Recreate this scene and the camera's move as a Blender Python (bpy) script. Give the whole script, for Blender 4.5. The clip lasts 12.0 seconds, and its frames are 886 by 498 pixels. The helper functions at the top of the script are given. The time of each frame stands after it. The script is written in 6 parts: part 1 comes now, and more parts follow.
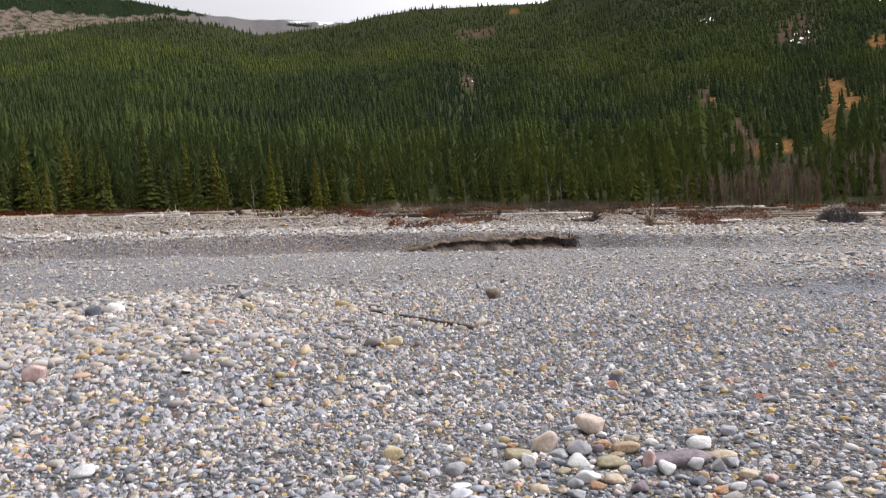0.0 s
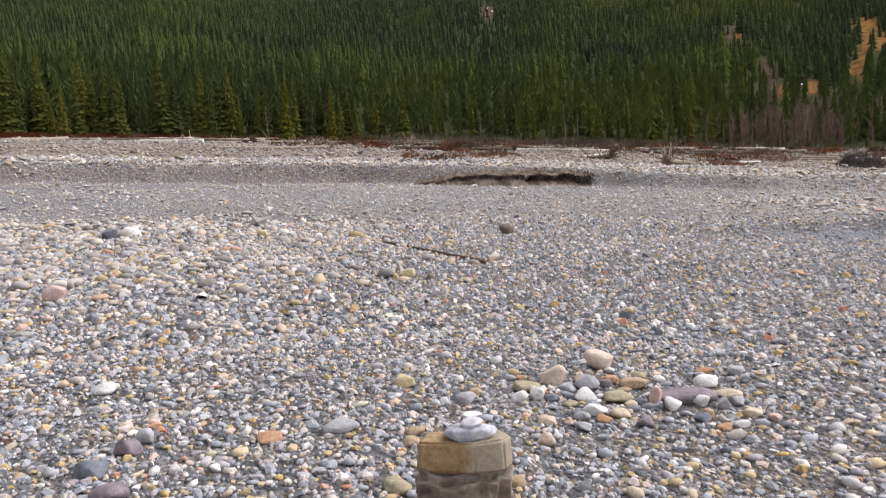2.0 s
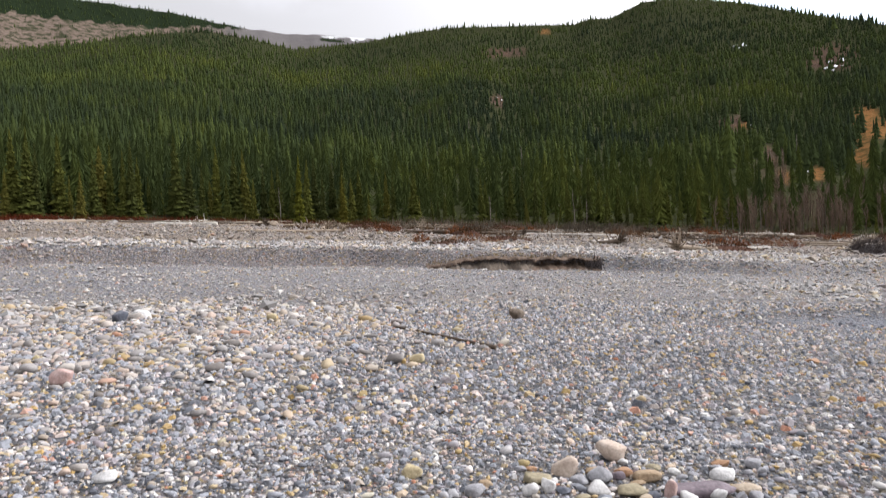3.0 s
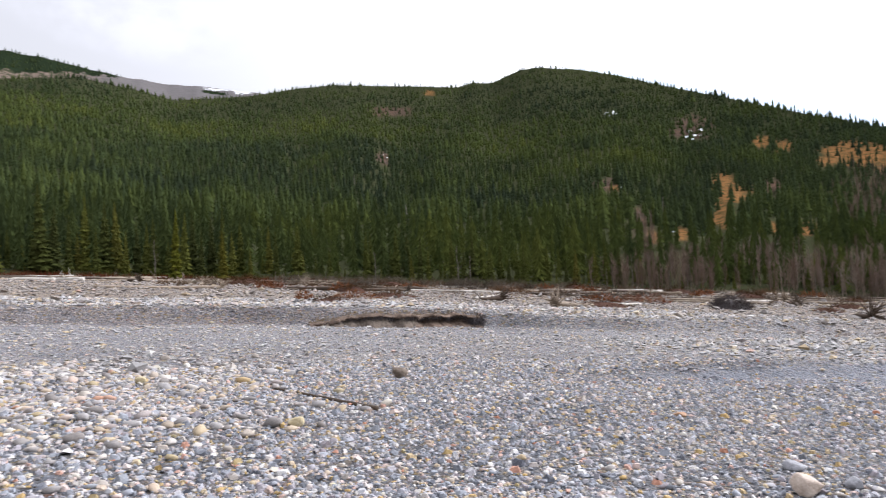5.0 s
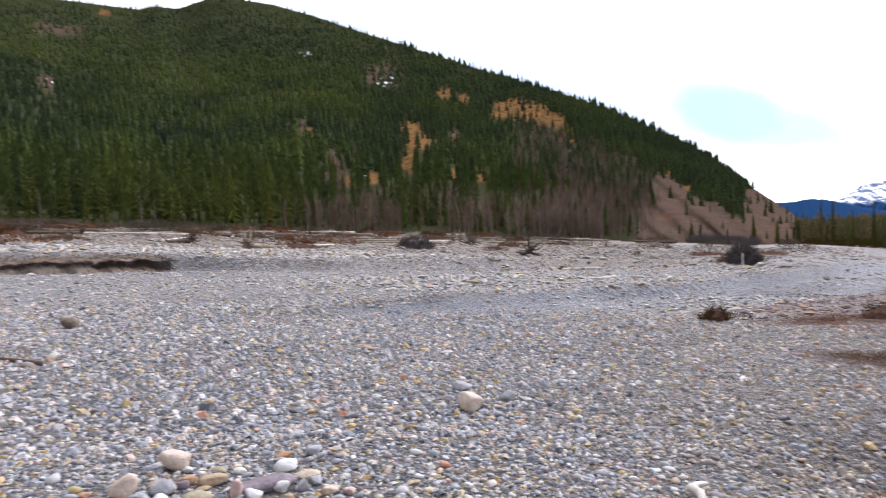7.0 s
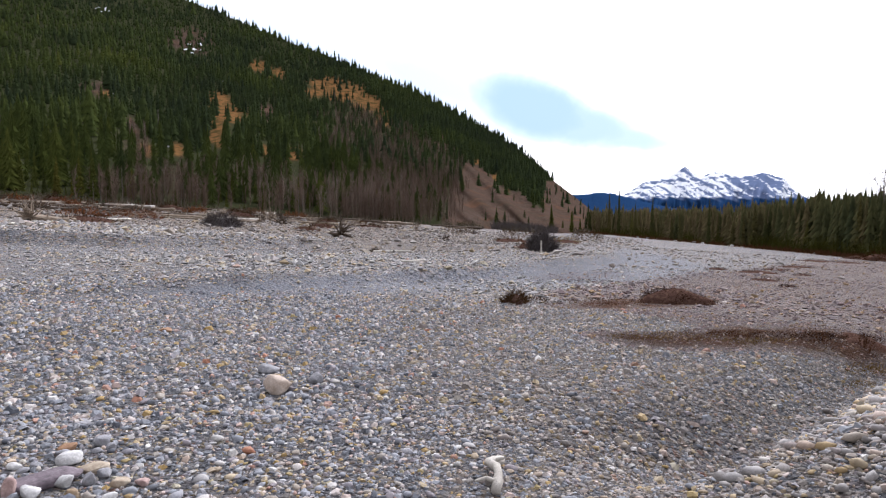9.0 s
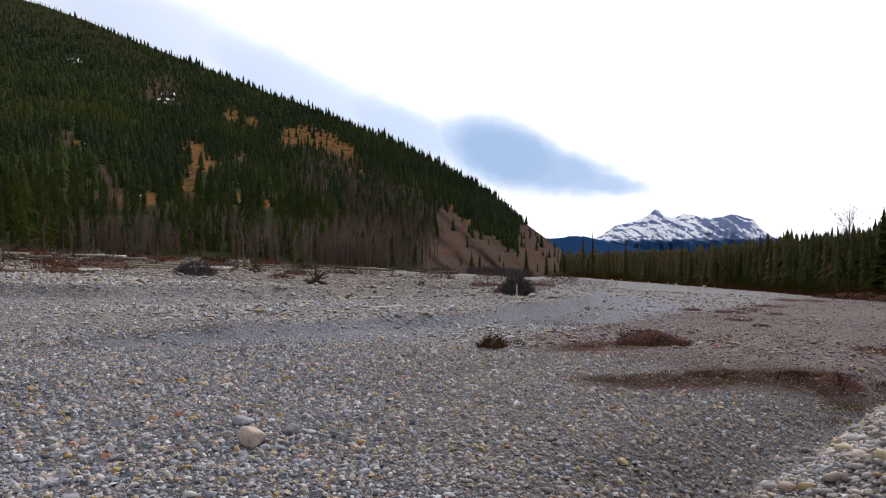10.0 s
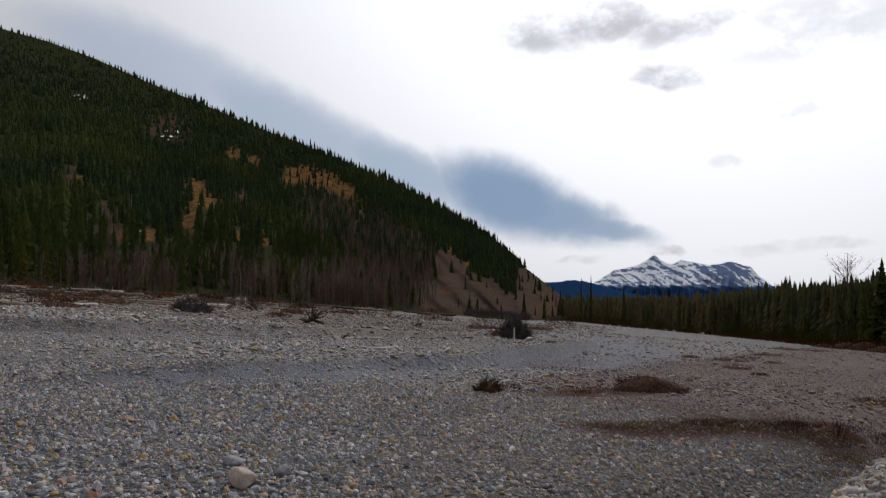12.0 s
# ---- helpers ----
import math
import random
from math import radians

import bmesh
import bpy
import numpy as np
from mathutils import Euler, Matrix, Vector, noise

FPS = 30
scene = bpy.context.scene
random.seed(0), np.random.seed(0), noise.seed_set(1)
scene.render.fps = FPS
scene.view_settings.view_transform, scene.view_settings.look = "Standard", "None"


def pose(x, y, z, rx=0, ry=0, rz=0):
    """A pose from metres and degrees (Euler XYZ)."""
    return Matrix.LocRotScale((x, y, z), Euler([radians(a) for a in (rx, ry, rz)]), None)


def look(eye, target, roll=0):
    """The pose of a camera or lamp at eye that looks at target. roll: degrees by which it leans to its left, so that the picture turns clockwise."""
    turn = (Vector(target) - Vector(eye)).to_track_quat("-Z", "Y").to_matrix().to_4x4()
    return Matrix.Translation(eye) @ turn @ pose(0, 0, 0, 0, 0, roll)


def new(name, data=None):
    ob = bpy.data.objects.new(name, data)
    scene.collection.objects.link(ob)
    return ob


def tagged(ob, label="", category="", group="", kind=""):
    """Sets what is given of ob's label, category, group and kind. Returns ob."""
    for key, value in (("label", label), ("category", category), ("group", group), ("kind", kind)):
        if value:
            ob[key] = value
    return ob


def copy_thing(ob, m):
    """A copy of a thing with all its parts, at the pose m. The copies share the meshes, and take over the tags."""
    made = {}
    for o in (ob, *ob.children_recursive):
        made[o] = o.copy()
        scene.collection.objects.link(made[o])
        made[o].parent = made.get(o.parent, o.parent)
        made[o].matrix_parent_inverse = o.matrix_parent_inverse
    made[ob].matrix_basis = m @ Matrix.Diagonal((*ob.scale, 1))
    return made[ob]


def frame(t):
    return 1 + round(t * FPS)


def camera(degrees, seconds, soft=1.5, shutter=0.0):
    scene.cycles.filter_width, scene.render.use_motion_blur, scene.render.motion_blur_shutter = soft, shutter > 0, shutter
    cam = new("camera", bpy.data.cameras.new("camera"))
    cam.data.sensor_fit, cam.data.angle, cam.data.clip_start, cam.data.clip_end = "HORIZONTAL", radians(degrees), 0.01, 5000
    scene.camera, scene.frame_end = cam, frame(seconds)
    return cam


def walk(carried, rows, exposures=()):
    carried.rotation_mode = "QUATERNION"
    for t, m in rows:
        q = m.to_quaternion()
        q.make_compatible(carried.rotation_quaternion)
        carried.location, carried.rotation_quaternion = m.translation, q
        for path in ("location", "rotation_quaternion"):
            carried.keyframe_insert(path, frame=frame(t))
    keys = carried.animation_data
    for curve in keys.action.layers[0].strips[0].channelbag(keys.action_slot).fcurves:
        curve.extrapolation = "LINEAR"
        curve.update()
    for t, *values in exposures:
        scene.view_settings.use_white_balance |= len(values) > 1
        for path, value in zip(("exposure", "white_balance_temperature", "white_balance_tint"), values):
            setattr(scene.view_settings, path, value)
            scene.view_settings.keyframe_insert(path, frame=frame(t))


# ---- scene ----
cam = camera(61.79, 12.0, soft=1.1, shutter=0.4)


def held(x, y, z, yaw, pitch, lean):
    return pose(x, y, z, 90 + pitch, 0, yaw) @ pose(0, 0, 0, 0, 0, lean)


PATH = [
    (0.0, -0.027, 0.007, 1.523, 0.00, -2.19, -4.58),
    (0.5, -0.035, 0.010, 1.513, 0.35, -5.18, -3.30),
    (1.0, -0.041, 0.012, 1.505, 1.35, -8.44, -3.21),
    (1.5, -0.046, 0.007, 1.515, 1.04, -9.10, -3.08),
    (2.0, -0.044, 0.000, 1.522, 1.31, -7.24, -3.01),
    (2.5, -0.043, 0.001, 1.534, 1.77, -4.54, -2.84),
    (3.0, -0.041, -0.004, 1.540, 1.76, -0.77, -2.69),
    (3.2, -0.040, -0.005, 1.543, 1.56, 0.69, -2.81),
    (4.8, -0.021, -0.001, 1.569, -5.61, 3.24, -2.65),
    (5.0, -0.014, -0.003, 1.573, -7.30, 3.14, -2.66),
    (5.5, -0.003, 0.005, 1.566, -12.30, 3.12, -3.70),
    (6.0, 0.014, 0.006, 1.554, -17.05, 0.79, -4.11),
    (6.5, 0.029, -0.006, 1.556, -22.51, -1.48, -3.73),
    (7.0, 0.025, -0.011, 1.555, -30.37, -2.45, -2.70),
    (7.5, 0.032, -0.019, 1.552, -35.50, -3.84, -2.28),
    (7.7, 0.041, -0.016, 1.553, -37.09, -4.87, -2.11),
    (9.3, 0.027, 0.003, 1.562, -46.16, -3.34, -0.16),
    (9.5, 0.028, 0.009, 1.560, -46.64, -2.20, -0.53),
    (10.0, 0.031, 0.005, 1.564, -46.78, -0.77, -0.99),
    (10.5, 0.031, 0.003, 1.567, -47.11, -0.19, -0.96),
    (11.0, 0.033, -0.000, 1.567, -47.59, -0.20, -0.61),
    (11.5, 0.030, -0.004, 1.569, -47.54, 0.44, -0.40),
    (12.0, 0.034, 0.006, 1.562, -46.93, 2.45, 0.16),
]
walk(cam, [(r[0], held(*r[1:])) for r in PATH],
     exposures=[(0.0, -0.42, 6320, 13), (1.5, -0.42, 6420, 14), (3.0, -0.42, 6320, 13), (5.0, -0.26, 6050, 14), (7.0, -0.3, 6000, 16), (7.5, -0.45, 6000, 16), (9.5, -0.85, 6080, 16), (10.0, -1.22, 6130, 15), (10.5, -1.5, 6200, 14), (11.5, -1.8, 6220, 13), (12.0, -1.97, 6220, 12)])

# ---------------------------------------------------------------- sky and sun
SUN_AZ, SUN_EL = -68.0, 38.0          # to the left of +y, above the horizon


def bearing(az, el):
    a, e = radians(az), radians(el)
    return Vector((-math.sin(a) * math.cos(e), math.cos(a) * math.cos(e), math.sin(e)))


class Nodes:
    """Short hand for node trees."""

    def __init__(self, tree):
        self.tree = tree
        tree.nodes.clear()

    def add(self, kind, _out=0, **ins):
        n = self.tree.nodes.new("ShaderNode" + kind)
        for key, value in ins.items():
            if key.startswith("p_"):
                if key == "p_operation":
                    n.operation = value
                elif key == "p_blend_type":
                    n.blend_type = value
                elif key == "p_data_type":
                    n.data_type = value
                elif key == "p_feature":
                    n.feature = value
                elif key == "p_noise_dimensions":
                    n.noise_dimensions = value
                elif key == "p_attribute_name":
                    n.attribute_name = value
        for key, value in ins.items():
            if key.startswith("p_"):
                continue
            sock = n.inputs[int(key[1:])] if key[0] == "i" and key[1:].isdigit() else n.inputs[key.replace("_", " ")]
            if isinstance(value, bpy.types.NodeSocket):
                self.tree.links.new(value, sock)
            else:
                sock.default_value = value
        return n.outputs[_out]

    def math(self, op, a, b=0.0, c=0.0):
        return self.add("Math", p_operation=op, i0=a, i1=b, i2=c)

    def vmath(self, op, a, b=(0, 0, 0), out=0):
        return self.add("VectorMath", _out=out, p_operation=op, i0=a, i1=b)

    def ramp(self, fac, stops, smooth=False):
        n = self.tree.nodes.new("ShaderNodeValToRGB")
        e = n.color_ramp.elements
        if smooth:
            n.color_ramp.interpolation = "EASE"
        while len(e) < len(stops):
            e.new(0.5)
        for el, (p, c) in zip(e, stops):
            el.position = p
            el.color = (*c, 1) if len(c) == 3 else c
        self.tree.links.new(fac, n.inputs[0])
        return n.outputs[0]

    def mix(self, fac, a, b, blend="MIX"):
        n = self.tree.nodes.new("ShaderNodeMix")
        n.data_type, n.blend_type = "RGBA", blend
        for i, v in ((0, fac), (6, a), (7, b)):
            if isinstance(v, bpy.types.NodeSocket):
                self.tree.links.new(v, n.inputs[i])
            elif i and len(v) == 3:
                n.inputs[i].default_value = (*v, 1)
            else:
                n.inputs[i].default_value = v
        return n.outputs[2]

    def noise(self, vec, scale, detail=3.0, rough=0.55, out=0):
        return self.add("TexNoise", _out=out, Vector=vec, Scale=scale, Detail=detail, Roughness=rough)

    def smooth(self, v, lo, hi):
        n = self.tree.nodes.new("ShaderNodeMapRange")
        n.interpolation_type = "SMOOTHSTEP"
        self.tree.links.new(v, n.inputs[0])
        n.inputs[1].default_value, n.inputs[2].default_value = lo, hi
        return n.outputs[0]


def make_sky():
    world = bpy.data.worlds.new("sky")
    scene.world = world
    world.use_nodes = True
    k = Nodes(world.node_tree)
    sky = world.node_tree.nodes.new("ShaderNodeTexSky")
    sky.sky_type, sky.sun_disc = "NISHITA", False
    sky.sun_elevation, sky.sun_rotation = radians(SUN_EL), radians(-SUN_AZ)
    sky.air_density, sky.dust_density = 1.0, 2.0
    way = k.add("TexCoord", _out=0)
    blue = k.mix(1.0, sky.outputs[0], (0.085, 0.085, 0.085), "MULTIPLY")
    # thin bright overcast, brighter towards the veiled sun
    dot = k.vmath("DOT_PRODUCT", way, tuple(bearing(SUN_AZ, SUN_EL)), out=1)
    veil = k.math("MULTIPLY_ADD", k.math("POWER", k.math("MAXIMUM", dot, 0.0), 3.0), SKY_GLOW, SKY_BASE)
    white = k.add("CombineColor", i0=veil, i1=k.math("MULTIPLY", veil, 0.995), i2=k.math("MULTIPLY", veil, 1.0))
    warp = k.noise(way, 6.0, 6.0, 0.6, out=1)
    bent = k.vmath("ADD", way, k.vmath("MULTIPLY", k.vmath("SUBTRACT", warp, (0.5, 0.5, 0.5)), (0.085, 0.085, 0.035)))

    wisp = k.noise(way, 34.0, 5.0, 0.6, out=1)
    bent = k.vmath("ADD", bent, k.vmath("MULTIPLY", k.vmath("SUBTRACT", wisp, (0.5, 0.5, 0.5)), (0.02, 0.02, 0.012)))
    ragged = k.vmath("ADD", way, k.vmath("MULTIPLY", k.vmath("SUBTRACT", wisp, (0.5, 0.5, 0.5)), (0.028, 0.028, 0.018)))

    def lens(bent, az, el, wide, high, tilt, soft_lo=0.0):
        """A lens-shaped cloud round a bearing: 1 in the middle, 0 outside."""
        c = bearing(az, el)
        right = Vector((0, 0, 1)).cross(c).normalized() * -1
        up = right.cross(c)
        t = radians(tilt)
        across, along = right * math.cos(t) + up * math.sin(t), up * math.cos(t) - right * math.sin(t)
        off = k.vmath("SUBTRACT", bent, tuple(c))
        a = k.math("DIVIDE", k.vmath("DOT_PRODUCT", off, tuple(across), out=1), radians(wide))
        b = k.math("DIVIDE", k.vmath("DOT_PRODUCT", off, tuple(along), out=1), radians(high))
        d = k.math("ADD", k.math("MULTIPLY", a, a), k.math("MULTIPLY", b, b))
        front = k.math("GREATER_THAN", k.vmath("DOT_PRODUCT", way, tuple(c), out=1), 0.5)
        return k.math("MULTIPLY", k.smooth(d, 1.5, 0.05 + soft_lo), front)

    def heap(specs, warped):
        total = None
        for spec in specs:
            one = k.math("MULTIPLY", lens(warped, *spec[:6]), spec[6])
            total = one if total is None else k.math("MAXIMUM", total, one)
        return total

    shade = k.mix(heap(CLOUDS, bent), white, CLOUD_BLUE)
    # broken grey cloud higher up and small scraps round the far peak
    torn = k.noise(k.vmath("MULTIPLY", way, (1.0, 1.0, 1.6)), 13.0, 5.0, 0.58)
    rags = k.math("MULTIPLY", heap(SCRAPS, ragged), k.smooth(torn, 0.3, 0.62))
    shade = k.mix(rags, shade, CLOUD_GREY)
    out = k.mix(0.9, blue, shade)
    bg = world.node_tree.nodes.new("ShaderNodeBackground")
    world.node_tree.links.new(out, bg.inputs[0])
    bg.inputs[1].default_value = SKY_POWER
    o = world.node_tree.nodes.new("ShaderNodeOutputWorld")
    world.node_tree.links.new(bg.outputs[0], o.inputs[0])


SKY_POWER, SKY_BASE, SKY_GLOW = 1.0, 1.05, 4.9
CLOUD_BLUE, CLOUD_GREY = (0.82, 1.24, 1.8), (1.75, 1.75, 1.85)
# bearing, height, half width, half height, tilt, edge, depth
CLOUDS = [(-51.6, 6.5, 6.8, 3.0, -16, 0.1, 0.95), (-54.6, 5.4, 7.2, 2.2, -14, 0.1, 0.9), (-57.8, 4.3, 5.4, 1.2, -9, 0.1, 0.85), (-44.0, 8.4, 8.0, 2.0, -24, 0.0, 0.7), (-36.0, 11.4, 11.0, 2.6, -24, 0.0, 0.62), (-26.0, 15.0, 9.0, 2.8, -18, 0.0, 0.5)]
SCRAPS = [(-54.8, 18.5, 3.6, 1.5, -6, 0.1, 0.75), (-59.8, 19.2, 5.0, 1.7, 4, 0.1, 0.8), (-65.0, 18.4, 4.6, 1.5, 8, 0.0, 0.75), (-74.0, 17.4, 7.5, 2.6, 3, 0.0, 0.45), (-64.1, 14.9, 3.1, 0.9, -5, 0.15, 0.8), (-63.4, 2.35, 1.7, 0.45, -6, 0.2, 0.85),
          (-57.3, 1.65, 1.8, 0.3, 2, 0.1, 0.5), (-69.8, 2.2, 2.6, 0.45, 3, 0.1, 0.4), (-74.0, 2.6, 3.0, 0.5, 0, 0.1, 0.4), (-67.8, 8.6, 1.2, 0.5, 5, 0.1, 0.35), (-72.0, 12.0, 2.0, 0.6, 5, 0.1, 0.35), (16.0, 20.5, 8.0, 3.0, -12, 0.0, 0.3)]
make_sky()
lamp = bpy.data.lights.new("sun", "SUN")
lamp.energy, lamp.angle, lamp.color = 2.6, radians(6), (1.0, 0.95, 0.88)
new("sun", lamp).matrix_world = look(bearing(SUN_AZ, SUN_EL) * 100, (0, 0, 0))


# ---------------------------------------------------------------- materials
def material(name):
    m = bpy.data.materials.new(name)
    m.use_nodes = True
    return m, Nodes(m.node_tree)


def finish(k, color, rough=0.8, bump=None, strength=0.3, distance=0.02, spec=0.3):
    b = k.tree.nodes.new("ShaderNodeBsdfPrincipled")
    for sock, v in (("Base Color", color), ("Roughness", rough), ("Specular IOR Level", spec)):
        if isinstance(v, bpy.types.NodeSocket):
            k.tree.links.new(v, b.inputs[sock])
        else:
            b.inputs[sock].default_value = (*v, 1) if sock == "Base Color" and len(v) == 3 else v
    if bump is not None:
        n = k.tree.nodes.new("ShaderNodeBump")
        n.inputs["Strength"].default_value, n.inputs["Distance"].default_value = strength, distance
        k.tree.links.new(bump, n.inputs["Height"])
        k.tree.links.new(n.outputs[0], b.inputs["Normal"])
    o = k.tree.nodes.new("ShaderNodeOutputMaterial")
    k.tree.links.new(b.outputs[0], o.inputs[0])


STONES = [(0.0, (0.0926, 0.0996, 0.121)), (0.12, (0.187, 0.197, 0.222)), (0.26, (0.28, 0.297, 0.329)), (0.4, (0.346, 0.356, 0.395)), (0.5, (0.292, 0.257, 0.274)), (0.6, (0.459, 0.459, 0.48)),
          (0.67, (0.344, 0.291, 0.232)), (0.74, (0.603, 0.592, 0.582)), (0.81, (0.496, 0.384, 0.335)), (0.86, (0.473, 0.389, 0.263)), (0.915, (0.438, 0.298, 0.116)), (0.935, (0.358, 0.302, 0.162)), (0.96, (0.763, 0.752, 0.742)), (1.0, (0.414, 0.176, 0.0993))]


def stone_mix(k, value):
    return k.ramp(value, STONES)


def make_pebble_material(single=False, pale=False, warm=False, brown=False, tan=False):
    m, k = material("brown_stone" if brown else "tan_stone" if tan else "single_stone" if single else "warm_stone" if warm else "pale_stone" if pale else "river_stone")
    geo = k.tree.nodes.new("ShaderNodeNewGeometry")
    where = geo.outputs["Position"]
    base = stone_mix(k, k.add("ObjectInfo", _out=5) if single else geo.outputs["Random Per Island"])
    if pale:
        base = k.mix(0.35, base, (0.5, 0.46, 0.4))
    if brown:
        base = k.mix(0.45, base, (0.24, 0.13, 0.1))
    if tan:
        base = k.mix(0.6, base, (0.25, 0.205, 0.16))
    if warm:
        base = k.mix(0.34, base, (0.36, 0.285, 0.2))
    fine = k.noise(where, 60.0, 5.0, 0.65)
    big = k.noise(where, 9.0, 2.0)
    col = k.mix(0.55, base, k.ramp(fine, [(0.25, (0.55, 0.55, 0.56)), (0.5, (0.95, 0.95, 0.94)), (0.78, (1.35, 1.33, 1.3))]), "MULTIPLY")
    col = k.mix(k.math("MULTIPLY", k.smooth(big, 0.5, 0.75), 0.2), col, (0.26, 0.24, 0.21))
    finish(k, col, 0.75, fine, 0.5, 0.006, 0.08 if brown else 0.3)
    return m


def make_rock_material(name, dark, mid, light, vein=0.0, spec=0.3, lichen=None):
    m, k = material(name)
    co = k.add("TexCoord", _out=3)
    n1, n2 = k.noise(co, 14.0, 5.0, 0.65), k.noise(co, 70.0, 4.0, 0.6)
    col = k.ramp(n1, [(0.28, dark), (0.5, mid), (0.74, light)])
    col = k.mix(0.5, col, k.ramp(n2, [(0.3, (0.6, 0.6, 0.6)), (0.7, (1.3, 1.3, 1.3))]), "MULTIPLY")
    if lichen:
        # grey-green lichen over one end of the stone
        along = k.add("SeparateXYZ", _out=0, Vector=co)
        grown = k.smooth(k.math("ADD", along, k.math("MULTIPLY", k.math("SUBTRACT", n1, 0.5), 0.16)), 0.0, 0.035)
        col = k.mix(k.math("MULTIPLY", grown, 0.75), col, k.mix(n2, lichen, (0.33, 0.31, 0.25)))
    if vein:
        strata = k.noise(k.vmath("MULTIPLY", co, (3.0, 3.0, 26.0)), 2.0, 4.0, 0.6)
        col = k.mix(k.math("MULTIPLY", k.smooth(strata, 0.5, 0.68), vein), col, (0.33, 0.3, 0.27))
        n1 = k.math("ADD", n1, k.math("MULTIPLY", strata, 0.8))
    finish(k, col, 0.78, k.math("ADD", n1, k.math("MULTIPLY", n2, 0.4)), 0.55, 0.012, spec)
    return m


def make_gravel_material():
    """The bed of small gravel under and between the stones."""
    m, k = material("gravel")
    geo = k.tree.nodes.new("ShaderNodeNewGeometry")
    p = k.vmath("MULTIPLY", geo.outputs["Position"], (1.0, 1.0, 1.4))
    wob = k.vmath("ADD", p, k.vmath("MULTIPLY", k.noise(p, 25.0, 2.0, out=1), (0.03, 0.03, 0.03)))
    v1 = k.tree.nodes.new("ShaderNodeTexVoronoi")
    v2 = k.tree.nodes.new("ShaderNodeTexVoronoi")
    v3 = k.tree.nodes.new("ShaderNodeTexVoronoi")
    for v, s in ((v1, 34.0), (v2, 13.0), (v3, 4.2)):
        k.tree.links.new(wob, v.inputs["Vector"])
        v.inputs["Scale"].default_value = s
    r1, r2, r3 = (k.add("SeparateColor", Color=v.outputs["Color"]) for v in (v1, v2, v3))
    coarse = k.add("Attribute", _out=2, p_attribute_name="coarse")
    c1, c2, c3 = stone_mix(k, r1), stone_mix(k, r2), stone_mix(k, r3)
    pick = k.smooth(k.math("ADD", k.noise(p, 5.0, 3.0), k.math("MULTIPLY", coarse, 0.25)), 0.46, 0.54)
    col = k.mix(pick, c1, c2)
    pick3 = k.math("MULTIPLY", k.smooth(k.noise(p, 1.1, 3.0), 0.5, 0.62), coarse)
    col = k.mix(pick3, col, c3)
    fine_grey = k.mix(k.math("MULTIPLY", k.math("SUBTRACT", 1.0, coarse), 0.15), col, (0.2, 0.205, 0.225))
    warm = k.mix(k.math("MULTIPLY", k.add("Attribute", _out=2, p_attribute_name="pale"), 0.6), fine_grey, (0.33, 0.25, 0.17))
    soil = k.mix(k.math("MULTIPLY", k.add("Attribute", _out=2, p_attribute_name="soil"), k.math("MULTIPLY_ADD", k.smooth(k.noise(p, 2.5, 5.0, 0.65), 0.3, 0.62), 0.5, 0.5)), warm, (0.19, 0.112, 0.08))
    # shade in the gaps between near stones is painted in by darkening the bed
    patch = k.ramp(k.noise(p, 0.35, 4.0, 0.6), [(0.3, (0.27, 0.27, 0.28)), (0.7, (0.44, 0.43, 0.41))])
    # farther out, among scattered stones, that painted shade is lifted
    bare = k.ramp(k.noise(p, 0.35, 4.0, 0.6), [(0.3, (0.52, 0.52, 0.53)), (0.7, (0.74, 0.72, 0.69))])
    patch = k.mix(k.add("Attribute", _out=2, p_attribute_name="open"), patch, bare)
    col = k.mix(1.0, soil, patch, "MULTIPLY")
    silt = k.mix(k.noise(p, 26.0, 5.0, 0.75), (0.085, 0.095, 0.12), (0.27, 0.285, 0.33))
    col = k.mix(k.math("MULTIPLY", k.add("Attribute", _out=2, p_attribute_name="lane"), 0.62), col, silt)
    h = k.math("SUBTRACT", 1.0, k.math("MINIMUM", v1.outputs["Distance"], 0.9))
    h2 = k.math("MULTIPLY", k.math("SUBTRACT", 1.0, k.math("MINIMUM", v2.outputs["Distance"], 0.9)), 2.0)
    h3 = k.math("MULTIPLY", k.math("MULTIPLY", k.math("SUBTRACT", 1.0, k.math("MINIMUM", v3.outputs["Distance"], 0.9)), 5.0), coarse)
    finish(k, col, 0.85, k.math("ADD", k.math("ADD", h, h2), h3), 0.9, 0.035, k.math("MULTIPLY_ADD", k.add("Attribute", _out=2, p_attribute_name="soil"), -0.3, 0.3))
    return m


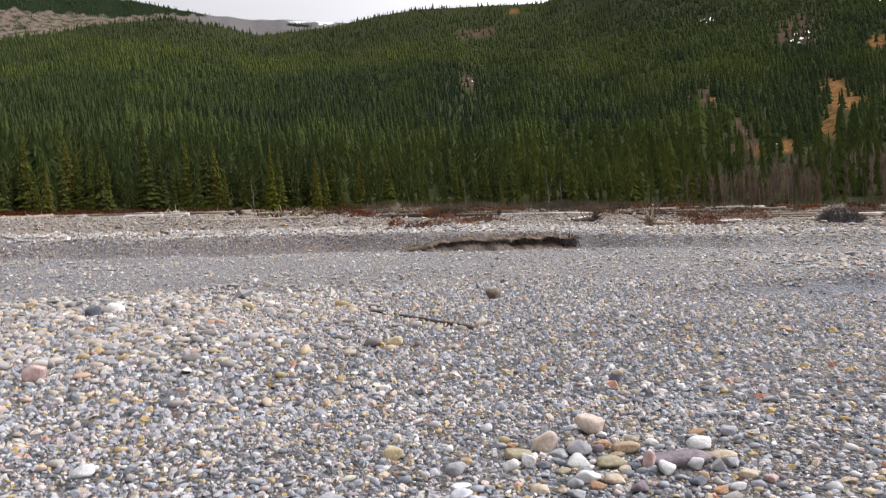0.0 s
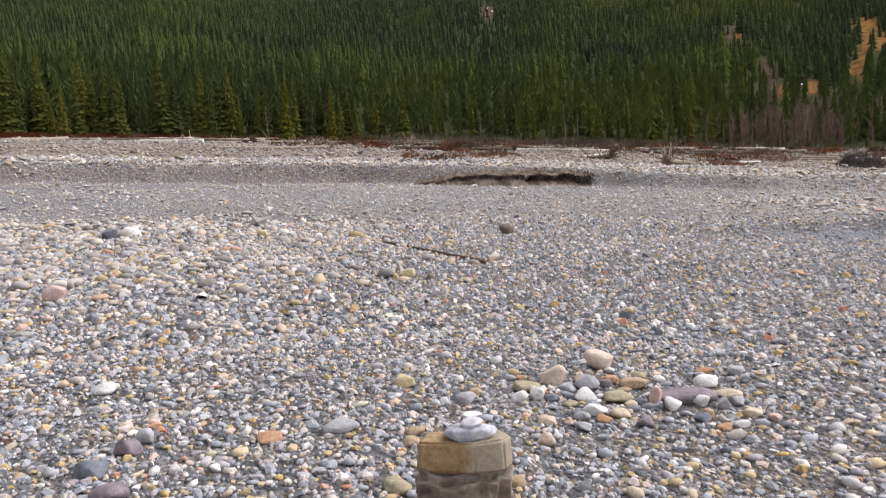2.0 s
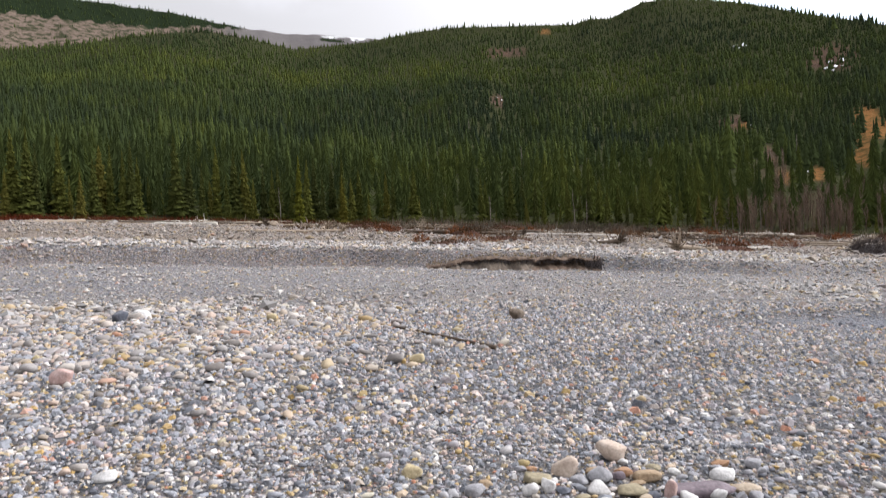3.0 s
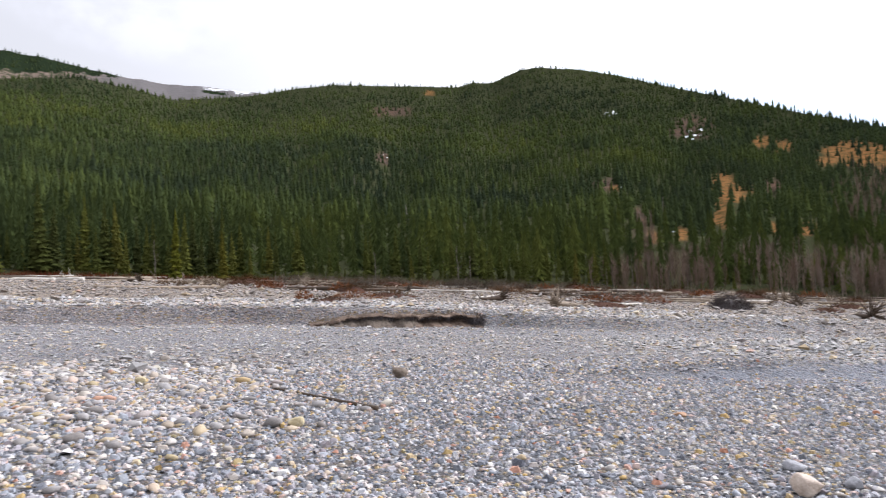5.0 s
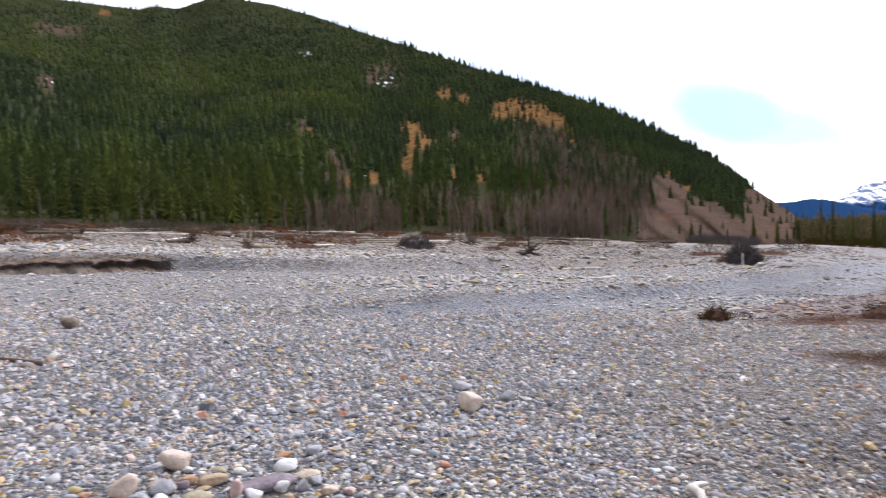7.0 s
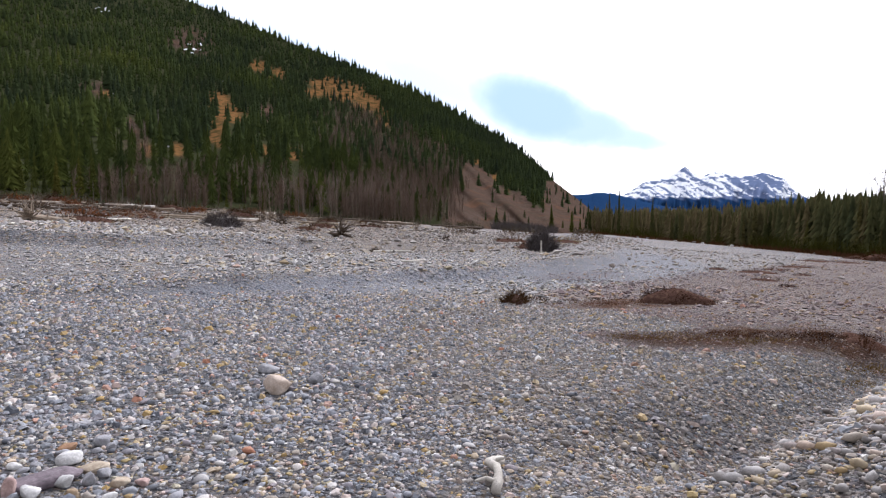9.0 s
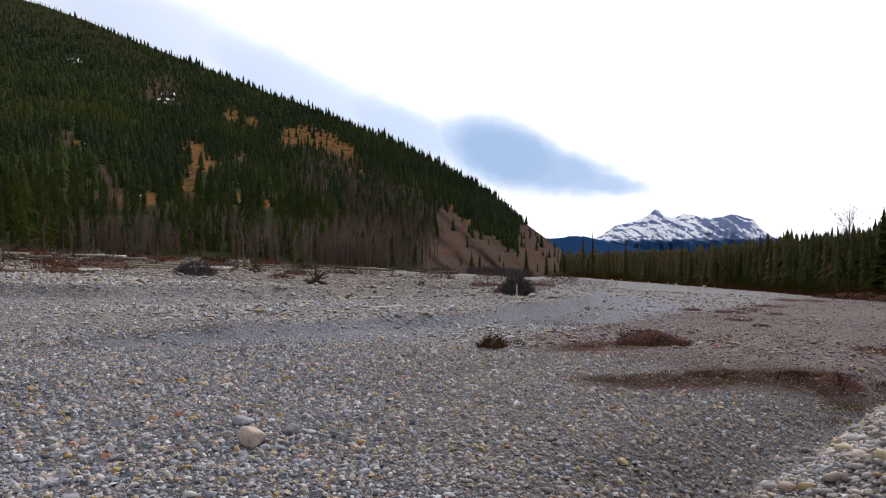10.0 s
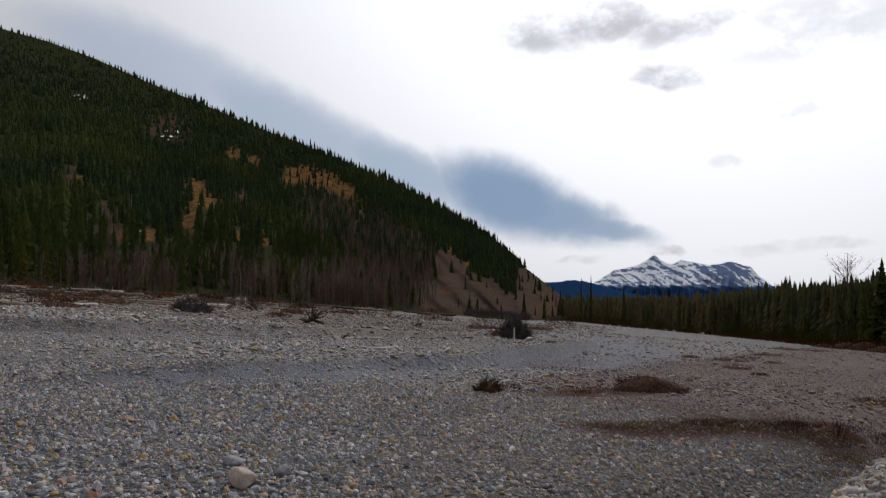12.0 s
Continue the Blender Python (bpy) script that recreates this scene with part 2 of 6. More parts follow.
def make_hill_material():
    m, k = material("hillside")
    geo = k.tree.nodes.new("ShaderNodeNewGeometry")
    p = geo.outputs["Position"]
    n1, n2 = k.noise(p, 0.12, 5.0, 0.6), k.noise(p, 0.9, 4.0, 0.65)
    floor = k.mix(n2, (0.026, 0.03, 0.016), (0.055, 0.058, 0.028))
    grass = k.mix(n1, (0.14, 0.06, 0.024), (0.27, 0.135, 0.05))
    grass = k.mix(k.math("MULTIPLY", k.smooth(n2, 0.45, 0.7), 0.6), grass, (0.17, 0.13, 0.06))
    grass = k.mix(k.math("MULTIPLY", k.smooth(k.noise(p, 0.25, 5.0, 0.7), 0.48, 0.6), 0.75), grass, (0.035, 0.04, 0.016))
    scree = k.mix(n2, (0.045, 0.03, 0.023), (0.115, 0.078, 0.06))
    runs = k.noise(k.vmath("MULTIPLY", p, (0.4, 0.4, 0.1)), 1.2, 5.0, 0.65)
    scree = k.mix(k.math("MULTIPLY", k.smooth(runs, 0.5, 0.68), 0.5), scree, (0.13, 0.105, 0.092))
    scree = k.mix(k.math("MULTIPLY", k.smooth(k.noise(p, 0.22, 5.0, 0.7), 0.5, 0.62), 0.55), scree, (0.06, 0.05, 0.034))
    scree = k.mix(k.math("MULTIPLY", k.smooth(n1, 0.5, 0.68), 0.45), scree, (0.15, 0.072, 0.04))
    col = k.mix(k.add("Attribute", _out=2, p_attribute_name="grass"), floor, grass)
    col = k.mix(k.add("Attribute", _out=2, p_attribute_name="scree"), col, scree)
    finish(k, col, 0.95, n2, 0.6, 0.6, 0.0)
    return m


def make_foliage_material(name, stops, attr=False):
    m, k = material(name)
    geo = k.tree.nodes.new("ShaderNodeNewGeometry")
    if attr:
        tone = k.add("Attribute", _out=2, p_attribute_name="tone")
    else:
        tone = k.add("ObjectInfo", _out=5)
    col = k.ramp(tone, stops)
    v = k.ramp(geo.outputs["Random Per Island"], [(0.0, (0.86, 0.86, 0.86)), (1.0, (1.16, 1.15, 1.1))])
    col = k.mix(1.0, col, v, "MULTIPLY")
    # needles and twigs let some light through
    faces = k.add("BsdfDiffuse", Color=col, Roughness=0.6)
    through_light = k.add("BsdfTranslucent", Color=col)
    both = k.add("MixShader", i0=0.22, i1=faces, i2=through_light)
    o = k.tree.nodes.new("ShaderNodeOutputMaterial")
    k.tree.links.new(both, o.inputs[0])
    return m


def make_wood_material(name, dark, light):
    m, k = material(name)
    co = k.add("TexCoord", _out=3)
    st = k.vmath("MULTIPLY", co, (14.0, 14.0, 1.6))
    n1, n2 = k.noise(st, 2.5, 5.0, 0.6), k.noise(co, 3.0, 3.0)
    col = k.mix(n1, dark, light)
    col = k.mix(0.5, col, k.ramp(n2, [(0.3, (0.6, 0.58, 0.55)), (0.7, (1.3, 1.3, 1.3))]), "MULTIPLY")
    finish(k, col, 0.85, n1, 0.7, 0.01, 0.2)
    return m


def make_mountain_material():
    m, k = material("hazed_snowy_rock")
    geo = k.tree.nodes.new("ShaderNodeNewGeometry")
    p = geo.outputs["Position"]
    n1, n2 = k.noise(p, 0.012, 6.0, 0.65), k.noise(k.vmath("MULTIPLY", p, (1.0, 1.0, 2.2)), 0.03, 5.0, 0.65)
    # distance haze is painted into the rock as a lighter blue
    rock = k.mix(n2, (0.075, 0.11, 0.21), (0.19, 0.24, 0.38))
    snow = k.add("Attribute", _out=2, p_attribute_name="snow")
    f = k.smooth(k.math("ADD", snow, k.math("MULTIPLY", k.math("SUBTRACT", k.math("ADD", n1, n2), 1.0), 0.9)), 0.42, 0.54)
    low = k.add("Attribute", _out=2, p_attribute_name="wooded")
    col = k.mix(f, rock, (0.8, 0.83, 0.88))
    # far woods take the same painted haze as deep blue
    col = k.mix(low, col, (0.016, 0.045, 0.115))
    finish(k, col, 0.95, n2, 0.5, 8.0, 0.0)
    return m


def make_plain_rock_slope():
    m, k = material("bare_slope")
    geo = k.tree.nodes.new("ShaderNodeNewGeometry")
    p = geo.outputs["Position"]
    n1, n2 = k.noise(p, 0.015, 5.0, 0.6), k.noise(p, 0.06, 4.0, 0.6)
    talus = k.mix(n2, (0.11, 0.1, 0.1), (0.17, 0.16, 0.16))
    cliff = k.mix(k.noise(k.vmath("MULTIPLY", p, (1.0, 1.0, 0.5)), 0.09, 5.0, 0.7), (0.06, 0.045, 0.036), (0.26, 0.2, 0.165))
    cliff = k.mix(k.math("MULTIPLY", k.smooth(k.noise(p, 0.045, 6.0, 0.75), 0.47, 0.55), 0.9), cliff, (0.03, 0.038, 0.018))
    col = k.mix(k.add("Attribute", _out=2, p_attribute_name="cliff"), talus, cliff)
    wood = k.add("Attribute", _out=2, p_attribute_name="wooded")
    col = k.mix(k.smooth(k.math("ADD", wood, k.math("SUBTRACT", n2, 0.5)), 0.4, 0.6), col, k.mix(k.noise(p, 0.12, 4.0, 0.7), (0.006, 0.012, 0.007), (0.026, 0.036, 0.018)))
    snow = k.add("Attribute", _out=2, p_attribute_name="snow")
    col = k.mix(k.smooth(k.math("ADD", snow, k.math("MULTIPLY", k.math("SUBTRACT", n1, 0.5), 1.6)), 0.55, 0.65), col, (0.8, 0.82, 0.85))
    finish(k, col, 0.95, n2, 0.5, 3.0, 0.0)
    return m


M_PEBBLE = make_pebble_material()
M_SINGLE = make_pebble_material(True)
M_COBBLE = make_pebble_material(pale=True)
M_WARM = make_pebble_material(warm=True)
M_TANSTONE = make_pebble_material(tan=True)
M_BROWNSTONE = make_pebble_material(brown=True)
M_GRAVEL = make_gravel_material()
M_HILL = make_hill_material()
M_MOUNTAIN = make_mountain_material()
M_SLOPE = make_plain_rock_slope()
GREENS = [(0.0, (0.036, 0.05, 0.03)), (0.35, (0.053, 0.072, 0.029)), (0.7, (0.08, 0.102, 0.03)), (0.9, (0.108, 0.126, 0.032)), (0.94, (0.13, 0.085, 0.05)), (1.0, (0.16, 0.115, 0.075))]
M_VALLEYWOOD = make_foliage_material("valley_wood_needles", [(0.0, (0.066, 0.076, 0.038)), (0.45, (0.1, 0.102, 0.046)), (0.8, (0.145, 0.125, 0.062)), (1.0, (0.17, 0.135, 0.074))], attr=True)
M_FOREST = make_foliage_material("far_needles", GREENS, attr=True)
M_SPRUCE = make_foliage_material("spruce_needles", [(0.0, (0.06, 0.07, 0.024)), (0.4, (0.085, 0.098, 0.027)), (0.8, (0.12, 0.128, 0.03)), (1.0, (0.145, 0.135, 0.034))])
M_VALLEY = make_foliage_material("valley_needles", [(0.0, (0.07, 0.078, 0.034)), (0.4, (0.1, 0.104, 0.04)), (0.75, (0.135, 0.115, 0.05)), (1.0, (0.15, 0.148, 0.046))])
M_GOLD = make_foliage_material("golden_needles", [(0.0, (0.12, 0.13, 0.02)), (1.0, (0.13, 0.11, 0.025))])
M_GROVE = make_foliage_material("bare_grove_twigs", [(0.0, (0.17, 0.125, 0.1)), (0.5, (0.24, 0.175, 0.14)), (1.0, (0.34, 0.28, 0.24))], attr=True)
M_RUSTY = make_foliage_material("rusty_twigs", [(0.0, (0.17, 0.062, 0.03)), (0.5, (0.25, 0.1, 0.042)), (1.0, (0.17, 0.1, 0.06))])
M_BROWN = make_foliage_material("dry_brown_stems", [(0.0, (0.06, 0.035, 0.02)), (1.0, (0.12, 0.07, 0.035))])
M_GREYTWIG = make_foliage_material("grey_twigs", [(0.0, (0.10, 0.085, 0.07)), (1.0, (0.2, 0.17, 0.13))])
M_PALETWIG = make_foliage_material("pale_pink_twigs", [(0.0, (0.3, 0.24, 0.21)), (1.0, (0.36, 0.29, 0.26))])
M_MOSS = make_foliage_material("dry_moss", [(0.0, (0.15, 0.095, 0.032)), (1.0, (0.21, 0.14, 0.05))])
M_DARKTWIG = make_foliage_material("dark_twigs", [(0.0, (0.095, 0.083, 0.085)), (1.0, (0.15, 0.132, 0.13))])
M_MAT = make_foliage_material("matted_plants", [(0.0, (0.045, 0.022, 0.015)), (1.0, (0.078, 0.04, 0.026))])
M_RUSTMAT = make_foliage_material("rust_plants", [(0.0, (0.1, 0.042, 0.02)), (1.0, (0.12, 0.06, 0.03))])
M_REDSCRUB = make_foliage_material("red_scrub", [(0.0, (0.1, 0.025, 0.014)), (1.0, (0.13, 0.04, 0.02))])
M_YOUNG = make_foliage_material("young_growth", [(0.0, (0.06, 0.065, 0.014)), (1.0, (0.085, 0.08, 0.018))])
M_PALEBARK = make_wood_material("pale_bark", (0.11, 0.095, 0.08), (0.23, 0.205, 0.175))
M_DRYGRASS = make_foliage_material("dry_grass", [(0.0, (0.24, 0.18, 0.1)), (1.0, (0.3, 0.23, 0.13))])
M_HUMP = make_rock_material("matted_soil", (0.045, 0.025, 0.02), (0.085, 0.048, 0.037), (0.16, 0.1, 0.07), 0.0, 0.0)
M_DARKHUMP = make_rock_material("dark_twig_mat", (0.045, 0.04, 0.042), (0.085, 0.076, 0.076), (0.14, 0.128, 0.122), 0.0, 0.0)
M_BANKSOIL = make_rock_material("bank_soil", (0.09, 0.074, 0.06), (0.17, 0.138, 0.112), (0.27, 0.225, 0.185), 0.0, 0.05)
M_TURF = make_rock_material("turf_soil", (0.075, 0.052, 0.04), (0.145, 0.105, 0.08), (0.27, 0.21, 0.165), 0.0, 0.05)
M_BARK = make_wood_material("bark", (0.05, 0.035, 0.025), (0.13, 0.1, 0.075))
M_DRIFT = make_wood_material("driftwood", (0.16, 0.12, 0.09), (0.42, 0.35, 0.27))
M_PALEWOOD = make_wood_material("bleached_wood", (0.4, 0.37, 0.33), (0.68, 0.64, 0.58))
M_SNOW, _k = material("old_snow")
_co = _k.tree.nodes.new("ShaderNodeNewGeometry").outputs["Position"]
finish(_k, _k.mix(_k.noise(_co, 0.4, 4.0), (0.66, 0.68, 0.72), (0.86, 0.87, 0.9)), 0.6)
ROCKS = {
    "cream": make_rock_material("cream_rock", (0.37, 0.29, 0.23), (0.5, 0.41, 0.34), (0.6, 0.52, 0.45)),
    "grey": make_rock_material("grey_rock", (0.20, 0.2, 0.21), (0.31, 0.31, 0.33), (0.42, 0.42, 0.44)),
    "white": make_rock_material("white_rock", (0.42, 0.42, 0.42), (0.6, 0.59, 0.58), (0.7, 0.7, 0.7)),
    "ochre": make_rock_material("ochre_rock", (0.21, 0.145, 0.085), (0.34, 0.25, 0.16), (0.45, 0.37, 0.27)),
    "yellow": make_rock_material("yellow_rock", (0.34, 0.27, 0.15), (0.5, 0.42, 0.26), (0.6, 0.54, 0.39)),
    "olive": make_rock_material("olive_rock", (0.17, 0.145, 0.095), (0.29, 0.25, 0.165), (0.39, 0.35, 0.26)),
    "purple": make_rock_material("purple_rock", (0.1, 0.085, 0.095), (0.18, 0.145, 0.165), (0.28, 0.24, 0.26)),
    "pink": make_rock_material("pink_rock", (0.34, 0.22, 0.2), (0.48, 0.34, 0.31), (0.58, 0.46, 0.43)),
    "tan": make_rock_material("tan_rock", (0.32, 0.25, 0.18), (0.45, 0.37, 0.28), (0.55, 0.48, 0.39)),
    "rust": make_rock_material("rust_rock", (0.22, 0.12, 0.07), (0.36, 0.21, 0.12), (0.45, 0.3, 0.2)),
    "dapple": make_rock_material("dappled_rock", (0.16, 0.19, 0.25), (0.36, 0.37, 0.41), (0.62, 0.61, 0.62)),
    "lilac": make_rock_material("lilac_rock", (0.3, 0.29, 0.33), (0.47, 0.46, 0.5), (0.6, 0.59, 0.62)),
    "slate": make_rock_material("slate_rock", (0.07, 0.08, 0.1), (0.13, 0.14, 0.17), (0.22, 0.23, 0.26)),
    "slab": make_rock_material("brown_slab", (0.15, 0.1, 0.052), (0.29, 0.185, 0.095), (0.36, 0.27, 0.165), lichen=(0.2, 0.185, 0.13)),
    "brown": make_rock_material("brown_rock", (0.09, 0.068, 0.05), (0.18, 0.14, 0.108), (0.28, 0.235, 0.19)),
    "block": make_rock_material("dark_block", (0.075, 0.058, 0.048), (0.165, 0.13, 0.108), (0.27, 0.222, 0.19), 0.25),
}



# ---------------------------------------------------------------- mesh helpers
def mesh(name, verts, faces, mat, smooth=True, attrs=None):
    """A mesh from arrays; faces is an array with one row per face, all of one length, or a list of such arrays."""
    me = bpy.data.meshes.new(name)
    verts = np.asarray(verts, np.float32).reshape(-1, 3)
    groups = faces if isinstance(faces, list) else [faces]
    groups = [np.asarray(g, np.int32) for g in groups if len(g)]
    sizes = np.concatenate([np.full(len(g), g.shape[1], np.int32) for g in groups])
    flat = np.concatenate([g.ravel() for g in groups])
    me.vertices.add(len(verts))
    me.vertices.foreach_set("co", verts.ravel())
    me.loops.add(len(flat))
    me.loops.foreach_set("vertex_index", flat)
    me.polygons.add(len(sizes))
    me.polygons.foreach_set("loop_start", np.concatenate([[0], np.cumsum(sizes)[:-1]]).astype(np.int32))
    me.polygons.foreach_set("use_smooth", np.full(len(sizes), smooth))
    me.update(calc_edges=True)
    for key, values in (attrs or {}).items():
        a = me.attributes.new(key, "FLOAT", "POINT")
        a.data.foreach_set("value", np.asarray(values, np.float32))
    me.materials.append(mat)
    return me


def thing(name, label, category, group="", kind=""):
    return tagged(new(name), label, category, group, kind)


def child(name, data, parent, label=""):
    ob = new(name, data)
    ob.parent = parent
    if label:
        ob["label"] = label
    return ob


def smoothstep(v, lo, hi):
    t = np.clip((np.asarray(v, float) - lo) / (hi - lo), 0, 1)
    return t * t * (3 - 2 * t)


def table(v, rows, col=1):
    a = np.array(sorted(rows))
    return np.interp(v, a[:, 0], a[:, col])


def waves(x, y, scale, seed=0):
    """Cheap smooth noise, about -1 to 1."""
    rng = np.random.RandomState(seed)
    out = 0.0
    for i in range(7):
        a, ph = rng.rand() * 6.283, rng.rand(2) * 6.283
        f = (0.6 + rng.rand() * 1.6) / scale
        out = out + np.sin((x * math.cos(a) + y * math.sin(a)) * f + ph[0] + 1.3 * np.sin((y * math.cos(a) - x * math.sin(a)) * f * 0.7 + ph[1]))
    return out / 4.0


# ---------------------------------------------------------------- lie of the land
EYE = 1.55
# bearing (to the left of +y), distance of the forest's edge, its angle above the eye
EDGE = [(-180, 150, -2.0), (-110, 60, -5.2), (-85, 66, -4.9), (-75.5, 80, -4.45), (-66.5, 115, -3.8), (-60.5, 150, -3.35), (-56.3, 185, -2.98), (-53, 190, -3.0),
        (-45, 175, -2.45), (-40, 165, -2.08), (-28.8, 140, -1.2), (-13, 125, -0.05), (3.4, 118, 1.16), (20, 112, 2.12), (30.6, 105, 2.65), (60, 100, 2.9), (120, 100, 1.0), (180, 150, -2.0)]
# bearing, height of the skyline, its distance
SKYLINE = [(-58.5, -3.82, 330), (-56.5, -1.52, 350), (-55.2, -0.47, 365), (-53.2, 1.08, 390), (-51, 2.98, 415), (-49.3, 4.33, 440), (-45.2, 6.48, 500), (-41.0, 8.28, 560), (-36.8, 9.98, 640), (-32.5, 11.48, 720),
           (-28.3, 12.98, 800), (-24.2, 14.28, 880), (-21.5, 15.23, 930), (-18.5, 15.98, 980), (-15.3, 16.43, 1000), (-13.9, 16.33, 1000), (-11.7, 15.53, 1000), (-10.1, 15.63, 1000), (-9, 15.38, 1000),
           (-5, 15.63, 1000), (0.5, 15.83, 1000), (3.4, 15.58, 990), (6.7, 15.03, 980), (12.4, 14.53, 950), (15, 15.13, 930), (18.7, 15.73, 900), (22.5, 15.33, 880), (26.2, 14.63, 860), (30, 13.93, 850), (40, 12.63, 850), (60, 9.13, 850)]


def polar(x, y):
    return np.degrees(np.arctan2(-x, y)), np.hypot(x, y)


def spot(az, r):
    a = np.radians(az)
    return -np.sin(a) * r, np.cos(a) * r


def bank_at(az):
    """Distance of the foot of the far terrace."""
    return table(az, [(-180, 40), (-60, 36), (-52, 33), (-43, 31.0), (-33.5, 26.8), (-28, 24.2), (-21, 22.6), (-10, 23.6), (-4, 22.8), (4, 22.6), (16, 23.6), (31, 24.2), (180, 26)])


def channel_at(x, y):
    """The far edge of the last channel, which crosses to the lower end."""
    return 11.1 + 0.0118 * (x - 5.5) ** 2 + 0.25 * waves(x, y, 1.7, 8)


def land(x, y):
    """Height of the river flat: a tilted fan of gravel with low terraces and a gully."""
    x, y = np.asarray(x, float), np.asarray(y, float)
    az, r = polar(x, y)
    plane = -0.0544 * x + 0.0252 * y
    edge = table(az, EDGE)
    slope = np.tan(np.radians(table(az, EDGE, 2)))
    ex, ey = spot(az, edge)
    lift = EYE + edge * slope - (-0.0544 * ex + 0.0252 * ey)
    k = np.clip((r - 14) / (edge - 14), 0, 1)
    z = plane + lift * k
    far = EYE + edge * slope + np.minimum(slope, -0.004) * (r - edge) - 0.02 * np.minimum(r - edge, 40)
    z = np.where(r > edge, far, z)
    # cut bank of the far terrace
    bank = bank_at(az) + 0.4 * waves(x, y, 2.0, 5)
    high = table(az, [(-180, 0), (-62, 0), (-46, 0.22), (-34, 0.3), (-22, 0.36), (-12, 0.4), (-8, 0.45), (10, 0.52), (32, 0.55), (70, 0.5), (110, 0)])
    wide = table(az, [(-180, 2.5), (-40, 1.6), (-22, 0.9), (-8, 0.6), (10, 0.9), (32, 1.3), (180, 3)])
    z += high * smoothstep(r, bank, bank + wide) * (1 - smoothstep(r, 45, 100))
    # shallow channel edge crossing to the lower end
    line = channel_at(x, y)
    step = table(x, [(3.0, 0), (6.5, 0.2), (12, 0.26), (18, 0.38), (26, 0.42), (36, 0.2), (46, 0)])
    z += step * smoothstep(y, line, line + 0.55) * (1 - smoothstep(y, line + 3, line + 9))
    # small gully and the cobble bank behind it
    gy = 2.55 + 0.05 * (x - 8) + 0.12 * waves(x, y, 1.3, 3)
    on = smoothstep(x, 3.2, 5.5) * (1 - smoothstep(x, 15, 22))
    z -= 0.42 * np.exp(-((y - gy) / np.where(y > gy, 0.62, 0.4)) ** 2) * on
    z += 0.62 * smoothstep(gy - y, 0.1, 1.9) * on
    # unevenness
    near = 1 - smoothstep(r, 60, 110)
    z += near * (0.025 * waves(x, y, 1.1, 1) + 0.05 * waves(x, y, 4.0, 2) * smoothstep(r, 4, 14))
    z += 0.05 * smoothstep(az, 4, 24) * smoothstep(r, 5, 9) * waves(x, y, 0.8, 4) * near
    return z


def coarseness(x, y):
    """0: fine grey gravel of the old channel, 1: coarse cobbles."""
    az, r = polar(x, y)
    left = smoothstep(az + 1.2 * waves(x, y, 2.0, 6), 0, 16) * (0.3 * smoothstep(r, 3.2, 6) + 0.7 * smoothstep(r, 6.5, 9.5)) * (1 - smoothstep(r, 12.5, 16))
    far = smoothstep(r, bank_at(az) + 0.2, bank_at(az) + 1.5) * smoothstep(az, -64, -50)
    far2 = 0.8 * smoothstep(r, 13, 16) * (1 - smoothstep(r, 18, 21)) * smoothstep(-az, 12, 30)
    bank = smoothstep(2.25 + 0.05 * (x - 8) - y, -0.1, 0.4) * smoothstep(x, 3.5, 5.5)
    return np.clip(np.maximum(np.maximum(left, far), np.maximum(bank, far2)) + 0.15 * waves(x, y, 3.0, 9), 0, 1)


def lane(x, y):
    """Smooth lanes of fine gravel left by the last flow."""
    az, r = polar(x, y)
    line = channel_at(x, y)
    width = table(x, [(3, 0.7), (8, 1.2), (16, 2.6), (26, 4.5), (40, 5)])
    low = smoothstep(y, line - width, line - 0.6 * width) * (1 - smoothstep(y, line + 0.25, line + 0.6)) * smoothstep(x, 3.0, 6.0) * (1 - smoothstep(x, 36, 50))
    bank = bank_at(az)
    left = smoothstep(r, 14.5, 17.5) * (1 - smoothstep(r, bank - 0.6, bank + 0.4)) * smoothstep(az, -12, 2)
    up = smoothstep(r, bank - 4.2, bank - 3.0) * (1 - smoothstep(r, bank - 0.6, bank + 0.3)) * smoothstep(az, -46, -36)
    return np.maximum(np.maximum(low, 0.4 * left), 0.4 * up)


def soil_and_shade_at(x, y):
    """Patches of brown soil and moss, and painted shade on the cut bank."""
    def blob(cx, cy, rx, ry, turn=0.0):
        c, s = math.cos(turn), math.sin(turn)
        u, v = (x - cx) * c + (y - cy) * s, (y - cy) * c - (x - cx) * s
        return 1 - smoothstep((u / rx) ** 2 + (v / ry) ** 2 + 0.35 * waves(x, y, 0.7, 12), 0.3, 1.1)
    az, r = polar(x, y)
    s = np.maximum(blob(12.2, 7.4, 2.2, 0.8, -0.3), blob(10.9, 4.15, 3.7, 1.0, -0.33))
    s = np.maximum(s, 0.6 * blob(21, 9, 6.5, 2.2, 0.3))
    s = np.maximum(s, 0.55 * blob(17.5, 12.0, 3.0, 1.0, 0.2))
    bank = bank_at(az) + 0.4 * waves(x, y, 2.0, 5)
    # cut bank: finer, darker gravel plus the shade of its face, painted as brown
    s = np.maximum(s, 0.22 * smoothstep(az, -12, -5) * smoothstep(r, bank - 0.3, bank) * (1 - smoothstep(r, bank + 0.7, bank + 1.2)))
    s = np.maximum(s, 0.62 * smoothstep(x, 8, 14) * (1 - smoothstep(y - 0.2 * x + 0.5 * waves(x, y, 2.5, 93), 5.8, 8.2)) * (1 - smoothstep(r, 60, 90)))
    s = np.maximum(s, 0.16 * smoothstep(2.4 + 0.05 * (x - 8) - y, 0.0, 0.6) * smoothstep(x, 3.5, 5.5))
    s = np.maximum(s, 0.16 * blob(1.7, 3.2, 1.5, 1.0, 0.2))
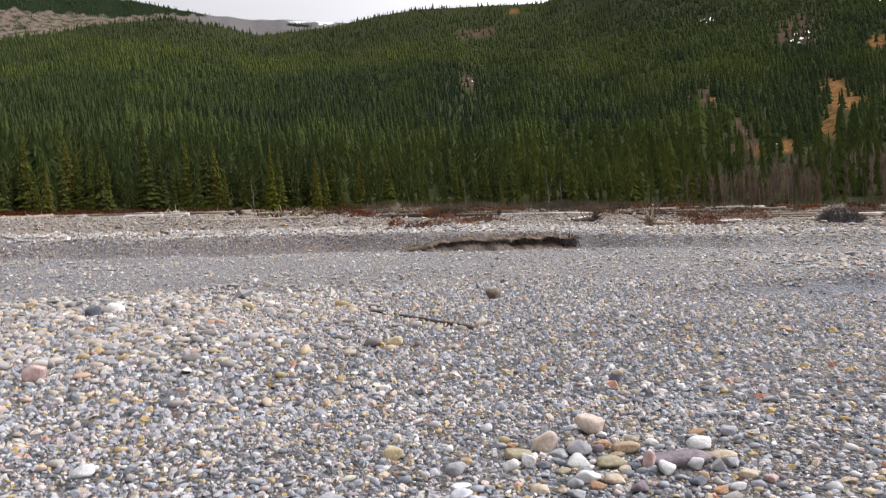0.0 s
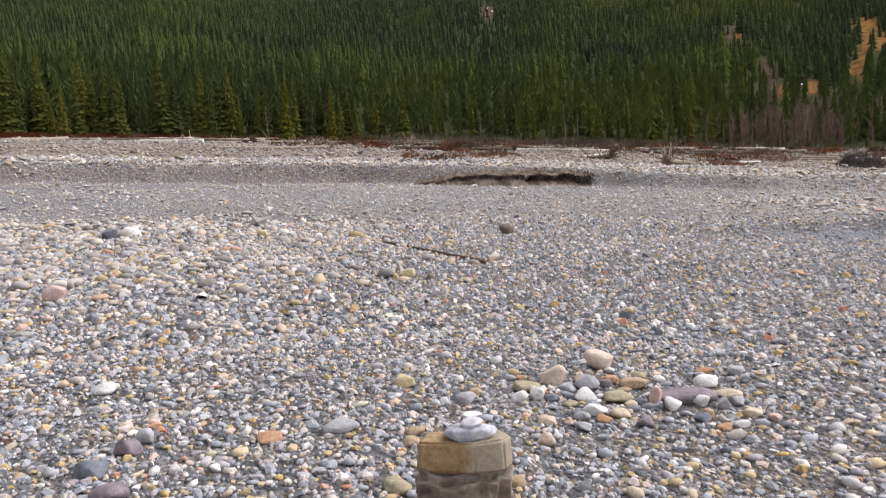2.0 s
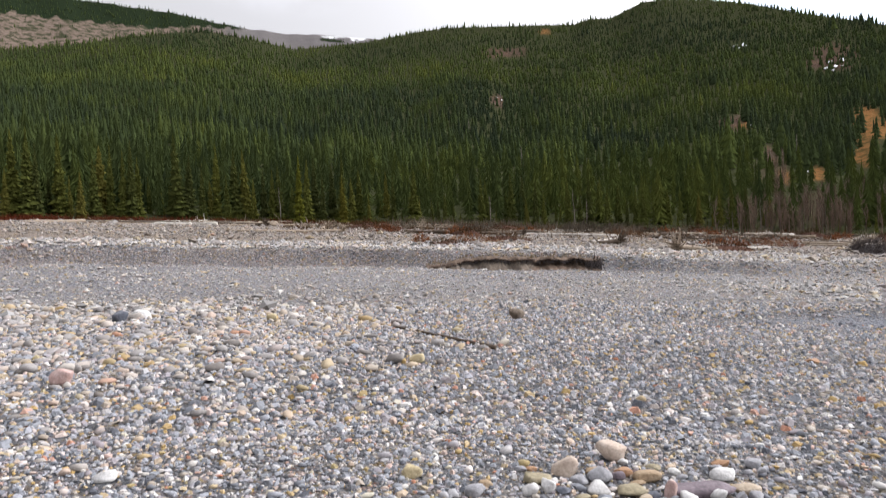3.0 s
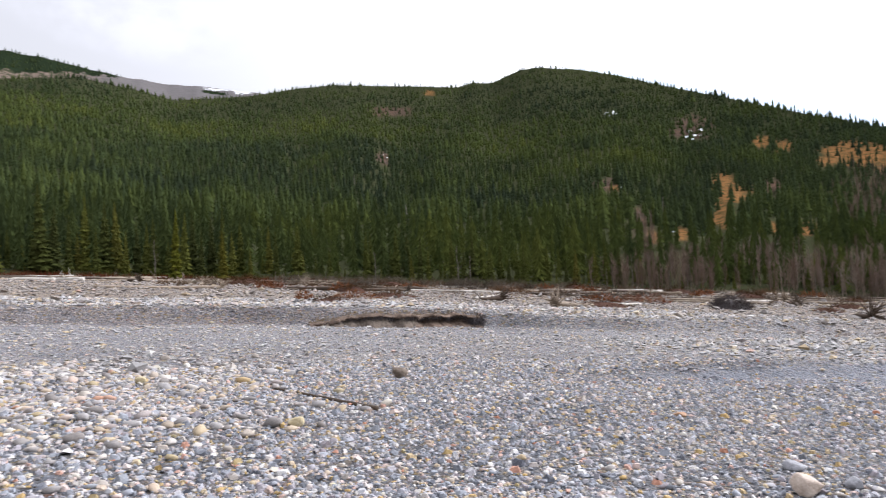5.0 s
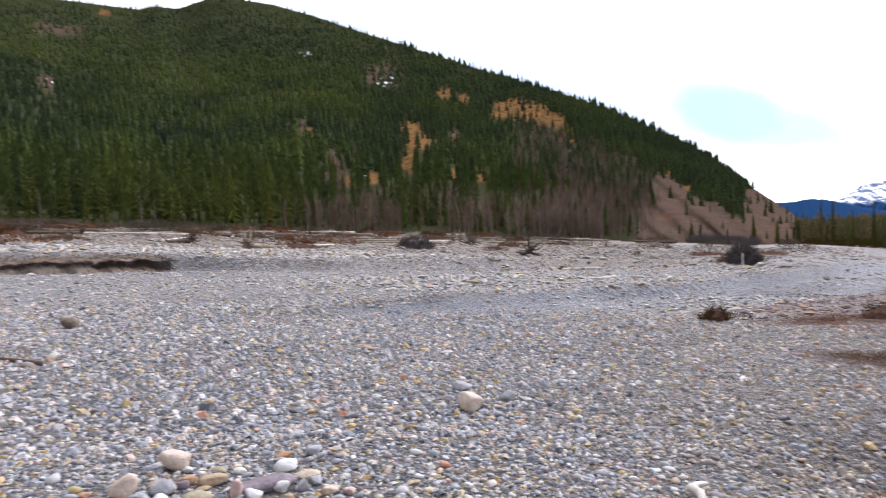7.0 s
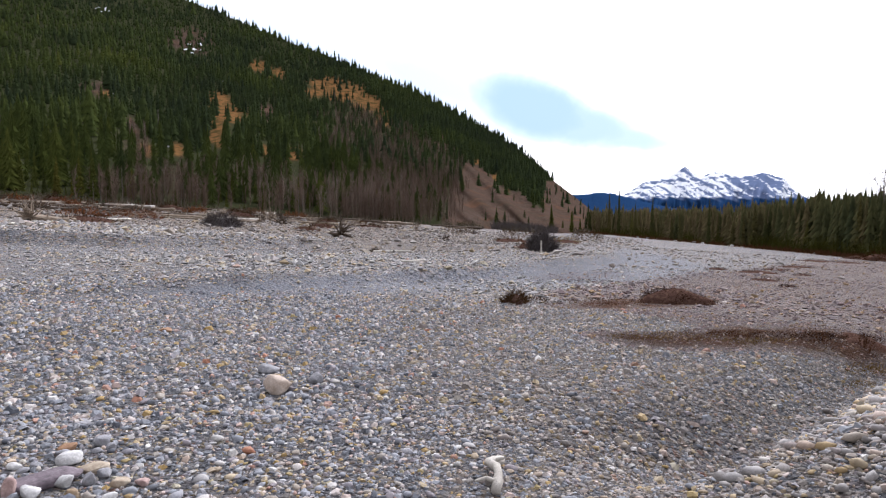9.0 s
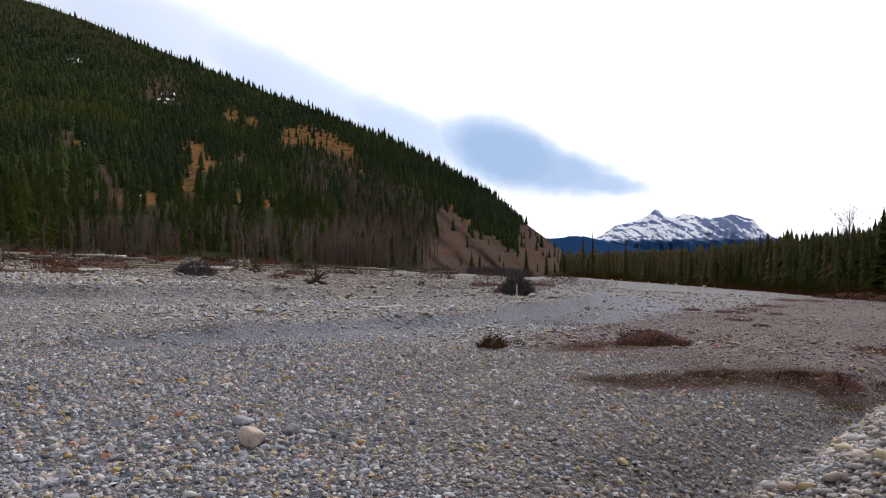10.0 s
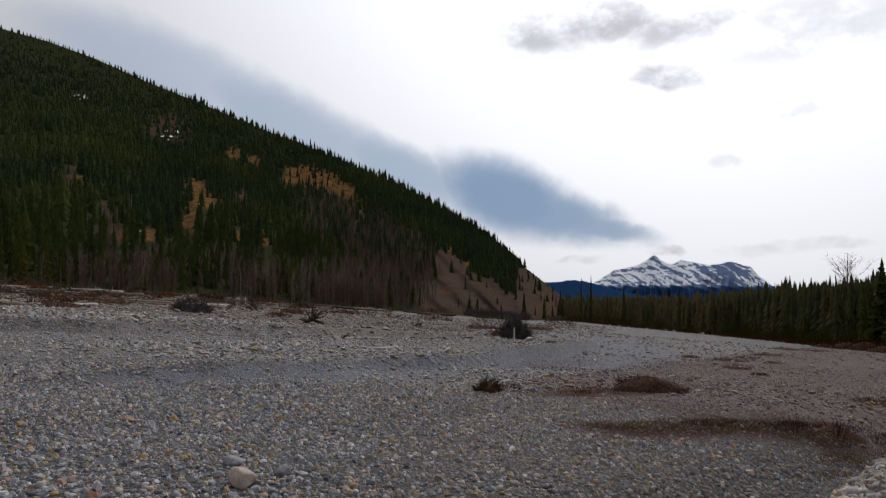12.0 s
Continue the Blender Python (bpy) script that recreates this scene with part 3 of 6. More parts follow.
    s = np.maximum(s, 0.16 * blob(5.6, 3.6, 3.6, 1.7, 0.35))
    s = np.maximum(s, 0.75 * smoothstep(r, table(az, EDGE) * 0.86, table(az, EDGE) * 0.97))
    return s


def build_ground():
    az = np.concatenate([np.arange(-92, 46, 0.6), np.arange(46, 268, 6.0)])
    r = np.concatenate([np.geomspace(0.25, 14, 95), np.geomspace(14.2, 60, 150), np.geomspace(61, 260, 60), np.geomspace(280, 5200, 18)])
    A, R = np.meshgrid(az, r)
    x, y = spot(A, R)
    z = land(x, y)
    n, m = len(r), len(az)
    i = np.arange(n * m).reshape(n, m)
    nxt = np.roll(i, -1, axis=1)
    quads = np.stack([i[:-1], nxt[:-1], nxt[1:], i[1:]], -1).reshape(-1, 4)
    verts = np.concatenate([np.stack([x, y, z], -1).reshape(-1, 3), [[0, 0, float(land(0, 0.01))]]])
    fan = np.stack([np.full(m, n * m), nxt[0], i[0]], -1)
    pad = lambda v: np.append(np.broadcast_to(v, x.shape).ravel(), 0.5)
    pale = smoothstep(R, 26, 32) * smoothstep(A, -60, -30)
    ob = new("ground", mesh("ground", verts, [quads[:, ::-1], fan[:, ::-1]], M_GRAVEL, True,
                            {"coarse": pad(coarseness(x, y)), "pale": pad(pale), "soil": pad(soil_and_shade_at(x, y)), "lane": pad(lane(x, y)), "open": pad(smoothstep(R, 11.5, 15))}))
    return tagged(ob, "wide flat of grey and tan river gravel", "ground", kind="structure")


GROUND = build_ground()

# ---------------------------------------------------------------- wooded hill
# bearing, height, half widths, kind
PATCHES = [(-36.4, 8.3, 1.5, 0.42, "grass"), (-37.4, 7.65, 1.9, 0.75, "grass"), (-39.2, 6.85, 1.2, 0.6, "grass"), (-40.3, 5.7, 0.8, 0.8, "grass"), (-35.2, 7.6, 0.8, 0.4, "grass"), (-31.1, 9.45, 0.9, 0.4, "grass"), (-32.4, 8.9, 0.6, 0.4, "grass"),
           (-28.7, 6, 1.4, 0.85, "grass"), (-28.3, 7, 0.8, 0.6, "grass"), (-28, 4.4, 0.7, 0.9, "grass"), (-20.1, 7.5, 1.1, 0.35, "scree"), (-19.7, 7.1, 0.8, 0.4, "thin"), (-20.6, 7.2, 0.6, 0.3, "grass"), (-23.2, 3.2, 0.5, 0.5, "grass"),
           (-25.3, 3.25, 0.5, 0.5, "grass"), (-31.4, 3.3, 0.5, 0.5, "grass"), (-33.6, 3.1, 0.6, 0.5, "grass"), (-6.8, 15.05, 0.35, 0.15, "grass"), (-47.5, 2.45, 0.35, 0.3, "grass"), (-48.5, 1.25, 0.7, 0.25, "grass"), (-49.5, 0.2, 0.6, 0.25, "grass"),
           (-46.8, 1.5, 0.5, 0.6, "grass"), (-3.6, 13.8, 1.7, 0.35, "scree"), (-26.4, 10.9, 1.6, 0.9, "scree"), (-3, 10.3, 0.5, 0.5, "scree"), (-31.7, 6.1, 0.8, 0.7, "scree"), (-22.2, 4.5, 0.5, 1, "scree"), (-44.6, 3.9, 1, 0.7, "scree"),
           (-37.6, 5.1, 2.8, 1.7, "thin"), (-41.5, 3.1, 2.8, 2.2, "thin"), (-43, 0.7, 3.4, 2.2, "thin"), (-39.5, -0.1, 3.6, 1.7, "thin"), (-22.4, 3.5, 1, 1.5, "thin"), (-29.6, 1.1, 2.4, 1, "thin"), (-25, 0.8, 5.5, 1.1, "thin"),
           (-33.5, 0.4, 3, 1, "thin"), (-45.2, 2.3, 1.2, 1.2, "thin")]
# upper edge of the eroded end of the hill: bearing, height
BARE_END = [(-56.5, 0.3), (-53.2, 0.9), (-52.7, 0.8), (-52.35, -1.1), (-51.7, -0.8), (-51.0, 0.1), (-50.3, 0.5), (-50.0, -0.1), (-49.25, 0.65), (-47.9, 2.05), (-46.6, 2.7), (-45.9, 1.7), (-46.2, 0.5), (-45.0, -1.5), (-44.0, -3.9)]


def bare_end(az, el):
    """The eroded lower end of the hill, 1 where it is bare."""
    top = table(az, BARE_END) + 0.3 * waves(az * 4, el * 4, 0.8, 23)
    return smoothstep(top - el, -0.12, 0.18) * smoothstep(-az, 44.2, 45.2)


def patch_at(az, el, kind):
    out = np.zeros(np.broadcast(az, el).shape)
    wob = 0.45 * waves(az * 3, el * 5, 1.2, 21) + 0.45 * waves(az * 3, el * 5, 0.45, 22)
    for a, e, ra, re, what in PATCHES:
        if what == kind:
            out = np.maximum(out, 1 - smoothstep(((az - a) / ra) ** 2 + ((el - e) / re) ** 2 + wob, 0.25, 1.45))
    if kind == "scree":
        out = np.maximum(np.maximum(out, bare_end(az, el)), 0.45 * patch_at(az, el, "thin"))
    return out


def hill(az, u):
    """A point of the slope: u 0 at the foot, 1 at the skyline."""
    d0, e0 = table(az, EDGE), table(az, EDGE, 2) - 0.12
    e1, d1 = np.maximum(table(az, SKYLINE), e0 + 0.05), table(az, SKYLINE, 2)
    body = np.clip(u, 0, 1)
    d = d0 * 0.985 + (d1 - d0) * np.clip(u, 0, 2) ** 1.55
    fold = np.sin(np.pi * body) * (0.35 * waves(az, u * 9, 3.0, 31) + 0.18 * waves(az, u * 9, 1.1, 32))
    el = e0 + (e1 - e0) * (u + 0.055 * fold) * np.where(u > 1, 0, 1) + np.where(u > 1, (e1 - e0) * (1 - 2.5 * (u - 1)), 0)
    d = d * (1 + 0.05 * np.sin(np.pi * body) * waves(az, u * 9, 2.2, 33))
    # ribs and gullies of the eroded end
    d = d * (1 - 0.022 * smoothstep(-az, 44, 46.5) * np.sin(np.pi * np.clip(u, 0, 1) ** 0.6) * np.sin((el - az) * 3.1 + 0.6 * waves(az, el, 0.6, 24)))
    x, y = spot(az, d)
    return x, y, EYE + d * np.tan(np.radians(el)), el


def build_hill():
    az = np.concatenate([np.arange(-58.4, -44, 0.09), np.arange(-44, 50, 0.28)])
    u = np.concatenate([np.linspace(0, 1, 84), [1.03, 1.1, 1.3]])
    A, U = np.meshgrid(az, u)
    x, y, z, el = hill(A, U)
    n, m = A.shape
    i = np.arange(n * m).reshape(n, m)
    quads = np.stack([i[:-1, :-1], i[1:, :-1], i[1:, 1:], i[:-1, 1:]], -1).reshape(-1, 4)
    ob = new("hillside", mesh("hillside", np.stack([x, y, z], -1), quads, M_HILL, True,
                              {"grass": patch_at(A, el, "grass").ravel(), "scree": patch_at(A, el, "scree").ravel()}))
    return tagged(ob, "steep wooded mountain side with rust grass and scree", "hillside", kind="structure")


build_hill()


# ---------------------------------------------------------------- conifers
def star_tree(rng, tiers, points, width, ragged=0.15):
    """A simple conifer of unit height: stacked ragged star cones."""
    verts, faces = [], []
    for t in range(tiers):
        f = t / tiers
        low, top = 0.06 + 0.9 * f * 0.97, min(1.0, 0.06 + 0.9 * f + 1.9 / tiers * (0.75 if t < tiers - 1 else 0.7))
        rad = width * (1 - f) ** 0.8 * rng.uniform(1 - ragged, 1 + ragged)
        b = len(verts)
        verts.append((0, 0, top))
        k = points * 2
        turn = rng.rand() * 6.28
        for j in range(k):
            a = turn + j / k * 2 * math.pi
            q = rad * (rng.uniform(0.95 - ragged, 1 + ragged) if j % 2 else rng.uniform(0.3, 0.5))
            verts.append((q * math.cos(a), q * math.sin(a), low - (0.035 if j % 2 else -0.02) * rng.uniform(0.6, 1.5)))
            faces.append((b, b + 1 + j, b + 1 + (j + 1) % k))
    return np.array(verts), np.array(faces)


def scatter(shapes, where, heights, widths, tones, rng):
    """Joins many trees in one mesh."""
    V, F, T, base = [], [], [], 0
    kind = rng.randint(len(shapes), size=len(where))
    for s, (v, f) in enumerate(shapes):
        ids = np.where(kind == s)[0]
        if not len(ids):
            continue
        a = rng.rand(len(ids)) * 6.283
        c, si = np.cos(a)[:, None], np.sin(a)[:, None]
        w, h = (widths[ids] * heights[ids])[:, None], heights[ids][:, None]
        lean = rng.normal(0, 0.02, (len(ids), 2))
        X = (v[:, 0] * c - v[:, 1] * si) * w + where[ids, 0:1] + lean[:, :1] * v[:, 2] * h
        Y = (v[:, 0] * si + v[:, 1] * c) * w + where[ids, 1:2] + lean[:, 1:] * v[:, 2] * h
        Z = v[:, 2] * h + where[ids, 2:3]
        V.append(np.stack([X, Y, Z], -1).reshape(-1, 3))
        F.append((f[None] + (np.arange(len(ids)) * len(v))[:, None, None] + base).reshape(-1, 3))
        T.append(np.repeat(tones[ids], len(v)))
        base += len(ids) * len(v)
    return np.concatenate(V), np.concatenate(F), np.concatenate(T)


def build_far_forest():
    rng = np.random.RandomState(7)
    spots = []
    u = 0.05
    while u < 1.0:
        azs = np.arange(-57.5, 40, 0.1)
        d = float(hill(np.array([0.0]), np.array([u]))[1][0])
        step = max(0.19, min(1.3, np.degrees((3.6 if d < 250 else 2.6) / d)))
        azs = np.arange(-57.5, 40, step)
        azs = azs + rng.uniform(-0.5, 0.5, len(azs)) * step
        uu = u + rng.uniform(-0.5, 0.5, len(azs)) * 0.03
        spots.append(np.stack([azs, np.clip(uu, 0.04, 1.0)], 1))
        u += max(0.0088, 0.019 - 0.014 * u)
    ridge = np.arange(-57, 40, 0.2)
    spots.append(np.stack([ridge + rng.uniform(-0.1, 0.1, len(ridge)), np.full(len(ridge), 0.998)], 1))
    s = np.concatenate(spots)
    x, y, z, el = hill(s[:, 0], s[:, 1])
    bare = 0
    for up, much in ((0.0, 0.9), (0.35, 0.88), (0.7, 0.8)):
        rise = el + np.degrees(np.arctan(7.0 / np.hypot(x, y))) * up
        open_ground = np.maximum(patch_at(s[:, 0], rise, "grass"), np.maximum(0.75 * patch_at(s[:, 0], rise, "scree"), np.where(s[:, 0] < -36, 0.7, 0.35) * patch_at(s[:, 0], rise, "thin")))
        # on the eroded end only lines of small trees run down the ribs
        rib = smoothstep(np.sin((rise - s[:, 0]) * 3.1 + 0.6 * waves(s[:, 0], rise, 0.6, 24)), 0.55, 0.95)
        open_ground = np.maximum(open_ground, bare_end(s[:, 0], rise) * (1.08 - 0.5 * rib))
        bare = np.maximum(bare, open_ground * much)
    keep = rng.rand(len(s)) > bare
    # thin low growth on the steep lower end
    x, y, z, s = x[keep], y[keep], z[keep], s[keep]
    d = np.hypot(x, y)
    h = rng.uniform(4.6, 10.5, len(x)) * np.where(rng.rand(len(x)) < 0.08, 1.25, 1.0) * np.clip(1.2 - 0.0006 * d, 0.55, 1.1)
    h *= rng.uniform(0.72, 1.22, len(x)) * (1 + 0.16 * waves(x, y, 14, 46))
    h *= table(s[:, 0], [(-58, 0.42), (-50, 0.5), (-44, 0.75), (-30, 0.95), (60, 1.0)])
    tone = np.clip(0.45 + 0.3 * waves(x, y, 60, 41) + 0.2 * waves(x, y, 22, 42) + rng.normal(0, 0.11, len(x)), 0, 1)
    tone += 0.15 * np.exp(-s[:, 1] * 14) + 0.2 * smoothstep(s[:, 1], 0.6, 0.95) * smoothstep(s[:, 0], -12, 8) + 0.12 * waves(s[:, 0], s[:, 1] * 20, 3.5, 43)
    # two hollows of the slope have their shade put into a darker tone
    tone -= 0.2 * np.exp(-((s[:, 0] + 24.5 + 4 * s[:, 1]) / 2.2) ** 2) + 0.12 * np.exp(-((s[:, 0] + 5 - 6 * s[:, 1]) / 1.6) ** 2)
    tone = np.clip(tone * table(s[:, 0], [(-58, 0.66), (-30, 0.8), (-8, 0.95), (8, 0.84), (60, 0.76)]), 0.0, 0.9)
    where = np.stack([x, y, z - 0.4], 1)
    near = d < 240
    sh_near = [star_tree(rng, 14, 8, w, 0.35) for w in (0.12, 0.155, 0.14, 0.105, 0.13, 0.115)]
    sh_far = [star_tree(rng, 5, 4, w) for w in (0.16, 0.2, 0.175, 0.14)]
    sh_tiny = [star_tree(rng, 2, 4, w) for w in (0.17, 0.21, 0.185, 0.15)]
    high = d > 520
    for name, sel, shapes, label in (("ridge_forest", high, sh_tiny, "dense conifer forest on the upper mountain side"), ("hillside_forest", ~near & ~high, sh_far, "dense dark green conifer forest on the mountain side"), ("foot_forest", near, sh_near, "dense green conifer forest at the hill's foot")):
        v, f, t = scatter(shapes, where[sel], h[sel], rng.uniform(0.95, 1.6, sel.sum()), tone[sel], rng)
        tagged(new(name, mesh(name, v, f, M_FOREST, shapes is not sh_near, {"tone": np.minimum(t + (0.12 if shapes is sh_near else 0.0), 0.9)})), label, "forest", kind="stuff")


build_far_forest()


def twiggy_tree(rng, count):
    """A leafless tree of unit height: a thin stem and steep twigs, each a narrow three-sided spike."""
    verts, faces = [], []

    def spike(a, b, r):
        n = len(verts)
        for j in range(3):
            verts.append((a[0] + r * math.cos(j * 2.09), a[1] + r * math.sin(j * 2.09), a[2]))
        verts.append(tuple(b))
        faces.extend([(n, n + 1, n + 3), (n + 1, n + 2, n + 3), (n + 2, n, n + 3)])

    spike((0, 0, 0), (rng.normal(0, 0.02), rng.normal(0, 0.02), 1.0), 0.016)
    for _ in range(count):
        z, a = rng.uniform(0.12, 0.85), rng.rand() * 6.283
        out, up = rng.uniform(0.06, 0.2) * (1.15 - 0.6 * z), rng.uniform(0.12, 0.3)
        spike((0, 0, z), (out * math.cos(a), out * math.sin(a), z + up), 0.0075)
    return np.array(verts), np.array(faces)


def build_bare_groves():
    """Leafless grey-brown trees between the conifers low on the slope."""
    rng = np.random.RandomState(17)
    n = 15000
    az, u = rng.uniform(-47, -18, n), rng.rand(n) ** 1.3 * 0.75
    x, y, z, el = hill(az, u)
    rise = el + np.degrees(np.arctan(2.5 / np.hypot(x, y)))
    ok = rng.rand(n) < np.where(az < -36, 0.5, 0.26) * patch_at(az, rise, "thin") * np.clip(np.hypot(x, y) / 260, 0.25, 1.0)
    az, u, x, y, z = az[ok], u[ok], x[ok], y[ok], z[ok]
    h = rng.uniform(3.0, 7.0, len(x)) * table(az, [(-47, 0.8), (-40, 1.1), (-18, 0.9)])
    tone = np.clip(0.45 + 0.25 * waves(x, y, 18, 45) + rng.normal(0, 0.2, len(x)), 0, 1)
    v, f, t = scatter([twiggy_tree(rng, 26) for _ in range(5)], np.stack([x, y, z - 0.3], 1), h, rng.uniform(0.9, 1.3, len(x)), tone, rng)
    tagged(new("bare_grove", mesh("bare_grove", v, f, M_GROVE, False, {"tone": t})), "leafless grey-brown trees among the conifers on the slope", "trees", kind="stuff")


build_bare_groves()


def spruce_meshes(seed, width, whorls, gaps=0.0, mat=None):
    """Trunk and crown of a spruce of unit height: whorls of drooping ragged boughs."""
    rng = np.random.RandomState(seed)
    verts, faces = [], []
    for w in range(whorls):
        f = (w + rng.uniform(-0.3, 0.3)) / whorls
        if rng.rand() < gaps:
            continue
        zc = 0.07 + 0.9 * f
        reach = width * ((1 - f) ** 0.85 + 0.03) * rng.uniform(0.8, 1.15)
        count = 9 if f < 0.7 else 6
        turn = rng.rand() * 6.28
        for j in range(count):
            a = turn + (j + rng.uniform(-0.3, 0.3)) / count * 6.283
            L = reach * rng.uniform(0.45, 1.25)
            ca, sa = math.cos(a), math.sin(a)
            droop = L * rng.uniform(0.05, 0.6)
            half = L * rng.uniform(0.22, 0.34) + 0.006
            b = len(verts)
            def at(q, side, dz):
                return (ca * q - sa * side, sa * q + ca * side, zc + dz)
            verts += [at(0.0, 0, 0.035), at(L * 0.55, half, -droop * 0.5 - 0.012), at(L * 0.6, 0, -droop * 0.35 + 0.012),
                      at(L * 0.55, -half, -droop * 0.5 - 0.012), at(L, 0, -droop + 0.01), at(L * 0.45, 0, -droop - 0.045)]
            faces += [(b, b + 1, b + 2), (b, b + 2, b + 3), (b + 2, b + 1, b + 4), (b + 2, b + 4, b + 3), (b, b + 5, b + 1), (b, b + 3, b + 5)]
    b = len(verts)
    verts += [(0.012, 0, 0.93), (-0.007, 0.011, 0.93), (-0.007, -0.011, 0.93), (0, 0, 1.0)]
    faces += [(b, b + 1, b + 3), (b + 1, b + 2, b + 3), (b + 2, b, b + 3)]
    crown = mesh("crown", verts, np.array(faces), mat or M_SPRUCE, False)
    ring = [(0.013 * s * math.cos(a), 0.013 * s * math.sin(a), z) for z, s in ((-0.03, 1.3), (0.0, 1.0), (0.5, 0.6), (0.95, 0.1)) for a in np.arange(6) * math.pi / 3]
    quad = [(r * 6 + j, r * 6 + (j + 1) % 6, r * 6 + 6 + (j + 1) % 6, r * 6 + 6 + j) for r in range(3) for j in range(6)]
    trunk = mesh("trunk", ring, np.array(quad), M_BARK)
    return trunk, crown


def one_tree(name, label, meshes, category="tree", group=""):
    t = thing(name, label, category, group)
    child("trunk", meshes[0], t)
    child("crown", meshes[1], t)
    return t


# bearing and height of the wood on the lower bank
WOOD_TOP = [(-95, 1.7), (-90, 1.6), (-77.6, 1.1), (-76.2, 0.8), (-74.9, 0.45), (-72.3, 0.4), (-70, 0.0), (-66.5, -0.6), (-60.5, -0.9), (-56, -0.95)]


def build_edge_trees():
    rng = np.random.RandomState(11)
    kinds = [spruce_meshes(s, w, n, g) for s, w, n, g in ((1, 0.12, 36, 0.0), (2, 0.1, 38, 0.06), (3, 0.135, 34, 0.08), (4, 0.09, 38, 0.02), (5, 0.115, 34, 0.12))]
    rusty = spruce_meshes(6, 0.12, 30, 0.1, M_GOLD)
    first = {}
    spots = []
    az = 36.0
    while az > -57:
        spots.append((az + rng.uniform(-0.2, 0.2), 1.0 + rng.uniform(0, 0.05)))
        az -= 0.5 + 0.3 * rng.rand()
    for az, k in spots:
        if -54 < az < -45.3 and rng.rand() < 0.85:
            continue
        r = float(table(az, EDGE)) * k
        x, y = spot(az, r)
        z = float(land(x, y)) if k < 1.0 else max(float(land(x, y)), float(hill(np.array([az]), np.array([max(0.0, (k - 1) * 0.05)]))[2][0]))
        if az > 8:
            h = rng.uniform(5.0, 13.5)
        elif az > -20:
            h = rng.uniform(2.8, 9.8)
        else:
            h = rng.uniform(2.2, 8.5)
        gold = rng.rand() < 0.03 and az > -20
        put_tree(first, kinds, rusty if gold else None, x, y, z - 0.15, h, rng, "trees along the forest edge")
    # the wood on the lower bank
    low = [spruce_meshes(s, w, n, g, M_VALLEY) for s, w, n, g in ((21, 0.14, 28, 0.05), (22, 0.12, 30, 0.08), (23, 0.17, 26, 0.1), (24, 0.08, 28, 0.04), (25, 0.135, 28, 0.1))]
    az = -56.5
    while az > -90:
        a = az + rng.uniform(-0.3, 0.3)
        r = float(table(a, EDGE)) * (1.0 + rng.uniform(0, 0.06))
        x, y = spot(a, r)
        z = float(land(x, y))
        tall = EYE + r * math.tan(radians(float(table(a, WOOD_TOP)))) - z
        put_tree(first, low, None, x, y, z - 0.15, tall * rng.uniform(0.4, 0.92), rng, "trees on the lower bank")
        az -= 0.5
    # the rest of that wood, row behind row
    n = 3000
    a = rng.uniform(-92, -56, n)
    edge = table(a, EDGE)
    r = edge * (1.03 + 0.8 * rng.rand(n) ** 1.6)
    x, y = spot(a, r)
    z = land(x, y)
    tall = np.clip(EYE + np.minimum(r, edge * 1.35) * np.tan(np.radians(table(a, WOOD_TOP))) - z, 3.0, 16.0)
    h = tall * (rng.uniform(0.66, 0.96, n) + 0.1 * (rng.rand(n) < 0.1))
    shapes = [star_tree(rng, 8, 6, w) for w in (0.15, 0.18, 0.21, 0.13)]
    v, f, t = scatter(shapes, np.stack([x, y, z - 0.2], 1), h, rng.uniform(0.9, 1.3, n), np.clip(rng.normal(0, 0.2, n) + table(a, [(-92, 0.3), (-74, 0.38), (-68, 0.72), (-56, 0.92)]), 0, 1), rng)
    tagged(new("valley_wood", mesh("valley_wood", v, f, M_VALLEYWOOD, True, {"tone": t})), "dark conifer wood behind the lower bank", "forest", kind="stuff")
    for az, r, h in ((-57.5, 176, 10.5), (-58.2, 170, 11.0), (-60.6, 150, 9.0), (-59.4, 158, 7.5), (-64.6, 120, 7.2), (-62.6, 132, 6.0)):
        x, y = spot(az, r)
        put_tree(first, low[3:4], None, x, y, float(land(x, y)) - 0.1, h, rng, "trees on the lower bank")
    for az, k, h in ((-78.4, 0.95, 9.8), (-77.5, 0.97, 8.4), (-76.6, 0.98, 6.4), (-79.6, 0.93, 11.0), (-81.0, 0.9, 11.0)):
        x, y = spot(az, float(table(az, EDGE)) * k)
        put_tree(first, kinds, None, x, y, float(land(x, y)) - 0.15, h, rng, "olive trees before the lower wood")
    x, y = spot(9.3, 108)
    put_tree(first, kinds, rusty, x, y, float(land(x, y)) - 0.1, 7.2, rng, "trees along the forest edge")
    x, y = spot(12.6, 108)
    put_tree(first, kinds, rusty, x, y, float(land(x, y)) - 0.1, 10.0, rng, "trees along the forest edge")


def put_tree(first, kinds, special, x, y, z, h, rng, group):
    i = 99 if special else rng.randint(len(kinds)) + (10 if len(kinds) == 1 else 0)
    m = pose(x, y, z, rng.normal(0, 0.8), rng.normal(0, 0.8), rng.uniform(0, 360))
    wide = rng.uniform(0.85, 1.25) if len(kinds) > 1 else 0.75
    key = (i, group)
    if key not in first:
        label = "golden yellow conifer at the edge of the forest" if special else ("slender spruce at the edge of the valley wood" if "lower" in group else "green spruce with ragged drooping boughs at the forest edge")
        t = one_tree("larch_tree" if special else "spruce_tree", label, special or kinds[i % 10], group=group)
        first[key] = t
    else:
        t = copy_thing(first[key], Matrix())
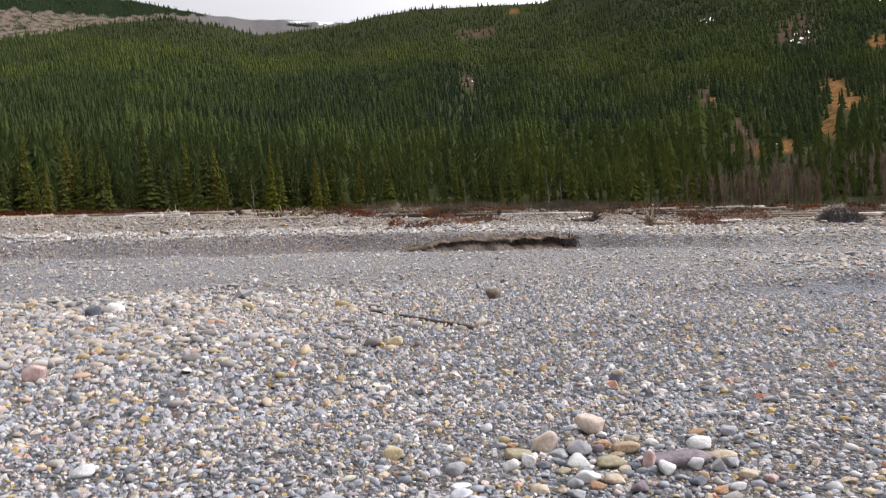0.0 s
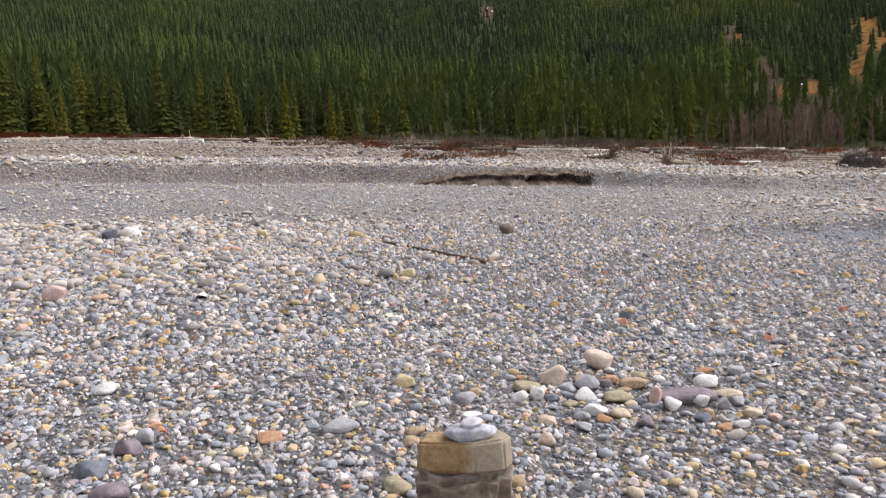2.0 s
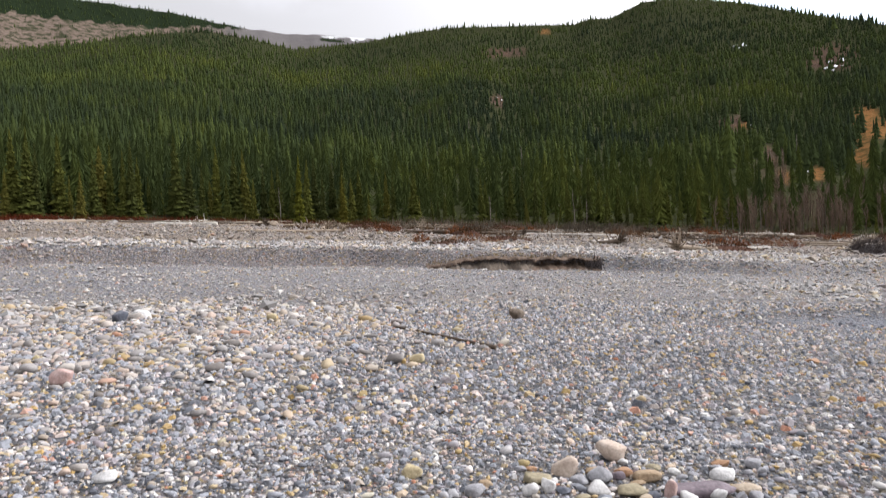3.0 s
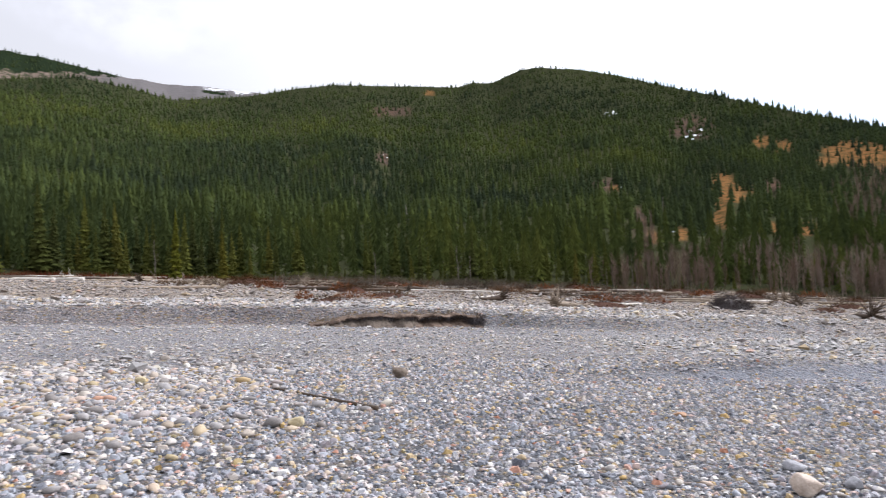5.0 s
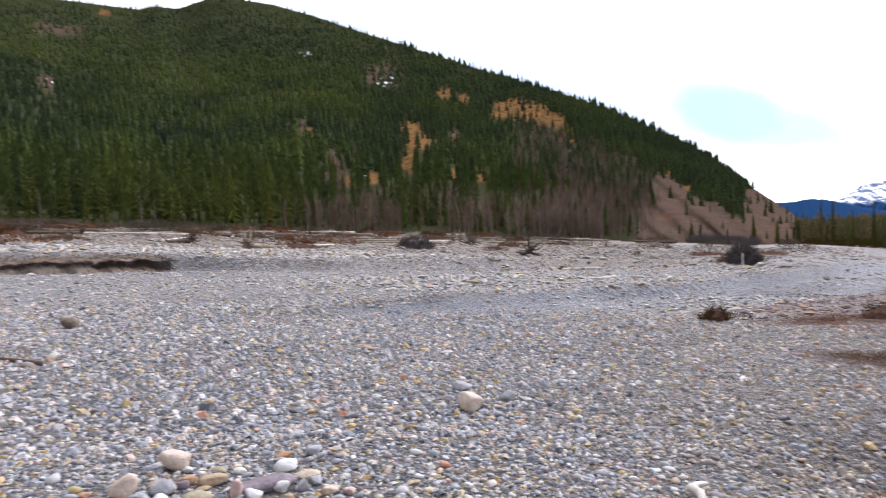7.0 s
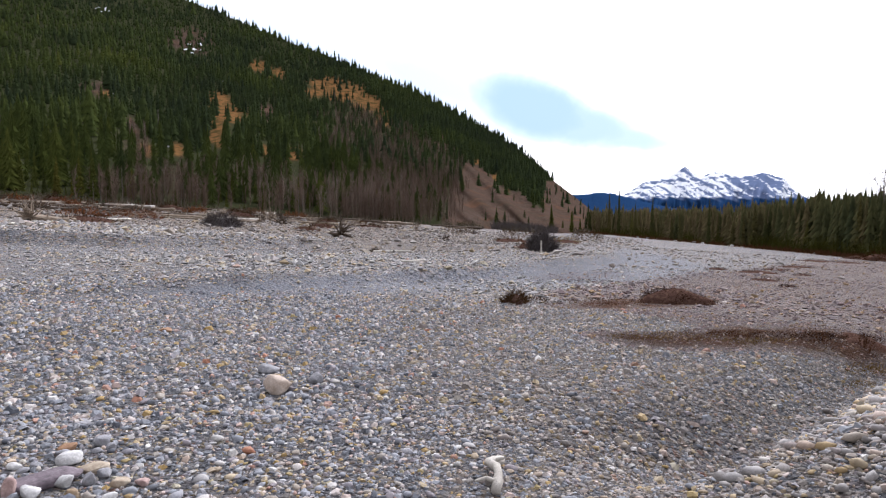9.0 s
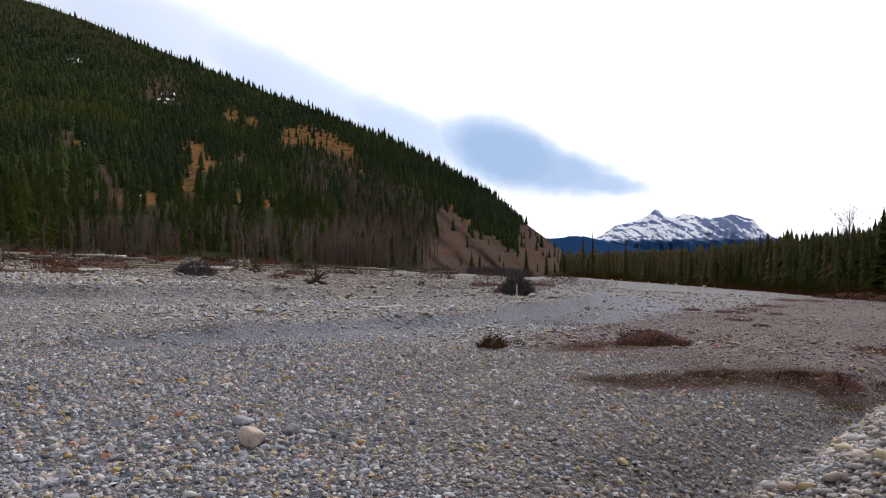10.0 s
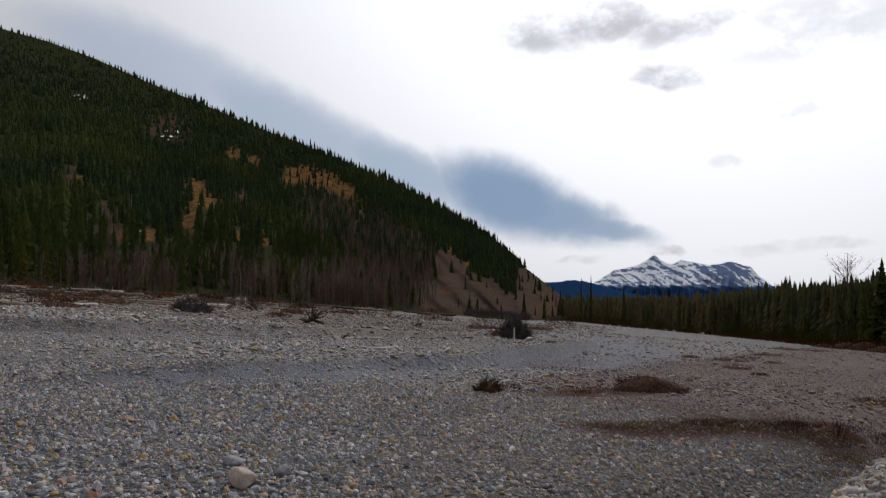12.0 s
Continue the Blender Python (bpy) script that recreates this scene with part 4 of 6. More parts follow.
    t.matrix_basis = m @ Matrix.Diagonal((h * wide, h * wide, h, 1))


build_edge_trees()


# ---------------------------------------------------------------- far mountains
def build_far_peaks():
    top = [(-76, -3.0), (-73, -1.8), (-71.6, -0.8), (-70.9, -0.4), (-70.1, 0.22), (-69.5, 0.95), (-68.9, 1.08), (-68.2, 1.36), (-67.5, 1.18), (-66.7, 1.08), (-66.1, 1.18), (-65.3, 1.38), (-64.75, 1.5), (-64.3, 1.18), (-63.75, 1.24), (-63.3, 1.5), (-62.9, 1.88), (-62.4, 1.55), (-61.7, 1.12), (-60.9, 0.92), (-59.9, 0.7), (-58.8, -0.05), (-57.5, -0.7), (-54, -2)]
    az = np.arange(-76, -54, 0.08)
    v = np.linspace(0, 1.15, 70)
    A, V = np.meshgrid(az, v)
    skyline = np.interp(-A, sorted(-a for a, _ in top), [e for _, e in sorted(top, key=lambda q: -q[0])])
    skyline = skyline + 0.025 * waves(A * 4, V * 0, 0.4, 51)
    foot = -2.2
    skyline = skyline + 0.1
    ridge = 1 - np.abs(waves(A * 2.2 + 1.2 * V, V * 1.5, 0.55, 52))
    el = foot + (skyline - foot) * np.where(V < 1, V ** 1.05, 1 - 3 * (V - 1)) + 0.03 * (ridge - 0.6) * np.sin(np.pi * np.clip(V, 0, 1))
    d = 3700 + 900 * np.clip(V, 0, 1.2) - 110 * ridge * np.sin(np.pi * np.clip(V, 0, 1)) + 45 * waves(A * 5, V * 8, 0.7, 53) * np.sin(np.pi * np.clip(V, 0, 1))
    x, y = spot(A, d)
    z = EYE + d * np.tan(np.radians(el))
    # snow in gullies that slant down from the crest, thicker on the ledges of the first summit
    slant = A * 1.0 - 1.6 * el
    gully = np.sin(slant * 5.5 + 1.4 * waves(A * 2, el * 2, 0.7, 54)) * 0.5 + np.sin(slant * 13 + 1.8 * waves(A * 3, el * 3, 0.6, 58)) * 0.3
    ledge = waves(A * 1.2, (el + 0.14 * A) * 9, 0.7, 56)
    first = smoothstep(A, -66.2, -65.2)
    snow = 0.42 + 0.24 * gully + (0.08 + 0.12 * first) * ledge + 0.1 * first + 0.16 * smoothstep(-A, 69.2, 69.7) - 0.12 * np.exp(-((A + 68.0) / 0.8) ** 2) - 0.14 * np.exp(-((A + 63.1) / 0.35) ** 2) * smoothstep(el, 0.9, 1.2)
    snow *= smoothstep(el, -0.75, -0.2)
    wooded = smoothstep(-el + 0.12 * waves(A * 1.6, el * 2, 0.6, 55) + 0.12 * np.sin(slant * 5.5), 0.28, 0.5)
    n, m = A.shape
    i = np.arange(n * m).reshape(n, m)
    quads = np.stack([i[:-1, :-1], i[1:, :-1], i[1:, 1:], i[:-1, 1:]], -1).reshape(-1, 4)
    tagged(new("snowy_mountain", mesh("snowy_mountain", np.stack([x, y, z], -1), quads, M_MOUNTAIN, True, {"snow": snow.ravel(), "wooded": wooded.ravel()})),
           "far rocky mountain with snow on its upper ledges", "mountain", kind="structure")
    # low foothill at the end of the valley, its blue distance haze painted in
    az = np.arange(-66, -52, 0.1)
    v = np.linspace(0, 1.2, 14)
    A, V = np.meshgrid(az, v)
    sky = np.interp(-A, [52, 54.5, 55.6, 56.7, 57.6, 58.8, 60, 62, 66], [-0.3, 0.0, -0.02, 0.16, 0.1, -0.2, -0.6, -1.0, -1.6]) + 0.03 * waves(A * 4, V * 0, 0.4, 57)
    el = -2.6 + (sky + 2.6) * np.where(V < 1, V, 1 - 2 * (V - 1))
    d = 2500 + 500 * V
    x, y = spot(A, d)
    n, m = A.shape
    i = np.arange(n * m).reshape(n, m)
    quads = np.stack([i[:-1, :-1], i[1:, :-1], i[1:, 1:], i[:-1, 1:]], -1).reshape(-1, 4)
    one = np.ones(A.size)
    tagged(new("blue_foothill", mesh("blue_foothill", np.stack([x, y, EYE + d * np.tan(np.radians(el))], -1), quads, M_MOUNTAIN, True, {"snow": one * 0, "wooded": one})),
           "low wooded foothill painted blue for distance haze", "hill", kind="structure")


def build_grey_mountain():
    az = np.arange(0, 42, 0.2)
    v = np.linspace(0, 1.2, 50)
    A, V = np.meshgrid(az, v)
    sky = np.interp(A, [0, 3, 6.4, 10.8, 12.9, 16.3, 19.0, 21.2, 25.1, 29.4, 42], [14.3, 14.92, 15.27, 15.64, 15.72, 16.07, 16.54, 16.9, 17.24, 17.52, 17.9]) + 0.05 * waves(A, V * 0, 0.5, 61)
    el = 11 + (sky - 11) * np.where(V < 1, V, 1 - 2 * (V - 1))
    d = 1500 + 900 * V + 15 * waves(A, V * 4, 0.8, 62)
    x, y = spot(A, d)
    deep = np.interp(A, [15, 17, 19, 22, 30], [0.1, 0.25, 0.55, 1.2, 1.5])
    wooded = smoothstep(A, 15.5, 17.0) * smoothstep(el - (sky - deep) + 0.16 * waves(A * 2, V * 6, 0.5, 63), -0.1, 0.1)
    wooded = np.maximum(wooded, smoothstep(-A, -10.9, -10.2) * smoothstep(A, 8.2, 9.0) * np.exp(-((el - 15.22 + 0.1 * (10 - A)) / 0.1) ** 2))
    snow = 0.62 * (1 - smoothstep(A, 9.0, 12.0)) * smoothstep(A, 6.0, 7.5) * smoothstep(el - (sky - 0.3), -0.1, 0.1)
    cliff = smoothstep(A, 15, 20)
    n, m = A.shape
    i = np.arange(n * m).reshape(n, m)
    quads = np.stack([i[:-1, :-1], i[:-1, 1:], i[1:, 1:], i[1:, :-1]], -1).reshape(-1, 4)[:, ::-1]
    tagged(new("bare_mountain", mesh("bare_mountain", np.stack([x, y, EYE + d * np.tan(np.radians(el))], -1), quads, M_SLOPE, True,
                                     {"snow": snow.ravel(), "wooded": wooded.ravel(), "cliff": cliff.ravel()})),
           "bare grey talus mountain behind the wooded ridge", "mountain", kind="structure")
    # the trees on its crest and between its cliffs
    rng = np.random.RandomState(66)
    a, b = rng.randint(0, m, 9000), rng.randint(0, 42, 9000)
    flat = wooded.reshape(n, m)[b, a]
    strewn = 0.16 * cliff[b, a] * (waves(A[b, a] * 4, V[b, a] * 30, 0.7, 67) > 0.1)
    ok = rng.rand(9000) < np.maximum(flat, strewn)
    a, b = a[ok], b[ok]
    where = np.stack([x[b, a], y[b, a], (EYE + d * np.tan(np.radians(el)))[b, a] - 1.0], 1)
    where[:, :2] += rng.uniform(-4, 4, (len(a), 2))
    v, f, t = scatter([star_tree(rng, 2, 4, w) for w in (0.17, 0.21, 0.15)], where, rng.uniform(6, 12, len(a)), rng.uniform(0.9, 1.4, len(a)), rng.uniform(0.05, 0.5, len(a)), rng)
    tagged(new("crest_forest", mesh("crest_forest", v, f, M_FOREST, True, {"tone": t})), "dark conifers on the crest of the bare mountain", "forest", kind="stuff")


build_far_peaks()
build_grey_mountain()


# ---------------------------------------------------------------- stones
def ball(level):
    bm = bmesh.new()
    bmesh.ops.create_icosphere(bm, subdivisions=level, radius=1.0)
    v = np.array([p.co[:] for p in bm.verts])
    f = np.array([[q.index for q in fc.verts] for fc in bm.faces])
    bm.free()
    return v, f


def pebble_shape(seed, level, rough=0.2):
    """A water-worn stone about 1 across, from a ball cut by planes and pushed about."""
    rng = np.random.RandomState(seed)
    v, f = ball(level)
    v = v.copy()
    for _ in range(7):
        n = rng.normal(size=3)
        n /= np.linalg.norm(n)
        cut = rng.uniform(0.55, 0.92)
        over = np.clip(v @ n - cut, 0, None)
        v -= over[:, None] * n * 0.85
    for _ in range(4):
        n = rng.normal(size=3) * 1.7
        v *= (1 + rough * 0.3 * np.sin(v @ n + rng.rand() * 6.28))[:, None]
    v /= np.abs(v).max(0)
    return v * 0.5, f


def lay_stones(name, xs, ys, size, shapes, rng, mat, flat=(0.3, 0.62), sink=0.26, smooth=True):
    V, F, base = [], [], 0
    kind = rng.randint(len(shapes), size=len(xs))
    zs = land(xs, ys)
    for s, (v, f) in enumerate(shapes):
        ids = np.where(kind == s)[0]
        n = len(ids)
        if not n:
            continue
        dims = size[ids][:, None] * np.stack([np.ones(n), rng.uniform(0.45, 0.9, n), rng.uniform(flat[0], flat[1], n)], 1)
        p = v[None] * dims[:, None, :]
        tilt, dirn, spin = rng.normal(0, 0.28, n), rng.rand(n) * 6.283, rng.rand(n) * 6.283
        c, si = np.cos(spin)[:, None], np.sin(spin)[:, None]
        x, y, z = p[..., 0] * c - p[..., 1] * si, p[..., 0] * si + p[..., 1] * c, p[..., 2]
        u = x * np.cos(dirn)[:, None] + y * np.sin(dirn)[:, None]
        w = -x * np.sin(dirn)[:, None] + y * np.cos(dirn)[:, None]
        ct, st = np.cos(tilt)[:, None], np.sin(tilt)[:, None]
        u, z = u * ct - z * st, u * st + z * ct
        x = u * np.cos(dirn)[:, None] - w * np.sin(dirn)[:, None] + xs[ids][:, None]
        y = u * np.sin(dirn)[:, None] + w * np.cos(dirn)[:, None] + ys[ids][:, None]
        z = z + (zs[ids] + dims[:, 2] * (0.5 - sink))[:, None]
        V.append(np.stack([x, y, z], -1).reshape(-1, 3))
        F.append((f[None] + (np.arange(n) * len(v))[:, None, None] + base).reshape(-1, f.shape[1]))
        base += n * len(v)
    return mesh(name, np.concatenate(V), np.concatenate(F), mat, smooth)


ROCK_SPOTS = [(-0.04, 2.72, 0.5)]


def build_stones():
    rng = np.random.RandomState(3)
    chip = [pebble_shape(120 + i, 1, 0.35) for i in range(16)]
    nub = []
    for i in range(8):
        v = np.array([(1, 0, 0), (-1, 0, 0), (0, 1, 0), (0, -1, 0), (0, 0, 1), (0, 0, -1)]) * 0.5 * rng.uniform(0.8, 1.15, (6, 1)) + rng.normal(0, 0.07, (6, 3))
        nub.append((v, np.array([(0, 2, 4), (2, 1, 4), (1, 3, 4), (3, 0, 4), (2, 0, 5), (1, 2, 5), (3, 1, 5), (0, 3, 5)])))
    cobble = [pebble_shape(180 + i, 2, 0.3) for i in range(10)]
    # broken angular bits, open underneath where they lie on the ground
    crumb = []
    for i in range(20):
        a = (np.arange(6) + rng.uniform(-0.3, 0.3, 6)) * math.pi / 3
        low = np.stack([np.cos(a) * rng.uniform(0.4, 0.56, 6), np.sin(a) * rng.uniform(0.4, 0.56, 6), rng.uniform(-0.42, -0.25, 6)], 1)
        b = (np.arange(4) + rng.uniform(-0.3, 0.3, 4)) * math.pi / 2 + rng.rand() * 0.6
        top = np.stack([np.cos(b) * rng.uniform(0.18, 0.4, 4), np.sin(b) * rng.uniform(0.18, 0.4, 4), rng.uniform(0.2, 0.5, 4)], 1)
        sides = []
        lo, hi = 0, 0
        while lo < 6 or hi < 4:
            if hi >= 4 or (lo < 6 and (lo + 1) / 6 <= (hi + 1) / 4):
                sides.append((lo, (lo + 1) % 6, 6 + hi % 4))
                lo += 1
            else:
                sides.append((lo % 6, 6 + (hi + 1) % 4, 6 + hi))
                hi += 1
        crumb.append((np.concatenate([low, top]), np.array(sides + [(6, 7, 8), (6, 8, 9)])))

    def field(n, r0, r1, a0, a1):
        return spot(rng.uniform(a0, a1, n), np.sqrt(r0 ** 2 + rng.rand(n) * (r1 ** 2 - r0 ** 2)))

    def sizes(n, mean, spread, lo, hi):
        return np.clip(np.exp(rng.normal(math.log(mean), spread, n)), lo, hi)

    layers = []
    x, y = field(33000, 1.9, 5.7, -83, 36)
    layers.append(("near_pebbles", x, y, sizes(len(x), 0.029, 0.44, 0.013, 0.08), chip[:8] + crumb, M_PEBBLE, False, "loose grey and tan pebbles lying on the gravel flat"))
    x, y = field(2600, 1.9, 6.5, -83, 36)
    layers.append(("larger_pebbles", x, y, sizes(len(x), 0.056, 0.32, 0.035, 0.14), cobble[:4] + chip, M_PEBBLE, True, "rounded fist-sized pebbles among the gravel"))
    x, y = field(74000, 5.3, 13.5, -84, 38)
    layers.append(("gravel_stones", x, y, sizes(len(x), 0.043, 0.4, 0.024, 0.14) * (1 + 0.25 * coarseness(x, y)), crumb, M_PEBBLE, False, "mixed grey, white and ochre river stones"))
    x, y = field(5200, 4.2, 15, -3, 38)
    keep = rng.rand(len(x)) < coarseness(x, y)
    x, y = x[keep], y[keep]
    layers.append(("bar_cobbles", x, y, sizes(len(x), 0.1, 0.42, 0.05, 0.25) * (0.5 + 0.5 * smoothstep(np.hypot(x, y), 5.0, 8.5)), cobble[:5] + chip[:6], M_WARM, True, "coarse pale cobbles heaped on a low bar"))
    x, y = rng.uniform(3.8, 15, 13000), rng.uniform(-1.2, 2.7, 13000)
    keep = rng.rand(len(x)) < coarseness(x, y)
    x, y = x[keep], y[keep]
    layers.append(("bank_cobbles", x, y, sizes(len(x), 0.062, 0.52, 0.03, 0.2), chip + cobble[:2], M_WARM, True, "pale rounded cobbles on a low bank"))
    x, y = field(46000, 12.5, 30, -84, 38)
    layers.append(("mid_stones", x, y, sizes(len(x), 0.078, 0.42, 0.04, 0.28) * (0.8 + 0.7 * coarseness(x, y)), nub, M_COBBLE, False, "scattered river stones on the gravel flat"))
    x, y = field(36000, 24, 66, -86, 38)
    keep = rng.rand(len(x)) < table(polar(x, y)[0], [(-90, 0.2), (-58, 0.3), (-48, 1.0), (40, 1.0)])
    x, y = x[keep], y[keep]
    layers.append(("far_stones", x, y, sizes(len(x), 0.145, 0.45, 0.07, 0.5), nub, M_TANSTONE, False, "pale stones strewn over the far bar"))
    x, y = field(7000, 64, 118, -60, 38)
    layers.append(("distant_stones", x, y, sizes(len(x), 0.3, 0.4, 0.15, 0.9), nub, M_TANSTONE, False, "pale stones before the forest edge"))
    x, y = field(2400, 0.5, 7.5, 36, 277)
    layers.append(("pebbles_behind", x, y, sizes(len(x), 0.07, 0.4, 0.03, 0.2), chip, M_PEBBLE, False, "loose river stones on the gravel flat"))
    x, y = field(1300, 0.4, 2.0, -83, 36)
    layers.append(("pebbles_underfoot", x, y, sizes(len(x), 0.036, 0.4, 0.02, 0.09), chip, M_PEBBLE, False, "loose small pebbles on the gravel flat"))
    taken = np.array(ROCK_SPOTS)
    for name, x, y, s, shapes, mat, smooth, label in layers:
        gap = np.hypot(x[:, None] - taken[:, 0], y[:, None] - taken[:, 1]) > taken[:, 2] * 0.38 + s[:, None] * 0.3
        ok = gap.all(1) & (rng.rand(len(x)) > np.maximum(np.where(polar(x, y)[0] < -14, 0.45, 0.05) * lane(x, y), 0.8 * smoothstep(soil_and_shade_at(x, y), 0.4, 0.95) * (np.hypot(x, y) < 60)))
        s = s * (1 - 0.12 * lane(x, y)) * (1 - 0.35 * soil_and_shade_at(x, y))
        brown = soil_and_shade_at(x, y) + 0.12 * waves(x, y, 0.5, 91) > 0.3
        # towards the lower end more of the stones are tan
        tan = ~brown & (rng.rand(len(x)) < 0.6 * smoothstep(-polar(x, y)[0] + 4 * waves(x, y, 1.5, 92), 36, 56) * (mat is M_PEBBLE))
        for extra, part_of, look_of in (("", ok & ~brown & ~tan, mat), ("tan_", ok & tan, M_TANSTONE), ("brown_", ok & brown, M_BROWNSTONE)):
            if part_of.sum() > 40:
                me = lay_stones(extra + name, x[part_of], y[part_of], s[part_of], shapes, rng, look_of, smooth=smooth)
                tagged(new(extra + name, me), {"": "", "tan_": "tan and ", "brown_": "earth-stained "}[extra] + label, "stones", kind="stuff")
    # the stones nearest to the eye, each its own piece of the flat
    data = [mesh("stone", v, f, M_SINGLE, True) for v, f in cobble]
    done = 0
    while done < 300:
        x, y = rng.uniform(-1.9, 2.6), rng.uniform(2.05, 3.9)
        s = float(sizes(1, 0.05, 0.35, 0.03, 0.11)[0])
        if (np.hypot(x - taken[:, 0], y - taken[:, 1]) < taken[:, 2] * 0.5 + s * 0.5).any():
            continue
        ob = child("stone", data[rng.randint(len(data))], GROUND)
        h = s * rng.uniform(0.4, 0.65)
        ob.matrix_basis = pose(x, y, float(land(x, y)) + h * 0.22, rng.normal(0, 12), rng.normal(0, 12), rng.uniform(0, 360)) @ Matrix.Diagonal((s, s * rng.uniform(0.6, 0.9), h, 1))
        done += 1


def rock_mesh(name, seed, wide, deep, high, mat, block=0.0):
    """One stone, resting with its underside at z 0."""
    rng = np.random.RandomState(seed)
    v, f = ball(3)
    v = v.copy()
    if block:
        v = np.sign(v) * np.abs(v) ** (1 - block)
    for _ in range(16):
        n = rng.normal(size=3)
        n /= np.linalg.norm(n)
        over = np.clip(v @ n - rng.uniform(0.5, 0.86) * (1 + 0.75 * block), 0, None)
        v -= over[:, None] * n * 0.9
    for k in (1.6, 3.5, 7.0):
        n = rng.normal(size=3) * k
        v *= (1 + 0.07 / k * np.sin(v @ n * 1.3 + rng.rand() * 6.28))[:, None]
    v = (v - v.min(0)) / (v.max(0) - v.min(0)) - (0.5, 0.5, 0.0)
    return mesh(name, v * (wide, deep, high), f, mat, True)


COUNT = [0]


def prism_mesh(name, seed, outline, high, mat, lean=0.05, lump=0.006, wear=0.012):
    """A broken slab: a plan outline carried up, with worn edges and a chipped surface."""
    bm = bmesh.new()
    rng = np.random.RandomState(seed)
    lo = [bm.verts.new((x * (1 - lean), y * (1 - lean), 0)) for x, y in outline]
    hi = [bm.verts.new((x, y, high * (1 + rng.uniform(-0.03, 0.03)))) for x, y in outline]
    n = len(outline)
    bm.faces.new(lo[::-1])
    bm.faces.new(hi)
    for i in range(n):
        bm.faces.new((lo[i], lo[(i + 1) % n], hi[(i + 1) % n], hi[i]))
    bmesh.ops.bevel(bm, geom=bm.edges[:], offset=wear, segments=2, affect="EDGES")
    bmesh.ops.triangulate(bm, faces=bm.faces[:])
    for _ in range(4):
        long = [e for e in bm.edges if e.calc_length() > 0.014]
        bmesh.ops.subdivide_edges(bm, edges=long, cuts=1)
        bmesh.ops.triangulate(bm, faces=bm.faces[:])
    off = Vector(rng.rand(3) * 40)
    for v in bm.verts:
        v.co += noise.noise_vector(v.co * 9 + off) * lump + noise.noise_vector(v.co * 38 + off) * min(lump * 0.45, 0.006)
    pts = np.array([v.co[:] for v in bm.verts])
    faces = np.array([[q.index for q in f.verts] for f in bm.faces])
    bm.free()
    return mesh(name, pts, faces, mat, True)


def rock(x, y, wide, high, colour, turn=None, deep=None, tilt=0.0, label="", name="river_stone", sink=0.2):
    COUNT[0] += 1
    rng = np.random.RandomState(900 + COUNT[0])
    deep = deep or wide * rng.uniform(0.65, 0.95) if wide > high * 1.2 else wide * 0.9
    if colour in ("ochre", "olive", "rust", "tan"):
        high *= 0.7
    ROCK_SPOTS.append((x, y, wide))
    ob = new(name, rock_mesh(name, COUNT[0], wide, deep, high, ROCKS[colour], 0.38 if colour in ("ochre", "olive", "yellow", "rust", "purple", "tan") else 0.1))
    ob.matrix_basis = pose(x, y, float(land(x, y)) - high * sink, tilt, rng.normal(0, 5), rng.normal(0, 25) if turn is None else turn)
    return tagged(ob, label or f"smooth {colour} river stone lying among the gravel", "stone", "single stones on the gravel")


# ---------------------------------------------------------------- stacked cairn
def build_cairn():
    x, y = -0.045, 2.72
    z = float(land(x, y)) - 0.03
    c = thing("stone_cairn", "small stack of five stones on the gravel flat", "cairn")
    c.matrix_basis = pose(x, y, z, 0, 0, 0)
    base = child("base_stone", prism_mesh("base_stone", 71, [(-0.205, -0.04), (-0.15, -0.12), (0.07, -0.15), (0.18, -0.1), (0.2, 0.05), (0.1, 0.14), (-0.15, 0.13)], 0.315, ROCKS["block"], 0.16, 0.03, 0.035), c, "dark mauve-brown layered block")
    base.matrix_basis = pose(-0.03, 0.02, 0, 0, 0, 0)
    slab = child("slab_stone", prism_mesh("slab_stone", 78, [(-0.185, -0.06), (0.03, -0.12), (0.145, -0.095), (0.175, -0.02), (0.12, 0.085), (-0.15, 0.08)], 0.118, ROCKS["slab"], -0.03, 0.005, 0.008), c, "ochre-brown squared slab")
    slab.matrix_basis = pose(-0.016, 0.02, 0.302, -6, 0, 0)
    flat = child("flat_stone", rock_mesh("flat_stone", 73, 0.208, 0.15, 0.066, ROCKS["dapple"], 0.15), c, "mottled blue-grey flat stone")
    flat.matrix_basis = pose(0.0, 0.005, 0.412, -3, 2, 10)
    top = child("top_stone", rock_mesh("top_stone", 74, 0.09, 0.085, 0.045, ROCKS["lilac"], 0.0), c, "small pale pebble")
    top.matrix_basis = pose(0.012, -0.02, 0.462, 0, 3, 0)
    last = child("top_pebble", rock_mesh("top_pebble", 75, 0.085, 0.08, 0.03, ROCKS["white"], 0.0), c, "small white pebble at the back")
    last.matrix_basis = pose(0.012, 0.04, 0.482, -8, 3, 0)
    return c


build_cairn()

# ring of picked stones and other single stones
rock(0.85, 4.83, 0.20, 0.15, "cream", label="large smooth cream boulder in the stone ring")
rock(0.50, 4.53, 0.17, 0.14, "cream", label="rounded cream stone in the stone ring")
rock(0.69, 4.43, 0.16, 0.11, "grey")
rock(0.65, 4.24, 0.14, 0.09, "white")
rock(0.98, 4.46, 0.17, 0.10, "ochre")
rock(0.84, 4.24, 0.19, 0.08, "olive")
rock(1.23, 4.22, 0.42, 0.085, "purple", turn=4, deep=0.13, label="long purplish slab lying in the stone ring")
rock(1.04, 4.17, 0.07, 0.13, "pink", label="upright pink stone leaning on a slab")
rock(1.51, 4.28, 0.16, 0.08, "tan")
rock(1.45, 4.49, 0.17, 0.09, "white")
rock(1.31, 4.15, 0.10, 0.08, "white")
